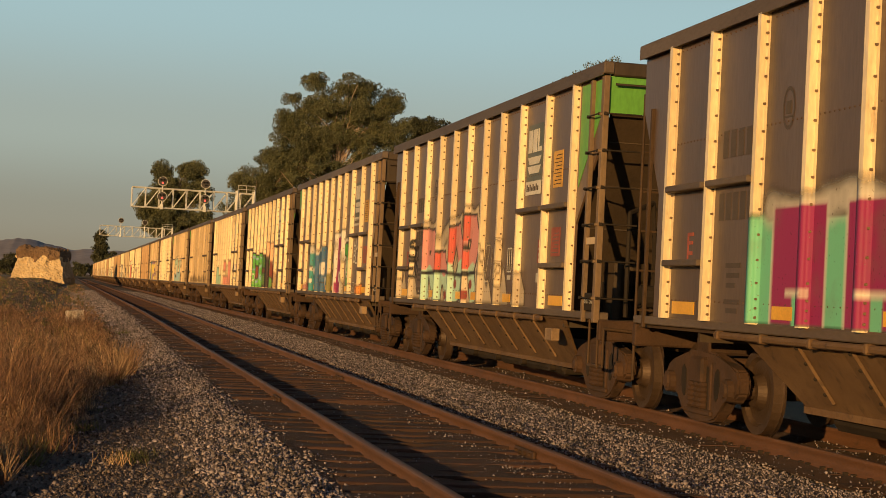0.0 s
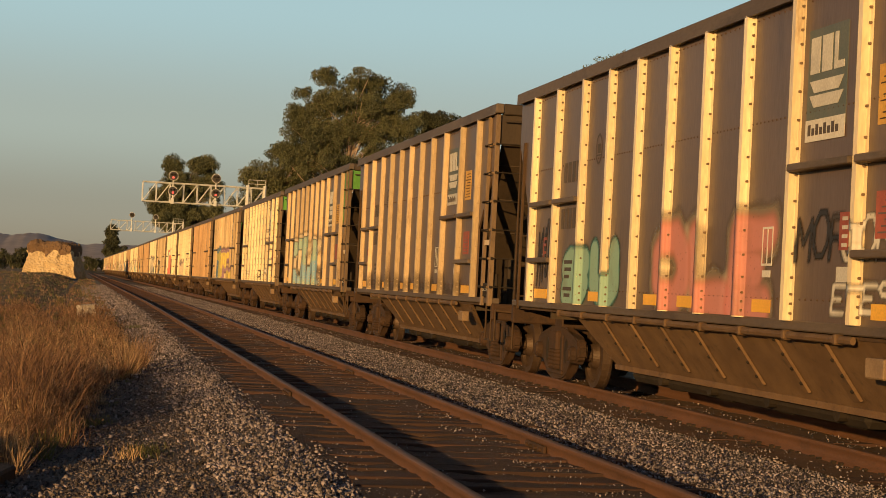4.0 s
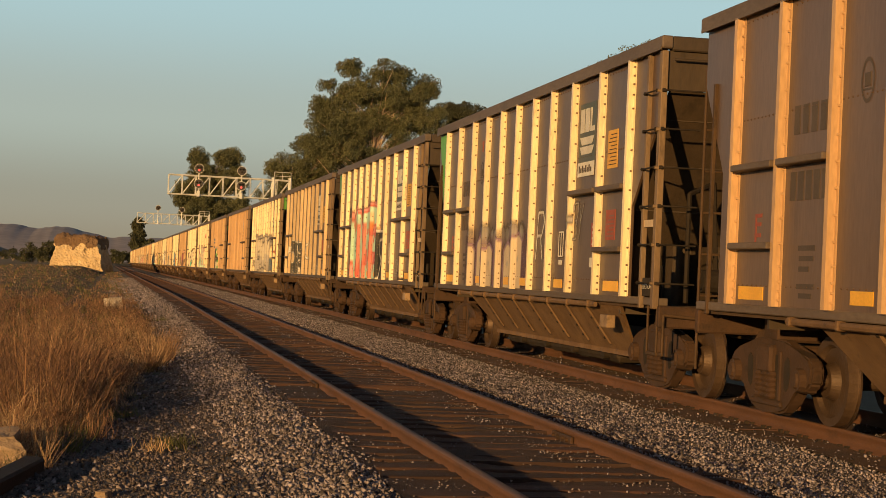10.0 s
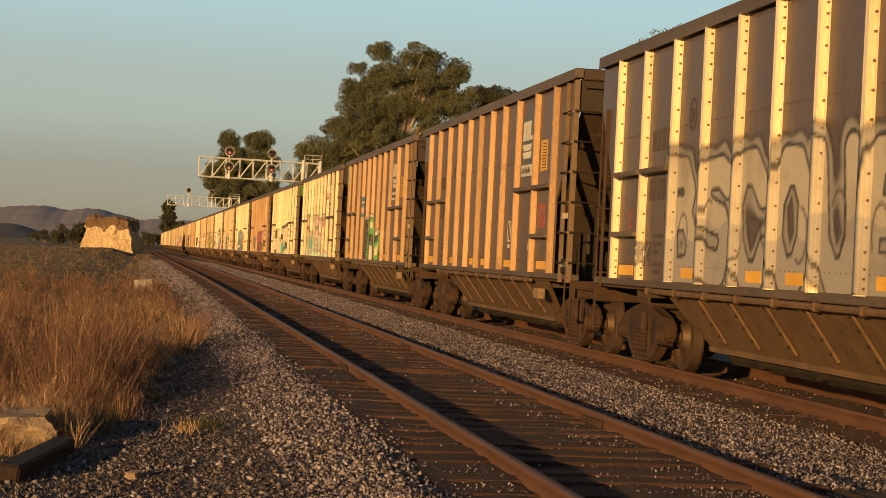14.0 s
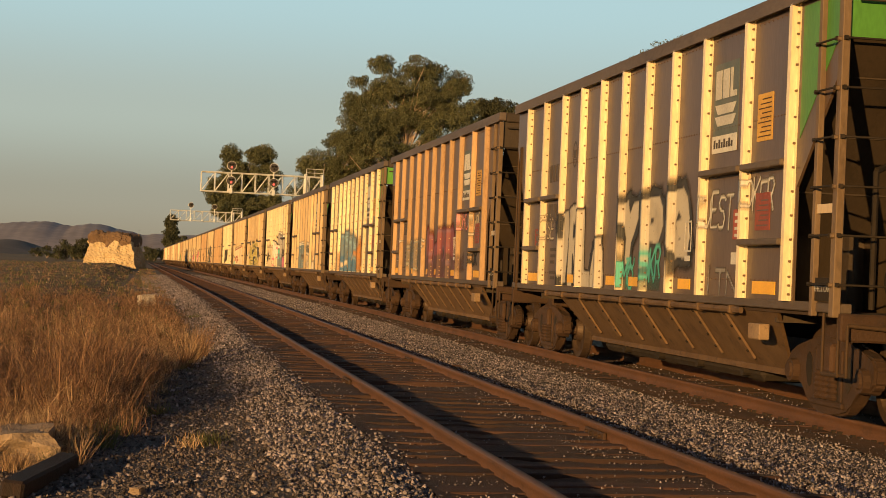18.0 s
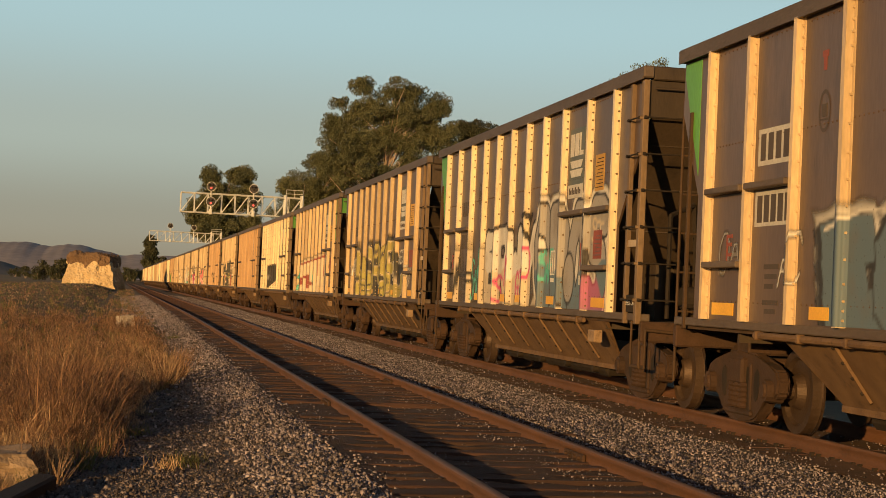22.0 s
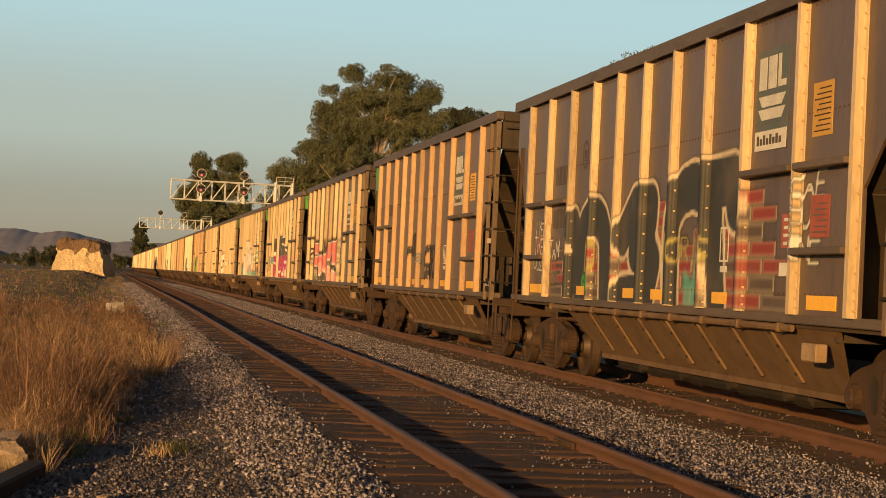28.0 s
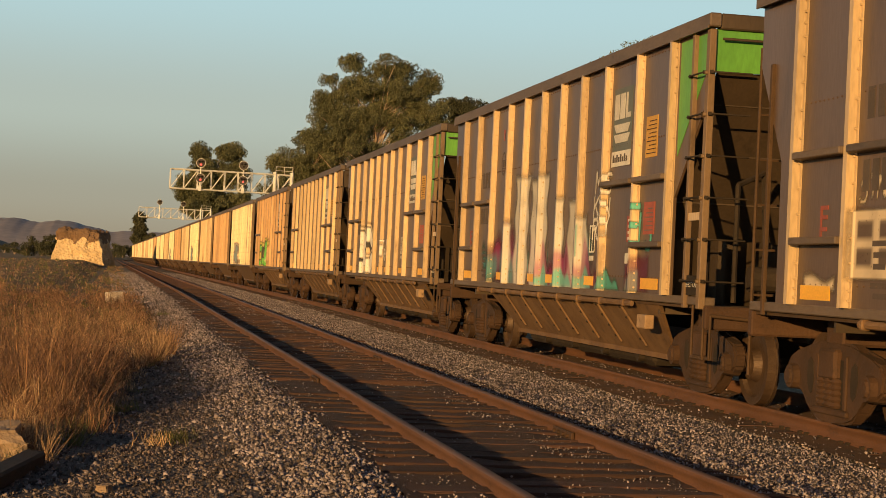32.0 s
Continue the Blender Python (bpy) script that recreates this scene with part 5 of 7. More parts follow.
        w.scrawl("oon", 9.9, 0.02, 0.9, 0.26, "white", 0.028)
        w.scrawl("EGN", 11.2, 0.5, 0.7, 0.3, "olive", 0.03)
    elif i == 13:
        w.halo(2.6, 9.4, 0.9, 1.40, "grey")
        w.letters(2.4, 9.5, 1.42, 6, "stone", "black", "grey", "grey", None, 0.86, rim=0.048, arch=0.06, strength=0.92, text="BSCOUE")
        for k in range(7):
            w.lay(w.arc((3.0 + 0.95 * k, 0.55 + 0.15 * (k % 2)), 0.18, 0.28, 60 * k, 60 * k + 210), "black", 0.018, 0.02, 0.8)
        w.patch(9.5, 10.9, 0.0, 0.62, "blue", 0.3, 0.75, 0.1)
        w.scrawl("WES", 9.9, 0.85, 0.9, 0.4, "black", 0.02)
        w.scrawl("NE", 10.9, 0.75, 0.5, 0.25, "red", 0.02)
        w.scrawl("ABK", 1.0, 0.2, 0.7, 0.3, "grey", 0.02)
    elif i == 15:
        w.letters(5.0, 8.2, 1.25, 3, "green", "black", "white", None, "cream", 0.8, drop="black", strength=0.85, text="NVA")
        w.scrawl("BLEU", 3.6, 1.35, 1.0, 0.55, "blue", 0.05)
        w.lay(np.hypot((GU - 3.4) * 1.6, GZ - 0.5), "white", 0.22, 0.1, 0.6)
        w.scrawl("LAR", 1.6, 0.05, 0.9, 0.28, "mint", 0.02)
        w.scrawl("ESX", 0.4, 0.5, 0.5, 0.4, "cream", 0.02)
    elif i == 16:
        w.patch(2.0, 9.2, 0.0, 0.8, "stone", 0.5, 0.7, 0.2)
        w.letters(1.9, 8.6, 1.45, 6, "stone", "purple", "cream", "seafoam", None, 0.62, rim=0.03, square=True, arch=0.12, strength=0.8, text="SAMEON", drop="dark_red")
        for k in range(16):
            u, h = 2.1 + 0.42 * k, 0.8 + 0.55 * w.r.uniform()
            w.lay(w.line([(u, 0.3), (u + 0.10, 0.8 * h), (u + 0.22, h)]), ("mint", "olive", "white", "pink", "teal")[k % 5], 0.045, 0.04, 0.8)
            w.lay(w.line([(u + 0.2, 0.1), (u + 0.32, 0.5), (u + 0.1, 0.9)]), ("black", "purple")[k % 2], 0.016, 0.02, 0.8)
        w.spikes(7.7, 9.0, 0.0, 1.45, 3, "cream", "dark_red", 0.03)
        w.spikes(9.0, 10.4, 0.0, 0.6, 2, "stone", "pink", 0.04)
        w.patch(2.0, 10.2, 0.0, 0.10, "mint", 0.1, 0.8)
    elif i == 17:
        w.letters(2.3, 5.2, 1.22, 4, "stone", "black", None, None, None, 0.92, rim=0.035, square=True, arch=0.1, drop="black", text="VRLA")
        for t, u, z in (("Y", 6.0, 0.30), ("P", 7.15, 0.32), ("G", 8.3, 0.38)):
            w.letters(u, u + 0.75, z + 0.82, 1, "stone", "black", "slate_black", None, None, 0.85, z0=z, rim=0.03, arch=0.0, square=True, text=t)
        w.scrawl("MO", 6.15, 0.03, 0.6, 0.30, "teal_bright", 0.028)
        w.scrawl("JU", 6.35, 0.30, 0.4, 0.12, "teal_bright", 0.025)
        w.scrawl("SKR", 7.2, 0.15, 0.75, 0.36, "teal_bright", 0.03)
        w.patch(7.1, 7.9, 0.0, 0.45, "teal", 0.2, 0.4)
        w.scrawl("QUEST", 9.3, 0.75, 1.3, 0.38, "white", 0.022)
        w.scrawl("NOKER", 10.75, 0.95, 1.1, 0.32, "white", 0.022)
        w.scrawl("OSE", 1.2, 0.75, 0.8, 0.34, "cream", 0.022)
        w.scrawl("ITN", 9.7, 0.02, 1.2, 0.26, "grey", 0.022)
        w.lay(w.arc((1.55, 1.0), 0.36, 0.14, 0, 180), "cream", 0.018, 0.02)
    elif i == 18:
        for k in range(3):
            w.lay(np.hypot((GU - 2.8 - 0.55 * k) * 1.5, GZ - 0.5), "sky", 0.42, 0.12, 0.4)
            w.lay(np.abs(np.hypot((GU - 2.8 - 0.55 * k) * 1.5, GZ - 0.5) - 0.36), "cream", 0.03, 0.04, 0.6)
        w.scrawl("LAT", 0.45, 0.3, 1.0, 0.6, "white", 0.022)
        w.scrawl("nG", 4.3, 0.6, 0.7, 0.3, "white", 0.022)
        w.letters(5.3, 9.0, 1.08, 4, "dark_red", "purple", "dark_red", "slate_black", None, 0.9, strength=0.7, soft=0.06, drop="black", text="RADB")
        w.scrawl("NDRC", 9.25, 1.02, 1.25, 0.34, "pink", 0.03)
        w.scrawl("ULARS", 10.8, 0.9, 0.95, 0.45, "cream", 0.03)
        w.scrawl("SOK", 10.9, 0.3, 0.8, 0.24, "black", 0.03)
        w.patch(9.3, 10.2, 0.15, 0.5, "purple", 0.1, 0.4)
    elif i == 19:
        w.patch(2.6, 3.4, 0.0, 0.8, "orange", 0.3, 0.7, 0.2)
        w.patch(6.8, 9.0, 0.0, 0.72, "orange", 0.4, 0.7, 0.2)
        w.letters(2.9, 7.3, 1.14, 4, "slate", "sky", "slate", "blue", None, 0.92, rim=0.03, square=True, arch=0.1, text="SEWK", soft=0.03)
        for c in ((3.4, 0.75), (4.4, 0.45), (5.5, 0.8), (6.4, 0.4), (5.0, 0.2), (3.7, 0.2)):
            w.lay(w.line([(c[0] - 0.12, c[1]), (c[0], c[1] + 0.1), (c[0] + 0.14, c[1] - 0.02)]), "cream", 0.06, 0.03, 0.9)
        w.patch(2.9, 7.6, 0.0, 0.12, "blue", 0.2, 0.8)
        w.lay(w.line([(8.9, 0.9), (8.95, 0.45)]), "green", 0.02, 0.02)
    elif i == 20:
        w.letters(3.3, 5.6, 1.0, 2, "slate", "slate_black", "white", None, None, 0.95, rim=0.03, square=True, strength=0.85, text="EO", drop="black")
        w.lay(w.line([(3.3, 0.9), (4.1, 1.05), (5.6, 1.0)]), "white", 0.02, 0.02)
        w.letters(6.2, 7.8, 1.02, 1, "slate_black", "grey", "white", None, None, 0.7, rim=0.03, strength=0.85, text="n")
        w.scrawl("AC", 2.2, 0.4, 0.6, 0.55, "white", 0.02)
        w.scrawl("NOEK", 9.7, 0.02, 1.1, 0.62, "white", 0.028)
        w.scrawl("TR", 11.1, 0.72, 0.6, 0.28, "white", 0.03)
        w.scrawl("OA", 0.4, 0.5, 0.7, 0.5, "grey", 0.02)
    elif i == 21:
        w.patch(0.4, 11.9, 0.0, 0.8, "grey", 0.5, 0.45, 0.3)
        for p in (1.29, 2.57, 3.76):
            w.lay(np.maximum(np.abs(GU - p) - 0.13, GZ - 1.0), "cream", 0.0, 0.06, 0.9)
        w.scrawl("OHA", 0.5, 0.1, 2.6, 0.8, "black", 0.035)
        w.scrawl("SAK", 2.7, 0.1, 0.8, 0.85, "teal_bright", 0.03)
        w.letters(3.9, 7.9, 1.28, 4, "white", "black", None, "cream", None, 0.84, rim=0.06, arch=0.06, text="BRWY")
        for u, z, t in ((5.0, 0.05, "S"), (6.5, 0.1, "G3"), (7.0, 0.45, "O"), (5.6, 0.3, "R")):
            w.scrawl(t, u, z, 0.55, 0.45, "hot_pink", 0.035)
        w.lay(np.abs(np.hypot((GU - 4.75) * 1.6, GZ - 0.42) - 0.28), "teal_bright", 0.02, 0.03)
        w.scrawl("TKY", 6.6, 1.25, 0.8, 0.25, "black", 0.035)
        w.halo(8.0, 11.9, 1.1, 1.42, "white")
        w.letters(7.9, 12.0, 1.46, 4, "grey", "black", "white", "slate", None, 1.12, rim=0.05, arch=0.05, text="GROS")
        w.scrawl("SAF", 8.4, 0.4, 0.6, 0.5, "teal_bright", 0.03)
        w.lay(np.hypot((GU - 10.0) * 1.2, GZ - 0.45), "black", 0.40, 0.03)
        w.lay(np.hypot((GU - 10.0) * 1.2, GZ - 0.45), "grey", 0.35, 0.03)
        w.scrawl("SEE", 11.2, 0.95, 0.6, 0.3, "cream", 0.025)
        w.patch(10.9, 12.0, 0.0, 0.35, "hot_pink", 0.2, 0.6)
        w.patch(3.5, 8.0, 0.0, 0.06, "cream", 0.1, 0.8)
    elif i == 22:
        w.patch(1.8, 10.3, 0.0, 1.05, "slate_black", 0.35, 0.9, 0.06)
        w.letters(1.7, 9.4, 1.46, 6, "khaki", "cream", "slate_black", "olive", None, 0.56, rim=0.022, square=True, arch=0.12, text="BADRKE")
        for k, (c, z) in enumerate(((2.9, 0.45), (4.9, 0.40), (6.5, 0.55), (8.3, 0.35), (3.8, 0.15), (7.4, 0.15), (5.8, 0.15))):
            w.lay(np.hypot(GU - c, GZ - z), "slate_black", 0.30, 0.02)
            w.lay(np.hypot(GU - c, GZ - z), "cream", 0.27, 0.02)
            w.lay(np.hypot(GU - c, GZ - z), ("khaki", "olive")[k % 2], 0.245, 0.02)
            w.lay(w.line([(c + 0.028 * a * math.cos(a * 0.8 + k), z + 0.028 * a * math.sin(a * 0.8 + k)) for a in range(1, 9)]), "slate_black", 0.022, 0.02)
        for c in (2.3, 3.5, 4.4, 6.0, 7.2, 8.7):
            w.lay(w.line([(c, 0.9), (c + 0.16, 1.3 - 0.04 * (c % 2)), (c + 0.3, 0.85)]), "khaki", 0.08, 0.02)
            w.lay(w.line([(c + 0.02, 0.92), (c + 0.16, 1.24), (c + 0.26, 0.9)]), "slate_black", 0.022, 0.02)
        w.letters(9.3, 10.5, 0.5, 1, "khaki", "cream", "slate_black", None, None, 0.7, rim=0.025, square=True, text="U")
        w.scrawl("FSK", 0.4, 0.55, 0.7, 0.55, "white", 0.02)
        w.scrawl("MOS", 1.35, 0.55, 0.6, 0.5, "white", 0.02)
        w.scrawl("KED", 9.7, 0.82, 0.75, 0.34, "white", 0.025)
        w.scrawl("WROK", 10.8, 0.3, 0.9, 0.4, "white", 0.025)
    elif i == 23:
        rise = 0.98 + 0.028 * (GU - 2.0)
        inside = np.maximum(2.05 - GU, GU - 10.0)
        w.lay(np.maximum(inside, GZ - rise - 0.14 - 0.03 * np.sin(GU * 9)), "cream", 0.0, 0.1, 0.9)
        w.lay(np.maximum(inside, np.abs(GZ - rise) - 0.035), "dark_red", 0.0, 0.03)
        w.lay(np.maximum(inside, GZ - rise + 0.035), "cream", 0.0, 0.02)
        for p in (2.75, 3.95, 5.05, 6.3, 7.2, 8.4, 9.7):
            w.lay(w.line([(p, 0.55), (p, 1.05 + 0.028 * (p - 2.0))]), "dark_red", 0.022, 0.02)
        for a, b, c, d in ((2.5, 2.8, 0.22, 0.5), (3.7, 4.1, 0.46, 0.56), (4.5, 4.62, 0.1, 0.6), (4.9, 5.05, 0.1, 0.6), (5.7, 5.85, 0.25, 0.65), (5.85, 6.4, 0.22, 0.34), (6.6, 6.75, 0.1, 0.7), (7.4, 7.9, 0.3, 0.42), (8.2, 8.35, 0.1, 0.9), (8.8, 9.4, 0.72, 0.84), (9.1, 9.22, 0.05, 0.72)):
            w.rect(a, b, c, d, "dark_red")
        for c, z in ((6.4, 0.5), (3.4, 0.75)):
            w.scrawl("MIA", c - 0.2, z - 0.15, 0.5, 0.4, "teal_bright", 0.02)
        w.lay(np.abs(np.hypot((GU - 6.5) * 1.2, GZ - 0.42) - 0.42), "teal_bright", 0.022, 0.03)
        w.lay(w.line([(1.3, 0.0), (1.6, 0.62), (1.9, 0.5)]), "teal_bright", 0.05, 0.04)
        w.lay(w.arc((1.65, 0.5), 0.26, 0.18, 0, 180), "teal_bright", 0.06, 0.04)
        w.scrawl("NOTE", 1.35, 0.82, 0.6, 0.22, "white", 0.022)
        w.scrawl("AH", 0.7, 0.72, 0.25, 0.2, "white", 0.022)
        w.scrawl("FLO", 10.0, 0.95, 0.7, 0.24, "white", 0.03)
        w.scrawl("MHB", 10.3, 0.25, 0.8, 0.34, "white", 0.03)
        w.scrawl("GOEN", 11.1, 0.7, 0.8, 0.4, "grey", 0.025)
    elif i == 24:
        for k in range(4):
            c = 3.6 + 1.12 * k
            w.lay(np.hypot((GU - c) * 1.3, GZ - 0.55 - 0.05 * k), "black", 0.58, 0.03)
            w.lay(np.hypot((GU - c + 0.08) * 1.7, GZ - 0.52 - 0.05 * k), ("grey", "stone", "lilac", "lilac")[k], 0.50, 0.03)
            w.lay(w.line([(c - 0.1, 0.35), (c - 0.05, 0.75), (c + 0.1, 0.6)]), "black", 0.03, 0.03)
        w.scrawl("RN", 8.6, 0.5, 0.5, 0.35, "white", 0.02)
    elif i == 26:
        for r in range(8):
            for c in range(13):
                u = 1.5 + c * 0.72 + (0.36 if r % 2 else 0)
                if r < 4 + (c * 5 % 4) and u < 10.4:
                    w.rect(u, u + 0.70, 0.0 + r * 0.18, 0.17 + r * 0.18, "cream")
                    w.rect(u + 0.02, u + 0.67, 0.02 + r * 0.18, 0.16 + r * 0.18, "dark_red" if (r + c) % 3 else "brown")
        arcs = [w.line([(2.55, 0.0), (2.6, 0.35), (3.0, 0.45), (3.15, 0.0)]), w.line([(2.75, 1.02), (3.0, 0.75), (3.2, 0.92)]), w.arc((3.75, 0.72), 0.62, 0.42, 180, 0), w.line([(4.37, 0.72), (4.45, 0.0)]), w.line([(3.15, 0.6), (3.2, 0.05)]),
                w.line([(5.2, 0.85), (5.7, 1.2), (6.35, 1.2), (6.3, 0.8), (5.75, 0.65)]), w.line([(5.75, 0.65), (6.5, 0.5), (6.3, 0.1), (5.2, 0.05)]), w.arc((7.9, 0.85), 0.75, 0.52, 190, -10), w.line([(7.15, 0.8), (7.2, 0.0)]), w.line([(8.65, 0.8), (8.8, 0.0)]), w.line([(8.2, 1.35), (9.2, 1.38), (9.3, 1.1)])]
        for d in arcs:
            w.lay(d, "cream", 0.34, 0.03)
        for d in arcs:
            w.lay(d, "slate_black", 0.275, 0.02)
        w.lay(w.line([(6.9, 0.05), (6.85, 0.6), (6.6, 0.85)]), "cream", 0.05, 0.03)
        w.patch(7.7, 8.3, 0.0, 0.5, "teal_bright", 0.4, 0.6)
        w.scrawl("EO", 3.4, 0.35, 0.5, 0.45, "khaki", 0.025)
        w.scrawl("MORIS", 6.9, 0.5, 1.6, 0.3, "khaki", 0.022)
        w.scrawl("GLN", 3.3, 0.1, 0.5, 0.2, "green", 0.025)
        for t, z in (("LYEN", 0.9), ("TRE", 0.65), ("OUZ", 0.4)):
            w.scrawl(t, 0.4, z, 0.6, 0.22, "white", 0.018)
        w.scrawl("TAM", 1.35, 0.55, 0.6, 0.3, "white", 0.02)
        for t, z in (("KAE", 1.1), ("SUR", 0.8), ("ONE", 0.5)):
            w.scrawl(t, 10.8, z, 0.8, 0.24, "white", 0.025)
    elif i == 27:
        w.scrawl("AOR", 4.9, 0.68, 0.6, 0.42, "black", 0.035)
        w.scrawl("SOL", 6.0, 0.5, 0.4, 0.25, "grey", 0.02)
        w.scrawl("GOFS", 7.2, 0.22, 0.8, 0.65, "black", 0.04)
    elif i == 28:
        w.fuzz(2.0, 8.2, 0.05, 1.0, "cream", 26, 0.2, 0.75)
        w.letters(2.1, 8.2, 1.18, 5, "rose", "white", "slate_black", "pink", None, 0.70, rim=0.028, square=True, arch=0.08, drop="slate_black", text="FAKOS")
        for p in (2.4, 6.8, 7.7):
            w.lay(w.line([(p, 1.1), (p + 0.05, 1.32)]), "cream", 0.09, 0.05, 0.85)
        w.fuzz(8.4, 9.1, 0.2, 1.1, "cream", 9, 0.16, 0.8)
        w.scrawl("OIP", 9.1, 0.95, 0.5, 0.34, "black", 0.035)
        w.scrawl("ZEH", 1.2, 0.7, 0.7, 0.3, "black", 0.03)
        w.lay(np.hypot(GU - 1.5, GZ - 0.6), "cream", 0.18, 0.1, 0.6)
    elif i == 29:
        w.lay(np.abs(GU - 3.3) * 0.42 + np.abs(GZ - 0.69), "teal", 0.42, 0.03)
        w.lay(np.abs(GU - 8.0) * 0.55 + np.abs(GZ - 0.72), "teal", 0.42, 0.03)
        w.lay(np.abs(GU - 8.9) * 0.5 + np.abs(GZ - 0.70), "blue", 0.34, 0.03)
        for a, b, t0, t1 in ((3.45, 4.7, 1.62, 1.56), (5.05, 6.3, 1.58, 1.70), (6.5, 7.85, 1.32, 1.76), (7.85, 8.6, 1.0, 1.3)):
            top = t0 + (t1 - t0) * np.clip((GU - a) / (b - a), 0, 1)
            d = np.maximum(np.maximum(a - GU, GU - b), GZ - top)
            w.lay(d, "white", 0.055, 0.02)
            w.lay(d, "slate_black", 0.0, 0.02)
            w.lay(np.maximum(d, GZ - 0.86 - 0.05 * np.sin(GU * 4)), "magenta", 0.0, 0.12)
        for tri in (((4.15, 0.88), (4.3, 1.12), (4.5, 0.9)), ((3.5, 0.72), (3.55, 0.98), (3.85, 0.98)), ((5.4, 1.05), (5.7, 1.22), (5.7, 0.95)), ((6.65, 0.4), (6.75, 0.95), (7.05, 1.0)), ((5.3, 0.72), (5.55, 0.7), (5.65, 0.3)), ((7.55, 0.35), (7.6, 0.95), (7.75, 0.3)), ((4.4, 0.75), (4.6, 0.3), (4.7, 0.7)), ((8.0, 0.5), (8.1, 0.75), (8.4, 0.6))):
            w.lay(w.line([*tri, tri[0]]), "white", 0.055, 0.03)
        for c in ((6.9, 0.68), (7.65, 0.6), (4.55, 0.45), (8.15, 0.62)):
            w.lay(np.hypot((GU - c[0]) * 1.6, GZ - c[1]), "green", 0.12, 0.03)
        for pts in ([(5.05, 1.55), (5.1, 1.15), (5.3, 0.75), (5.1, 0.1)], [(6.3, 1.65), (6.25, 0.9), (6.3, 0.4), (6.0, 0.1)], [(6.4, 1.86), (6.5, 1.3), (7.0, 1.45), (7.5, 1.2), (7.3, 0.1)], [(3.4, 1.1), (3.5, 0.7), (4.0, 0.5)], [(7.7, 1.78), (7.9, 1.1), (8.2, 1.3), (8.6, 0.9), (8.4, 0.05)], [(6.62, 0.9), (6.75, 0.1)]):
            w.lay(w.line(pts), "white", 0.03, 0.02)
        w.scrawl("GMOSY", 2.75, 0.55, 0.6, 0.32, "white", 0.02)
        w.rect(1.35, 2.3, 0.25, 0.86, "cream")
        for a in (1.45, 1.9):
            for c in (0.36, 0.60):
                w.rect(a, a + 0.32, c, c + 0.16, "brown")
        w.scrawl("SYNG", 1.4, 0.95, 0.7, 0.2, "cream", 0.016)
        w.patch(0.3, 1.0, 0.14, 0.26, "cream", 0.05)
    elif i == 30:
        w.fuzz(2.8, 9.6, 0.0, 0.8, "magenta", 26, 0.28, 0.5)
        w.fuzz(1.4, 9.6, 0.0, 0.7, "teal", 18, 0.22, 0.5)
        for c, h in ((3.76, 1.0), (4.5, 1.75), (5.0, 1.72), (5.6, 1.65), (6.2, 1.7), (7.2, 1.3), (7.9, 1.25), (8.5, 1.0)):
            w.lay(np.maximum(np.abs(GU - c) - 0.22 - 0.05 * np.sin(GZ * 9 + c), GZ - h), "white", 0.0, 0.14, 0.85)
        w.drips(4.2, 8.4, 0.9, "teal", 12)
        w.patch(5.8, 9.6, 0.0, 0.35, "magenta", 0.4, 0.6, 0.15)
        w.patch(6.0, 11.2, 0.0, 0.12, "teal_bright", 0.2, 0.8)
        for t, z in (("MOS", 1.3), ("KEN", 1.0), ("RAY", 0.7)):
            w.scrawl(t, 9.0, z, 0.8, 0.26, "white", 0.03)
        w.scrawl("ELS", 10.9, 0.55, 0.8, 0.45, "teal_bright", 0.04)
        w.patch(10.6, 11.6, 0.0, 0.4, "magenta", 0.1, 0.5)
    elif i == 31:
        w.letters(2.0, 4.4, 1.1, 2, "white", "black", "cream", None, None, 0.8, text="SC", drop="black")
        w.scrawl("TAN", 6.0, 0.3, 0.9, 0.5, "white", 0.03)
    elif i == 33:
        w.letters(1.6, 6.0, 1.2, 4, "green", "black", "olive", None, "cream", 0.7, text="ROSE")
    elif i in (34, 37, 40):
        w.letters(2.0, 6.0, 1.2, 4, ("white", "slate", "cream")[i % 3], "brown", "grey", None, None, 0.7, text="NORA")
    else:
        return None
    return w.mesh()


for i, car in enumerate(cars):
    me = painted(i)
    if me:
        hung("graffiti", me, car, "sprayed graffiti over sheets and posts")


# ---- signal gantries ----
def lattice(bm, a, b, r):
    rod(bm, a, b, r, seg=4)


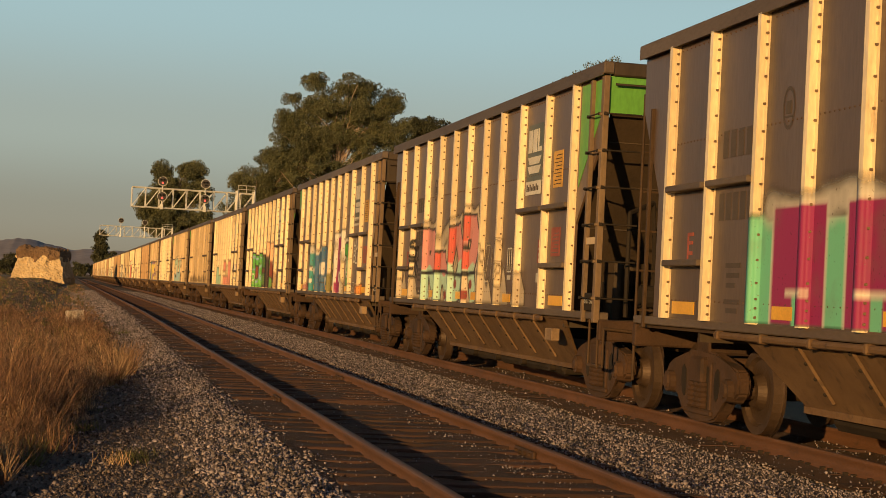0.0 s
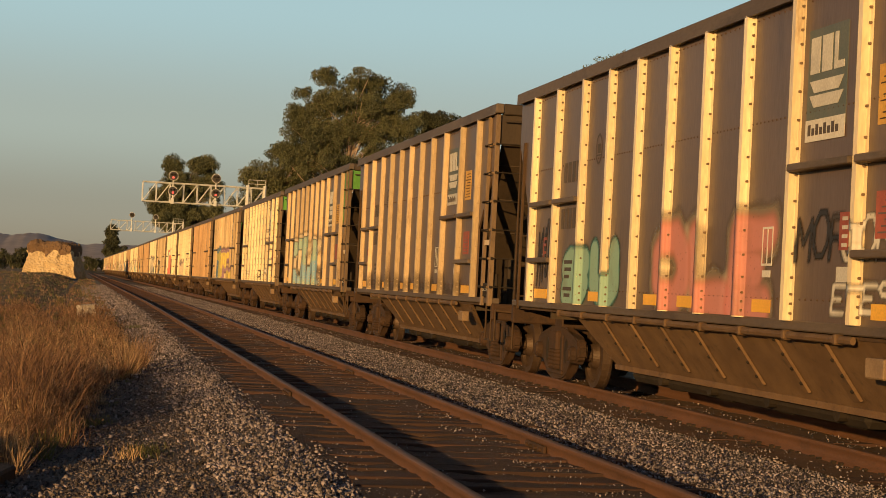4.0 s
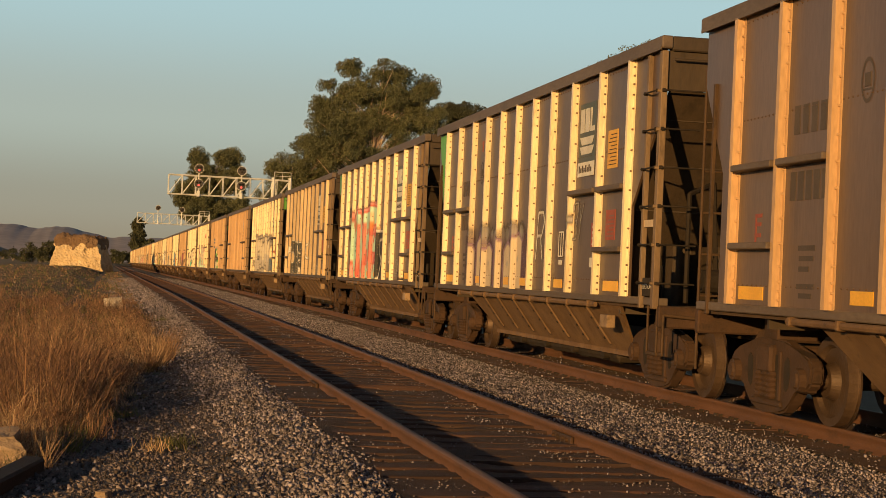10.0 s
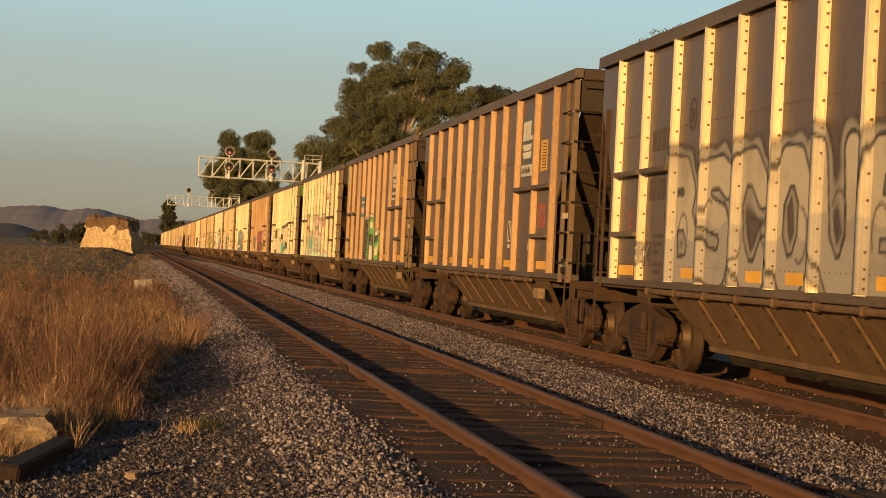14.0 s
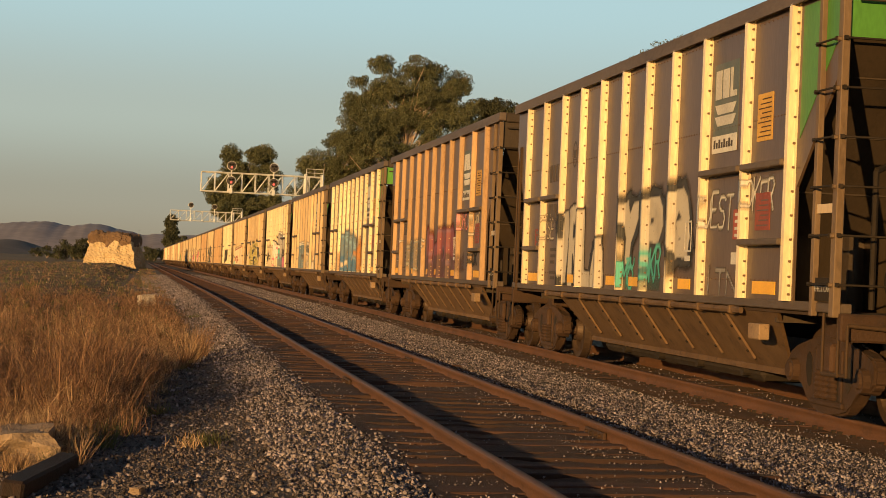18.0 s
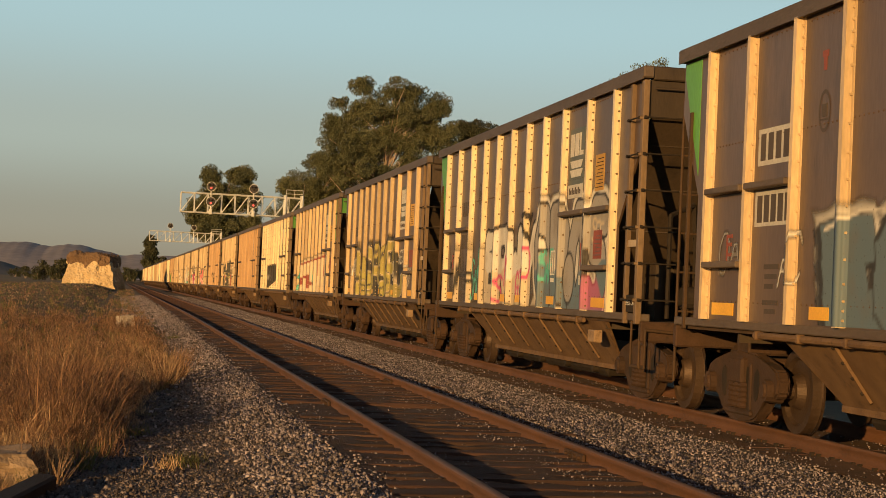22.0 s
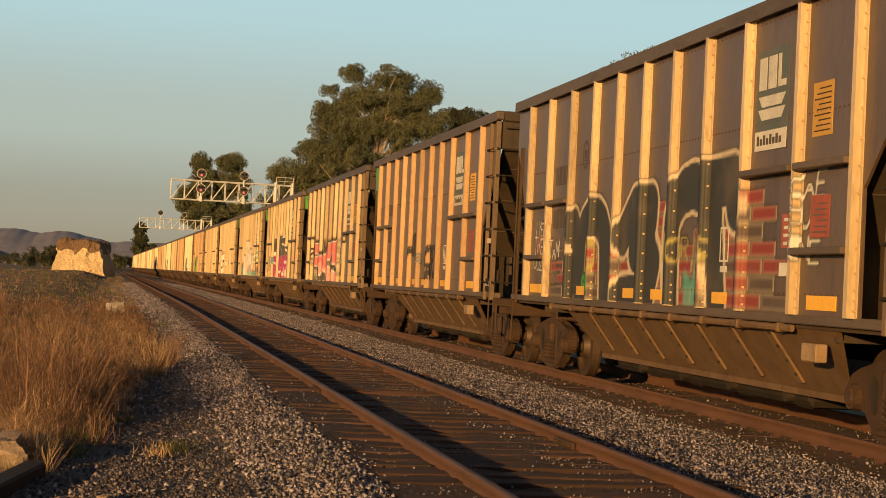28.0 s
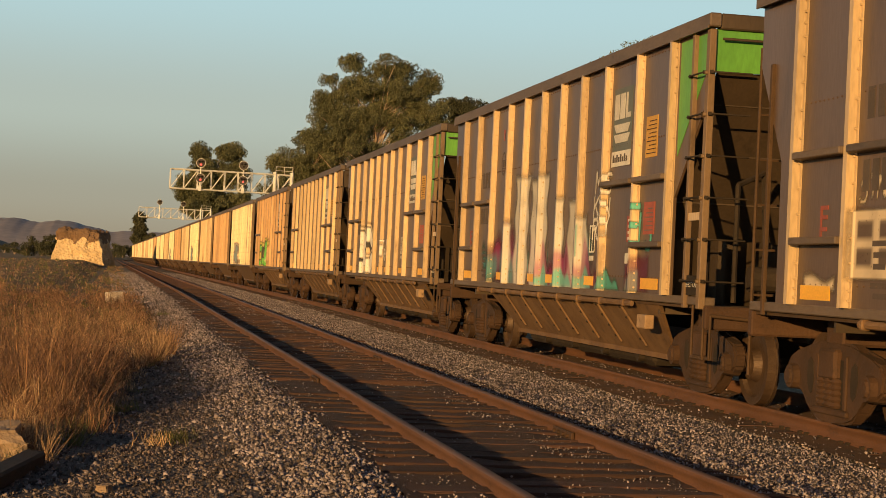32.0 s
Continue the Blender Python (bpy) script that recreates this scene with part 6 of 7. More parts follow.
def gantry(name, left, right, low, high, heads, label):
    """A cantilever truss over both tracks on a twin-legged mast beside the main line."""
    g = empty(name, label, "signal gantry", "signal gantries")
    L, R = Vector((left[0], left[1], 0)), Vector((right[0], right[1], 0))
    span = R - L
    side = Vector((-span.y, span.x, 0)).normalized() * 0.45
    n = 9
    for s, nm in ((-1, "front_truss"), (1, "back_truss")):
        bm = bmesh.new()
        o = side * s * -1
        for z in (low, high):
            lattice(bm, L + o + Vector((0, 0, z)), R + o + Vector((0, 0, z)), 0.055)
        for i in range(n + 1):
            p = L + span * (i / n) + o
            lattice(bm, p + Vector((0, 0, low)), p + Vector((0, 0, high)), 0.035)
            if i < n:
                q = L + span * ((i + 1) / n) + o
                a, b = (low, high) if i % 2 == 0 else (low, high)
                lattice(bm, p + Vector((0, 0, a)), q + Vector((0, 0, b)), 0.028)
        part(nm, bm, M_GANTRY, g)
    bm = bmesh.new()
    for i in range(n + 1):
        p = L + span * (i / n)
        for z in (low, high):
            lattice(bm, p - side + Vector((0, 0, z)), p + side + Vector((0, 0, z)), 0.035)
    part("cross_bracing", bm, M_GANTRY, g, kind="stuff")
    for i, f in enumerate((0.86, 1.0)):
        bm = bmesh.new()
        p = L + span * f
        for s in (-1, 1):
            lattice(bm, p + side * s + Vector((0, 0, -0.35)), p + side * s + Vector((0, 0, high + 0.25)), 0.10)
        for k in range(12):
            z = 0.2 + k * (high - 0.4) / 12
            lattice(bm, p - side + Vector((0, 0, z)), p + side + Vector((0, 0, z + 0.6)), 0.035)
        part("mast_leg", bm, M_GANTRY, g)
    bm = bmesh.new()
    for i in range(3):
        p = L + span * (0.86 + 0.07 * i)
        lattice(bm, p - side * 1.3 + Vector((0, 0, high)), p - side * 1.3 + Vector((0, 0, high + 0.7)), 0.025)
    a, b = L + span * 0.86 - side * 1.3, L + span - side * 1.3
    for z in (high + 0.35, high + 0.7):
        lattice(bm, a + Vector((0, 0, z)), b + Vector((0, 0, z)), 0.025)
    part("handrail", bm, M_GANTRY, g)
    for f, zs, lit in heads:
        p = L + span * f - side * 1.35
        bm = bmesh.new()
        rod(bm, p + Vector((0, 0, low - 0.1)), p + Vector((0, 0, zs[0])), 0.055, seg=8)
        m = part("signal_mast", bm, M_GANTRY, g)
        for z, on in zip(zs, lit):
            c = p + Vector((0, -0.12, z))
            bm = bmesh.new()
            rod(bm, c + Vector((0, 0.02, 0)), c + Vector((0, -0.03, 0)), 0.42, seg=28)
            h = part("target_disc", bm, M_SIGBLACK, m, "dark round signal backplate")
            bm = bmesh.new()
            rr = [bm.verts.new(c + Vector((r * math.cos(a), y, r * math.sin(a)))) for r, y in ((0.42, -0.035), (0.39, -0.035)) for a in np.linspace(0, 2 * math.pi, 29)[:-1]]
            for i in range(28):
                bm.faces.new((rr[i], rr[(i + 1) % 28], rr[28 + (i + 1) % 28], rr[28 + i]))
            part("disc_rim", bm, M_GANTRY, m, "pale rim of the signal disc")
            for k, (dx, dz) in enumerate(((-0.14, 0.10), (0.14, 0.10), (0.0, -0.14))):
                bm = bmesh.new()
                q = c + Vector((dx, 0, dz))
                rod(bm, q + Vector((0, -0.03, 0)), q + Vector((0, -0.07, 0)), 0.09, seg=14)
                part("signal_lamp", bm, on if (k == 2 and on) else M_DARK, m, "lit red signal lamp" if (k == 2 and on) else "unlit signal lamp")
                bm = bmesh.new()
                vs = []
                for y in (-0.05, -0.30):
                    for a in np.linspace(0, math.pi, 7):
                        vs.append(bm.verts.new(q + Vector((0.11 * math.cos(a), y, 0.11 * math.sin(a)))))
                for i in range(6):
                    bm.faces.new((vs[i], vs[i + 1], vs[i + 8], vs[i + 7]))
                part("lamp_hood", bm, M_SIGBLACK, m)
        bm = bmesh.new()
        box(bm, p.x - 0.14, p.x + 0.14, p.y - 0.12, p.y + 0.12, low - 0.15, low + 0.35, bevel=0.02)
        part("junction_box", bm, M_GANTRY, m)
    return g


def glow(name, colour, power):
    m = bpy.data.materials.new(name)
    m.use_nodes = True
    b = m.node_tree.nodes["Principled BSDF"]
    b.inputs["Base Color"].default_value = (*[c * 0.5 for c in colour], 1)
    b.inputs["Emission Color"].default_value, b.inputs["Emission Strength"].default_value = (*colour, 1), power
    return m


M_LIT = glow("lit_red_lens", (1.0, 0.10, 0.07), 1.6)
gantry("signal_gantry", (4.12, 155.0), (15.0, 155.4), 7.60, 9.33, ((0.24, (9.95, 8.60), (M_LIT, M_LIT)), (0.59, (9.95, 8.60), (None, M_LIT))), "silver lattice signal gantry with round signal heads above the tracks")
gantry("signal_gantry", (2.65, 272.0), (13.8, 272.5), 7.56, 9.08, ((0.28, (9.98,), (None,)), (0.61, (9.85,), (None,))), "distant silver lattice signal gantry beyond the first")


# ---- haystack, stones ----
def haystack():
    h = empty("haystack", "tall pale straw stack with a weathered brown top in the field", "haystack")
    bm = bmesh.new()
    bmesh.ops.create_cube(bm, size=1.0)
    bmesh.ops.subdivide_edges(bm, edges=bm.edges[:], cuts=56, use_grid_fill=True)
    for v in bm.verts:
        x, y, z = v.co
        taper = 1.06 - 0.24 * (z + 0.5)
        p = Vector((x * 6.5 * taper, y * 9.0 * taper, (z + 0.5) * 4.65))
        n = noise.noise(p * 0.55) * 0.55 + noise.noise(p * 1.7 + Vector((7, 1, 3))) * 0.22 + noise.noise(p * 4.5) * 0.14
        out = Vector((x, y, 0)).normalized() if abs(z) < 0.49 else Vector((0, 0, 1))
        p += out * n
        p.z += 0.35 * noise.noise(Vector((x * 3, y * 2, 1.0))) * (z + 0.5) - 0.25 * abs(x) * (z + 0.5)
        v.co = p
    me = mesh_of("straw_stack", bm, M_HAY, M_HAYTOP)
    for f in me.polygons:
        c = f.center
        f.material_index = 1 if c.z > 3.35 + 1.0 * noise.noise(Vector((c.x * 0.8, c.y * 0.5, 2.0))) + 0.25 * noise.noise(Vector((c.x * 3, c.y * 2, 5.0))) else 0
    hung("straw_body", me, h)
    r2 = np.random.default_rng(5)
    n = 2600
    a = r2.uniform(-0.5, 0.5, (n, 2)) * (5.6, 7.6)
    V, F = [], []
    for i, (x, y) in enumerate(a):
        z = 4.55 + 0.2 * r2.normal()
        d = r2.normal(size=3) * (0.25, 0.25, 0.12)
        p = np.array((x, y, z))
        s = np.cross(d, (0, 0, 1)) / (np.linalg.norm(d) + 1e-6) * 0.05
        V += [p - s, p + s, p + d + s * 0.3]
        F.append((3 * i, 3 * i + 1, 3 * i + 2))
    hung("loose_straw", sheet_mesh("loose_straw", V, F, M_HAYTOP), h, kind="stuff")
    h.matrix_world = pose(-4.75, 236.0, -0.30, 0, -1.5, -9)


haystack()


def stone(name, size, loc, turn, seed, label, cuts=3, m=None):
    bm = bmesh.new()
    bmesh.ops.create_cube(bm, size=1.0)
    bmesh.ops.subdivide_edges(bm, edges=bm.edges[:], cuts=cuts + 9, use_grid_fill=True)
    for v in bm.verts:
        p = v.co.copy()
        p *= 1 - 0.16 * max(0, p.length - 0.5)
        q = p * 2.2 + Vector((seed, 0, 0))
        p += p.normalized() * (0.16 * noise.noise(q) + 0.045 * noise.noise(q * 3.1) + 0.012 * noise.noise(q * 7.3))
        v.co = Vector((p.x * size[0], p.y * size[1], (p.z + 0.5) * size[2]))
    ob = new(name, mesh_of(name, bm, m or M_ROCK))
    ob.matrix_world = pose(*loc, 0, -6, turn)
    return tagged(ob, label, "stone")


stone("concrete_block", (0.44, 0.4, 0.34), (-0.06, 51.2, -0.05), 20, 1.0, "pale broken concrete block lying in dry grass", m=M_CONCRETE)
stone("boulder", (0.60, 0.70, 0.28), (-0.96, 13.1, -0.24), 12, 4.6, "pale cracked boulder at the edge of the gravel")
stone("stone", (0.09, 0.08, 0.07), (-0.02, 11.2, -0.19), 60, 9.0, "small brown stone lying on the gravel")
bm = bmesh.new()
box(bm, -0.075, 0.075, -0.82, 0.82, 0.0, 0.12, bevel=0.018)
tim = new("timber_offcut", mesh_of("timber_offcut", bm, M_CHARRED))
tim.matrix_world = pose(-0.665, 11.8, -0.19, 0, 6, -9.6)
tagged(tim, "charred dark timber offcut beside the boulder", "timber")

# ---- hills on the horizon ----
xs, ys = np.concatenate([np.linspace(-1500, -400, 40), np.linspace(-390, 200, 119), np.linspace(220, 1500, 40)]), np.linspace(3000, 4300, 27)


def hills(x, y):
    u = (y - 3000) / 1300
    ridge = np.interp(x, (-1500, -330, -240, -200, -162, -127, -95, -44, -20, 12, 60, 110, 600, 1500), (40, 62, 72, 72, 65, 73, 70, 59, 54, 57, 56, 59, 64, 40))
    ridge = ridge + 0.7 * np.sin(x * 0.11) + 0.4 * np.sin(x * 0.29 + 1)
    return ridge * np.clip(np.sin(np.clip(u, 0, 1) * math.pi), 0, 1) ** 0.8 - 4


tagged(new("hills", grid_sheet("hills", xs, ys, hills, M_HILL)), "hills along the horizon, tinted blue-grey for haze", "hills", kind="structure")
near_x, near_y = np.linspace(-900, 60, 121), np.linspace(1500, 2000, 13)
tagged(new("low_hills", grid_sheet("low_hills", near_x, near_y, lambda x, y: (8 + 10 * np.exp(-((x + 145) / 32) ** 2) + 1.5 * np.sin(x * 0.09)) * np.sin(np.clip((y - 1500) / 500, 0, 1) * math.pi) * np.clip((30 - x) / 60, 0, 1) - 3, M_FOOT)), "low dark foothills behind the field", "hills", kind="structure")


# ---- trees ----
def leaf_cloud(blobs, per_m2, size, r):
    """Small drooping leaf sprays through many clumps: points and turns by chance."""
    V = []
    for c, rad in blobs:
        n = int(per_m2 * 4 * math.pi * (rad[0] * rad[2] + rad[0] * rad[1] + rad[1] * rad[2]) / 3)
        d = r.normal(size=(n, 3))
        d /= np.linalg.norm(d, axis=1)[:, None]
        k = r.uniform(0.25, 1.0, (n, 1)) ** 0.5
        p = np.array(c) + d * k * np.array(rad)
        a = r.normal(size=(n, 3)) * (0.7, 0.7, 0.6) + (0, 0, -1.1)
        a /= np.linalg.norm(a, axis=1)[:, None]
        b = np.cross(a, r.normal(size=(n, 3)))
        b /= np.linalg.norm(b, axis=1)[:, None] + 1e-9
        s = size * r.uniform(0.6, 1.5, (n, 1))
        V.append(np.stack([p, p + a * s * 0.5 + b * s * 0.26, p + a * s, p + a * s * 0.5 - b * s * 0.26], 1))
    V = np.concatenate(V)
    return V.reshape(-1, 3), np.arange(len(V) * 4).reshape(-1, 4)


def tree(name, base, crown, label, seed, clump=1.5, density=8.0, size=0.42, trunk=0.45, per=9, limbs=True, leaf=None):
    r = np.random.default_rng(seed)
    t = empty(name, label, "tree")
    t.location = base
    blobs = []
    for (cx, cz, rx, rz) in crown:
        ry = rx
        for _ in range(max(3, int(per * rx * rz / 8))):
            d = r.normal(size=3)
            d /= np.linalg.norm(d)
            k = min(1.0, r.uniform(0.05, 1.0) ** 0.55) * 0.92
            c = np.array((cx - base[0], 0, cz - base[2])) + d * k * np.array((rx, ry, rz))
            s = clump * r.uniform(0.55, 1.15)
            blobs.append((c, (s, s, s * 0.72)))
    V, F = leaf_cloud(blobs, density, size, r)
    hung("crown", sheet_mesh("crown", V, F, leaf or M_LEAF), t, kind="stuff")
    if limbs:
        bm = bmesh.new()
        top = max(c[1] for c in crown) - base[2]
        mx = sum(c[0] for c in crown) / len(crown) - base[0]
        nodes = [Vector((mx * s * 0.7 + 0.25 * math.sin(3 * s), 0.3 * math.sin(4 * s), top * s * 0.75)) for s in np.linspace(0, 1, 7)]
        for i in range(6):
            rod(bm, nodes[i], nodes[i + 1], trunk * (1 - i / 7.5), trunk * (1 - (i + 1) / 7.5), 8, False)
        part("trunk", bm, M_BARK, t)
        bm = bmesh.new()
        for c, rad in blobs:
            c = Vector(c)
            if r.uniform() < 0.85:
                continue
            i = min(range(7), key=lambda j: (nodes[j] - c).length + max(0, nodes[j].z + 2.5 - c.z) * 3 + r.uniform(0, 4))
            a = nodes[i].lerp(nodes[max(i - 1, 0)], r.uniform())
            m = a.lerp(c, 0.5) + Vector((r.normal() * 0.3, r.normal() * 0.3, -0.2 + 0.1 * (c - a).length))
            rod(bm, a, m, 0.07, 0.045, 5, False)
            rod(bm, m, c, 0.045, 0.02, 5, False)
        part("branchwork", bm, M_BARK, t)
    return t


tree("eucalyptus_tree", (28.9, 200.0, -0.3), ((25.9, 25.3, 1.84, 1.25), (23.3, 23.3, 1.03, 0.87), (30.8, 24.9, 3.26, 1.79), (34.9, 23.6, 1.9, 2.1), (27.0, 22.4, 3.47, 2.06), (31.2, 21.8, 3.96, 2.2), (22.5, 20.5, 1.37, 1.48), (24.0, 18.3, 3.22, 2.28), (28.8, 19.6, 2.4, 1.6), (27.6, 18.4, 3.0, 2.0), (31.8, 18.6, 2.8, 1.9), (24.6, 20.6, 2.0, 1.6), (33.0, 21.6, 2.4, 1.8), (34.2, 19.6, 2.2, 2.07), (36.6, 20.2, 1.17, 1.84), (25.9, 15.6, 4.4, 2.4), (31.5, 16.7, 1.86, 1.03), (29.4, 14.9, 1.6, 1.2), (22.2, 16.0, 2.06, 1.82), (34.5, 15.5, 2.6, 2.0)), "tall spreading eucalyptus with pale limbs behind the train", 11, 0.80, 26.0, 0.19, 0.6, 120)
tree("eucalyptus_tree", (20.0, 208.0, -0.3), ((19.7, 13.9, 2.73, 1.5), (23.0, 15.4, 2.62, 1.66), (20.8, 16.7, 0.83, 0.83), (18.5, 13.3, 1.65, 1.42), (19.1, 10.4, 3.30, 2.20), (23.9, 11.4, 3.30, 2.64), (21.8, 13.2, 3.0, 2.0), (25.0, 14.4, 2.2, 2.0)), "lower bushy eucalyptus beside the tall one", 12, 0.80, 26.0, 0.19, 0.4, 100)
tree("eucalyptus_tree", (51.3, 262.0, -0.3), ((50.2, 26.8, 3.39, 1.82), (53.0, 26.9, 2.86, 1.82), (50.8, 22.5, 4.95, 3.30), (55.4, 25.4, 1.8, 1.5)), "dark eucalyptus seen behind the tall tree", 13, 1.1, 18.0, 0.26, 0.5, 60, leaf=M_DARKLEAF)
tree("eucalyptus_tree", (15.6, 306.0, -0.3), ((13.0, 19.9, 1.9, 1.98), (18.4, 20.5, 2.6, 1.9), (15.3, 16.6, 4.40, 2.86), (11.0, 14.0, 2.09, 2.64), (19.7, 16.6, 2.4, 2.86), (14.5, 11.7, 5.06, 3.30), (20.2, 11.7, 2.9, 2.64)), "dense eucalyptus standing behind the signal gantry", 14, 1.15, 18.0, 0.27, 0.5, 85)
tree("eucalyptus_tree", (50.1, 172.0, -0.3), ((48.4, 23.3, 1.7, 1.3), (51.2, 24.4, 2.09, 1.76), (53.4, 25.5, 1.65, 1.54), (50.7, 19.8, 4.40, 2.86)), "eucalyptus whose top shows over the wagons", 15, 0.8, 26.0, 0.17, 0.5, 50)
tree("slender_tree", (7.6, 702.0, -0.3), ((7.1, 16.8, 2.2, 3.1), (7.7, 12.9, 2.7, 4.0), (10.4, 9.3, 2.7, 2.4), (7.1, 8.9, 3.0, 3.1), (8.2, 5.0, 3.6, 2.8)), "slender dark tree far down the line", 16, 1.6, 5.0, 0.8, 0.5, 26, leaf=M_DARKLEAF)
for k, (x, y, h, w) in enumerate(((-16.6, 345.0, 4.6, 1.3), (-14.9, 347.0, 4.7, 1.1), (-13.6, 345.0, 4.8, 1.2), (-14.8, 341.0, 3.2, 1.3), (-18.1, 344.0, 2.9, 1.2), (-12.5, 346.0, 4.6, 1.2), (-36.0, 560.0, 3.2, 2.6), (-24.6, 420.0, 3.2, 1.3))):
    z = float(land(x, y))
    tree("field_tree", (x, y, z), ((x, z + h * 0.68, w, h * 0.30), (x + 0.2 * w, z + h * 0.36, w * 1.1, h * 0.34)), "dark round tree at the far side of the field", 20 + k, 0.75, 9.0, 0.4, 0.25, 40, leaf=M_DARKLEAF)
for k, (x, y, h, w) in enumerate(((0.9, 560.0, 5.4, 2.6), (3.6, 575.0, 5.2, 2.2), (-1.2, 570.0, 5.6, 1.8), (-3.4, 590.0, 3.6, 2.6), (-9.0, 600.0, 3.0, 3.0), (6.8, 600.0, 4.6, 2.4))):
    z = float(land(x, y))
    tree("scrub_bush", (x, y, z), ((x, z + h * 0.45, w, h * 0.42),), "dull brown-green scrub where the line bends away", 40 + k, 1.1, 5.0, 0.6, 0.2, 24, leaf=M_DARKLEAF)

# ---- dry weeds and grass ----
EDGE = lambda y: np.interp(y, (8, 11.5, 13.4, 16.1, 20, 26, 60, 300), (-1.3, -0.75, -0.45, 0.0, 0.28, 0.66, 0.84, 0.3))


def ribbons(base, tip, width, r, bow=0.15):
    """Tapered bent blades: two quads each, folded into one strip of six points."""
    n = len(base)
    d = tip - base
    side = np.stack([d[:, 1] + r.normal(size=n) * 0.3, -d[:, 0] + r.normal(size=n) * 0.3, np.zeros(n)], 1)
    side = np.where(np.linalg.norm(side, axis=1)[:, None] < 1e-4, np.array([[1.0, 0, 0]]), side)
    side /= np.linalg.norm(side, axis=1)[:, None]
    side *= width[:, None]
    mid = base + d * 0.55 + r.normal(size=(n, 3)) * bow * np.linalg.norm(d, axis=1)[:, None] * 0.4
    V = np.stack([base - side, base + side, mid + side * 0.7, mid - side * 0.7, tip + side * 0.15, tip - side * 0.15], 1).reshape(-1, 3)
    i = np.arange(n)[:, None] * 6
    F = np.concatenate([i + np.array([[0, 1, 2, 3]]), i + np.array([[3, 2, 4, 5]])])
    return V, F


def weed_field(count, y0, y1, x0, tall, stems, twigs, seed, inset=0.0, power=1.0, lean=0.22, wide=0.0022, leaves=False):
    r = np.random.default_rng(seed)
    y = y0 + (y1 - y0) * r.uniform(0, 1, count) ** power
    e = EDGE(y) - inset
    x = e - (e - x0 * (y / 24 + 0.3)) * r.uniform(0, 1, count) ** 1.25
    z = np.where(x > -1.4, bed(x, y), land(x, y)) - 0.03
    patchy = 0.66 + 0.42 * np.sin(x * 2.3 + y * 0.9) * np.sin(y * 0.75 - x * 1.1 + 1.0) + 0.3 * np.sin(x * 6.1 + y * 2.1) * np.sin(y * 3.3 - x * 2.7)
    h = tall * (0.35 + 0.75 * r.uniform(0, 1, count) ** 1.5) * np.clip(patchy, 0.3, 1.15) * np.clip(0.5 + (e - x) * 0.8, 0.3, 1) * np.interp(y, (12, 24, 34, 55, 120), (1.05, 1.05, 0.95, 0.75, 0.7))
    B, T, W = [], [], []
    for s in range(stems):
        base = np.stack([x + r.normal(size=count) * 0.05, y + r.normal(size=count) * 0.05, z], 1)
        hh = h * r.uniform(0.45, 1.0, count)
        tip = base + np.stack([r.normal(size=count) * lean * hh, r.normal(size=count) * lean * hh, hh], 1)
        B.append(base), T.append(tip), W.append(np.full(count, wide) + 0.00005 * y)
        for t in range(twigs):
            k = r.uniform(0.3, 0.95, (count, 1))
            b2 = base + (tip - base) * k
            t2 = b2 + np.stack([r.normal(size=count) * 0.15, r.normal(size=count) * 0.15, r.uniform(-0.02, 0.17, count)], 1) * (0.45 + h[:, None] * 0.6)
            B.append(b2), T.append(t2), W.append(np.full(count, 0.0018) + 0.00005 * y)
            if leaves and t % 2 == 0:
                t3 = t2 + r.normal(size=(count, 3)) * (0.022, 0.022, 0.03)
                B.append(t2 * 0.97 + b2 * 0.03), T.append(t3), W.append(np.full(count, 0.0036) * r.uniform(0.5, 1.5, count) + 0.00008 * y)
    return ribbons(np.concatenate(B), np.concatenate(T), np.concatenate(W), r)


for nm, args, m, lab in (
    ("dry_weeds", (1150, 12.6, 62, -2.6, 1.05, 4, 9, 61, 0.12, 1.0, 0.40, 0.0030, True), M_WEED, "tall dry brown weeds beside the gravel"),
    ("straw_grass", (1500, 12.4, 42, -2.6, 0.55, 7, 2, 62, 0.0, 1.0, 0.42), M_STRAW, "dry straw-coloured grass among the weeds"),
    ("green_weeds", (700, 12.6, 60, -2.4, 0.34, 7, 3, 63, -0.05), M_GREENWEED, "low dull green weeds at the gravel's edge"),
    ("weed_stalks", (240, 12.8, 40, -2.4, 1.05, 2, 5, 68, 0.2, 1.0, 0.4, 0.0045), M_STRAW, "pale dead stalks standing in the weeds"),
    # dense patch, largely out of view, added to throw shade on the gravel
    ("dry_weeds", (1200, 15.5, 23.5, -4.2, 1.05, 6, 6, 70, 0.25, 1.0, 0.42, 0.005, True), M_WEED, "tall dry brown weeds on the verge, thickened to shade the gravel"),
    ("straw_grass", (1000, 12.4, 16.5, -2.2, 0.62, 14, 0, 67, 0.30, 1.0, 0.3, 0.0028), M_STRAW, "pale straw grass round the boulder"),
    ("field_grass", (7000, 30, 240, -3.4, 0.42, 5, 0, 64, 0.0, 1.7, 0.4, 0.008), M_WEED, "brown dry grass of the field"),
    ("field_grass", (7000, 30, 240, -3.4, 0.40, 5, 0, 65, 0.1, 1.5, 0.4, 0.009), M_GREENWEED, "dull green growth in the dry field"),
    ("field_grass", (900, 32, 240, -3.4, 0.42, 6, 0, 66, 0.1, 1.7, 0.4, 0.008), M_STRAW, "pale dry grass of the field"),
):
    V, F = weed_field(*args)
    tagged(new(nm, sheet_mesh(nm, V, F, m)), lab, "grass", kind="stuff")
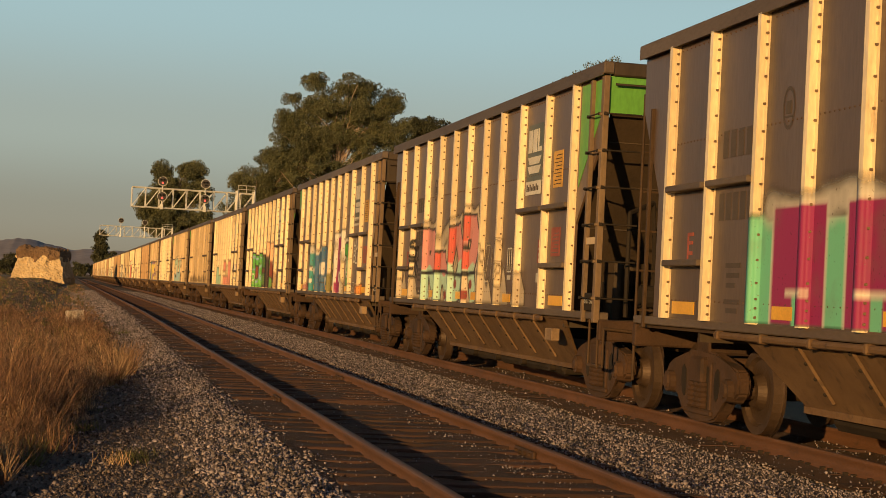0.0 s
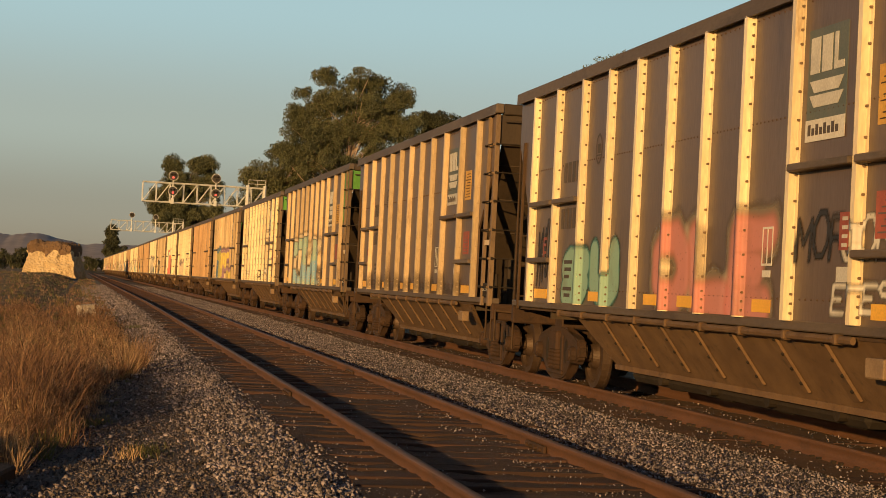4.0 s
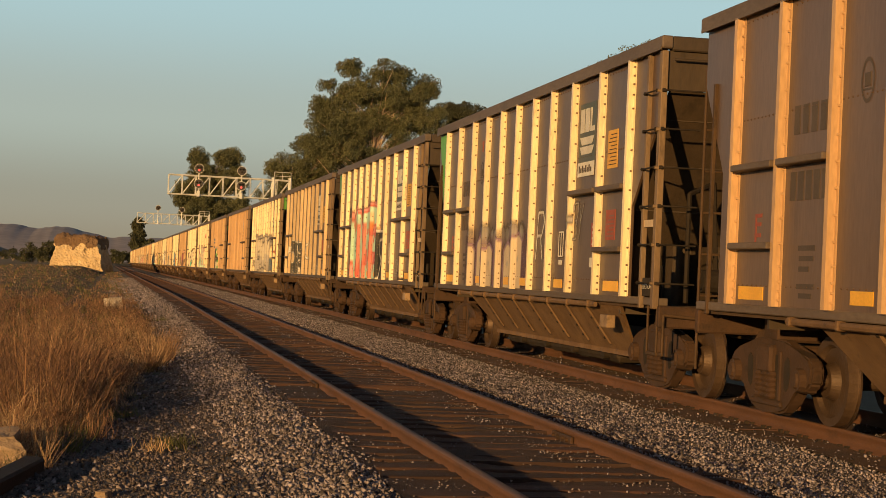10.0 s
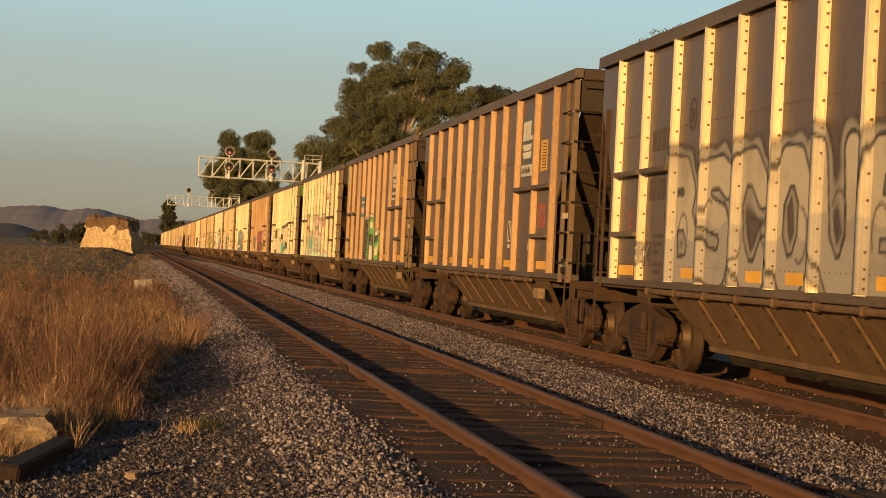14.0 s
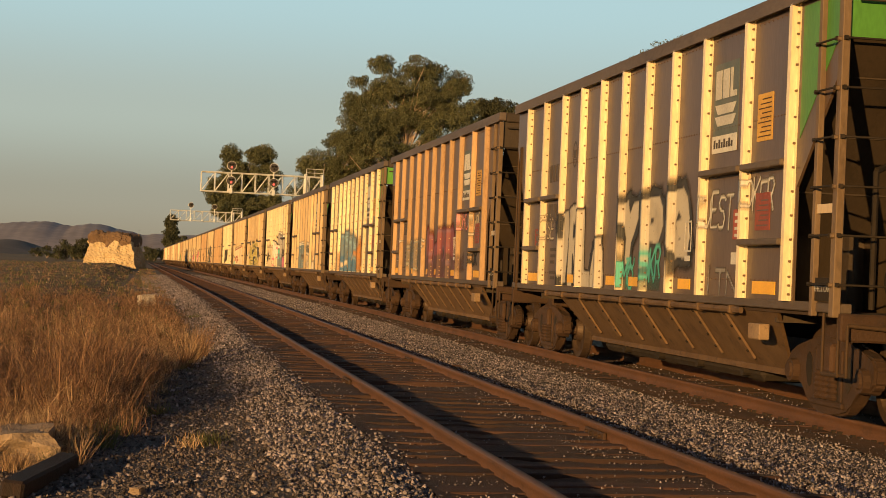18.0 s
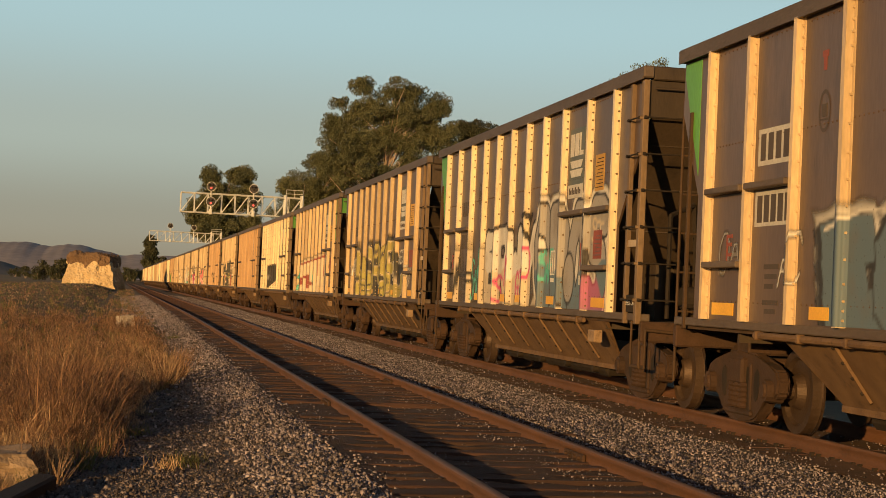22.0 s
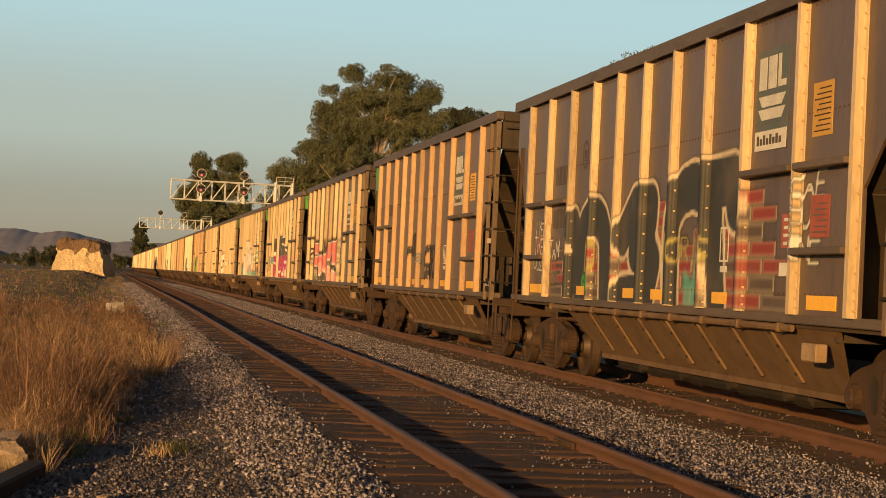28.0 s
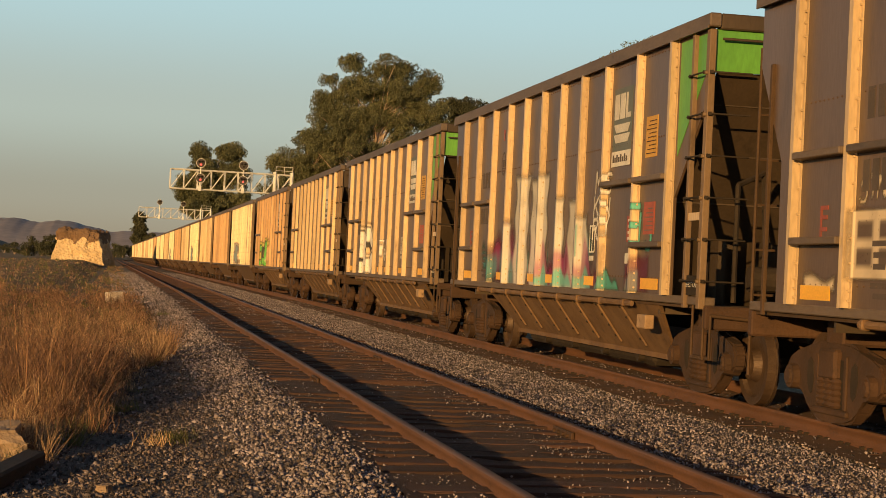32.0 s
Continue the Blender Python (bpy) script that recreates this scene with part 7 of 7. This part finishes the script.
# a few sprigs in the gravel
r = np.random.default_rng(71)
for cx, cy, n, h, m in ((-0.47, 12.95, 46, 0.34, M_STRAW), (-0.30, 13.9, 60, 0.30, M_GREENWEED), (-0.12, 14.9, 70, 0.34, M_WEED), (0.62, 25.0, 190, 0.62, M_STRAW), (0.78, 26.3, 160, 0.66, M_WEED), (0.50, 23.8, 120, 0.48, M_WEED)):
    x, y = cx + r.normal(size=n) * 0.06, cy + r.normal(size=n) * 0.10
    b = np.stack([x, y, bed(x, y) - 0.02], 1)
    lean = r.normal(size=(n, 2)) * 0.32 + (0.16, 0.0)
    hh = h * r.uniform(0.45, 1.0, n)
    V, F = ribbons(b, b + np.stack([lean[:, 0] * hh, lean[:, 1] * hh, hh], 1), np.full(n, 0.0035), r)
    tagged(new("grass_tuft", sheet_mesh("grass_tuft", V, F, m)), "dry grass tuft at the edge of the gravel", "grass", kind="stuff")
for cx, cy, n, m in ((0.52, 14.1, 130, M_GREENWEED), (0.38, 13.9, 60, M_STRAW), (0.82, 27.6, 120, M_GREENWEED), (0.1, 17.0, 90, M_GREENWEED), (1.1, 43.0, 150, M_GREENWEED)):
    x, y = cx + r.normal(size=n) * 0.09, cy + r.normal(size=n) * 0.16
    b = np.stack([x, y, bed(x, y) - 0.01], 1)
    V, F = ribbons(b, b + np.stack([r.normal(size=n) * 0.05, r.normal(size=n) * 0.05, r.uniform(0.05, 0.14, n)], 1), np.full(n, 0.004), r)
    tagged(new("weed_sprig", sheet_mesh("weed_sprig", V, F, m)), "small weed sprig growing in the gravel", "weed", kind="stuff")


# ---- sleepers ----
def sleeper_mesh(seed):
    r = np.random.default_rng(seed)
    bm = bmesh.new()
    box(bm, -1.3, 1.3, -0.115, 0.115, -0.17, 0.0, bevel=0.012)
    for v in bm.verts:
        v.co += Vector((r.normal() * 0.012, r.normal() * 0.006, r.normal() * 0.005))
    return mesh_of("sleeper", bm, M_TIE)


r = np.random.default_rng(81)
TIES = [sleeper_mesh(k) for k in range(5)]
bm = bmesh.new()
box(bm, -0.17, 0.17, -0.09, 0.09, -0.012, 0.006)
for s in (-1, 1):
    box(bm, s * 0.095 - 0.012, s * 0.095 + 0.012, -0.05, -0.026, 0.0, 0.035)
    box(bm, s * 0.095 - 0.012, s * 0.095 + 0.012, 0.026, 0.05, 0.0, 0.035)
PLATE = mesh_of("tie_plate", bm, M_RAIL)
for mid, owner, near_to, top in ((SIDING, "siding_track", 84.0, -0.014), (MAIN, "main_track", 60.0, -0.168)):
    t = tagged(new(owner), "timber sleepers of the " + owner.replace("_", " "), "sleepers", kind="structure")
    y, k, rest = 9.0, 0, []
    while y < 300:
        x = mid + float(bend(y)) + r.normal() * 0.02
        if y < near_to:
            o = hung("sleeper", TIES[k % 5], t, loc=(x, y, top - 0.004 + r.normal() * 0.008))
            o.rotation_euler = (r.normal() * 0.006, r.normal() * 0.004, r.normal() * 0.015)
        else:
            rest.append((x, y))
        y += 0.51 + r.normal() * 0.015
        k += 1
    V, F = [], []
    for j, (x, yy) in enumerate(rest):
        V += [(x - 1.3, yy - 0.115, top), (x + 1.3, yy - 0.115, top), (x + 1.3, yy + 0.115, top), (x - 1.3, yy + 0.115, top), (x - 1.3, yy - 0.115, top - 0.1), (x + 1.3, yy - 0.115, top - 0.1)]
        F += [(6 * j, 6 * j + 1, 6 * j + 2, 6 * j + 3), (6 * j + 4, 6 * j + 5, 6 * j + 1, 6 * j)]
    hung("far_sleepers", sheet_mesh("far_sleepers", V, F, M_TIE), t, kind="stuff")

# spring clips that hold the main line's near rail
bm = bmesh.new()
y = 11.0
while y < 75:
    for dy in (-0.17, 0.17):
        box(bm, MAIN - HALF_GAUGE - 0.105, MAIN - HALF_GAUGE - 0.062, y + dy - 0.022, y + dy + 0.022, -0.185, -0.142)
    y += 0.51
tagged(new("rail_anchor", mesh_of("rail_anchor", bm, M_DARK)), "small dark anchors along the foot of the rail", "rail anchor", kind="stuff")

# joint bars on the siding
for x, y in ((SIDING + HALF_GAUGE, 14.4), (SIDING + HALF_GAUGE, 25.3), (SIDING - HALF_GAUGE, 20.2)):
    bm = bmesh.new()
    for s in (-1, 1):
        box(bm, s * 0.032 - 0.014, s * 0.032 + 0.014, -0.32, 0.32, -0.125, -0.055, bevel=0.006)
        for k in (-0.22, -0.08, 0.08, 0.22):
            rod(bm, (s * 0.04, k, -0.09), (s * 0.07, k, -0.09), 0.018, seg=6)
    j = new("joint_bar", mesh_of("joint_bar", bm, M_TRUCK))
    j.location = (x, y, SIDING_UP)
    tagged(j, "rusty bolted rail joint bar on the siding", "joint bar", "joint bars")


# ---- crushed stone ----
OCTA = np.array([(1, 0, 0), (-1, 0, 0), (0, 1, 0), (0, -1, 0), (0, 0, 1), (0, 0, -1)], float)
OCTA_F = np.array([(0, 2, 4), (2, 1, 4), (1, 3, 4), (3, 0, 4), (2, 0, 5), (1, 2, 5), (3, 1, 5), (0, 3, 5)])


def stones(x, y, z, size, r):
    n = len(x)
    c = OCTA[None] * r.uniform(0.7, 1.25, (n, 6, 1)) + 0.42 * r.uniform(-1, 1, (n, 6, 3))
    c *= r.uniform(0.6, 1.1, (n, 1, 3))
    a = r.uniform(0, 2 * math.pi, (3, n))
    for k, (i, j) in enumerate(((0, 1), (1, 2), (0, 2))):
        ca, sa = np.cos(a[k])[:, None], np.sin(a[k])[:, None]
        u, v = c[..., i].copy(), c[..., j].copy()
        c[..., i], c[..., j] = ca * u - sa * v, sa * u + ca * v
    V = c * size[:, None, None] * 0.56 + np.stack([x, y, z], 1)[:, None]
    return V.reshape(-1, 3), (np.arange(n)[:, None, None] * 6 + OCTA_F[None]).reshape(-1, 3)


def gravel(label, n, xr, yr, seed, size=(0.013, 0.038), keep=None, power=1.5, lift=0.25, over=0.0, m=None):
    r = np.random.default_rng(seed)
    y = yr[0] + (yr[1] - yr[0]) * r.uniform(0, 1, n) ** power
    x = r.uniform(*xr, n)
    if keep is not None:
        k = keep(x, y, r)
        x, y = x[k], y[k]
    x = x + bend(y)
    s = (size[0] + (size[1] - size[0]) * r.uniform(0, 1, len(x)) ** 1.7) * (1 + 0.008 * np.clip(y - 20, 0, 60))
    V, F = stones(x, y, bed(x, y) + over + s * lift * r.uniform(-0.6, 1.2, len(x)), s, r)
    tagged(new("gravel", sheet_mesh("gravel", V, F, m or M_STONE)), label, "gravel", kind="stuff")


# left of the path the stones carry weed shade and dirt in their colour
gravel("grey crushed stone of the path, darkened for dirt and weed shade", 74000, (-1.1, 1.5), (9.5, 60), 91, (0.012, 0.036), keep=lambda x, y, r: (x > EDGE(y) - 0.7 - r.exponential(0.3, len(x))) & (x < 1.05 + 0.25 * r.normal(size=len(x))), m=M_STONE_DIRT_SHADE)
gravel("grey crushed stone farther along the path", 15000, (-0.2, 1.9), (55, 150), 97, (0.03, 0.06), power=1.3)
gravel("pale crushed stone farther along between the tracks", 15000, (4.3, 6.6), (80, 170), 98, (0.03, 0.06), power=1.3)
gravel("larger pale stones strewn on the path", 3000, (-0.9, 1.84), (9.5, 60), 96, (0.035, 0.06), keep=lambda x, y, r: x > EDGE(y) - 0.3, lift=0.2)
gravel("loose crushed stone piled along the sleeper ends", 34000, (0.95, 1.93), (9.5, 65), 92, (0.015, 0.042), lift=0.5)
gravel("pale crushed stone between the two tracks", 62000, (4.25, 6.62), (11, 85), 93, lift=0.4)
gravel("scattered stones between the rails of the siding", 26000, (1.9, 4.4), (10, 60), 94, (0.007, 0.024), keep=lambda x, y, r: (np.abs(np.abs(x - SIDING) - HALF_GAUGE) > 0.07) & (r.uniform(0, 1, len(x)) < np.where(x > SIDING + 0.25, 0.75, np.where(x > SIDING - 0.6, 0.10, 0.26))), lift=0.4, over=0.025)
gravel("pale crushed stone banked against the siding rail", 11000, (3.97, 4.6), (10.5, 85), 99, (0.013, 0.038), lift=0.4, over=0.03)
gravel("stones along the main line", 3500, (6.5, 8.6), (13, 70), 95, (0.015, 0.035), keep=lambda x, y, r: np.abs(np.abs(x - MAIN) - HALF_GAUGE) > 0.09, lift=0.4, over=0.03)


# ---- motion: the train rolls towards the camera at nearly 15 metres a second ----
RUN = (0.0, 58.28, 117.018, 176.045, 234.882, 293.731, 352.896, 412.246, 471.74)   # metres run, every 4 s


def rear_post(t):
    """Place along the track of the first wagon's rear post."""
    i = min(int(t / 4), 7)
    slope = [(RUN[min(k + 1, 8)] - RUN[max(k - 1, 0)]) / (min(k + 1, 8) - max(k - 1, 0)) for k in (i, i + 1)]
    u = t / 4 - i
    return 18.06 - (RUN[i] * (1 + 2 * u) * (1 - u) ** 2 + slope[0] * u * (1 - u) ** 2 + RUN[i + 1] * u * u * (3 - 2 * u) - slope[1] * u * u * (1 - u))


def car_pose(i, t):
    mid = rear_post(t) + PITCH * i - 6.21
    a, b = float(bend(mid - 6.2)), float(bend(mid + 6.2))
    return pose(MAIN + (a + b) / 2, mid, 0, 0, 0, -math.degrees(math.atan2(b - a, 12.4)))


def motions():
    # one turn of a wheel is 2.87 m of rail
    spun = {}
    for w, s in wheelsets:
        if s not in spun:
            rows = [(n / FPS, pose(0, s * 0.9, 0.457, math.degrees((rear_post(n / FPS) - rear_post(0)) / -0.457), 0, 0)) for n in range(FPS * 32 + 1)]
            walk(w, rows)
            spun[s] = w
    for ob in list(scene.objects):
        if ob.name.startswith("wheelset") and ob.animation_data is None:
            lead = spun[-1 if ob.location.y < 0 else 1]
            ob.rotation_mode = "QUATERNION"
            ob.animation_data_create()
            ob.animation_data.action = lead.animation_data.action
            ob.animation_data.action_slot = lead.animation_data.action_slot
    for i, car in enumerate(cars):
        walk(car, [(float(t), car_pose(i, t)) for t in range(33)])


motions()
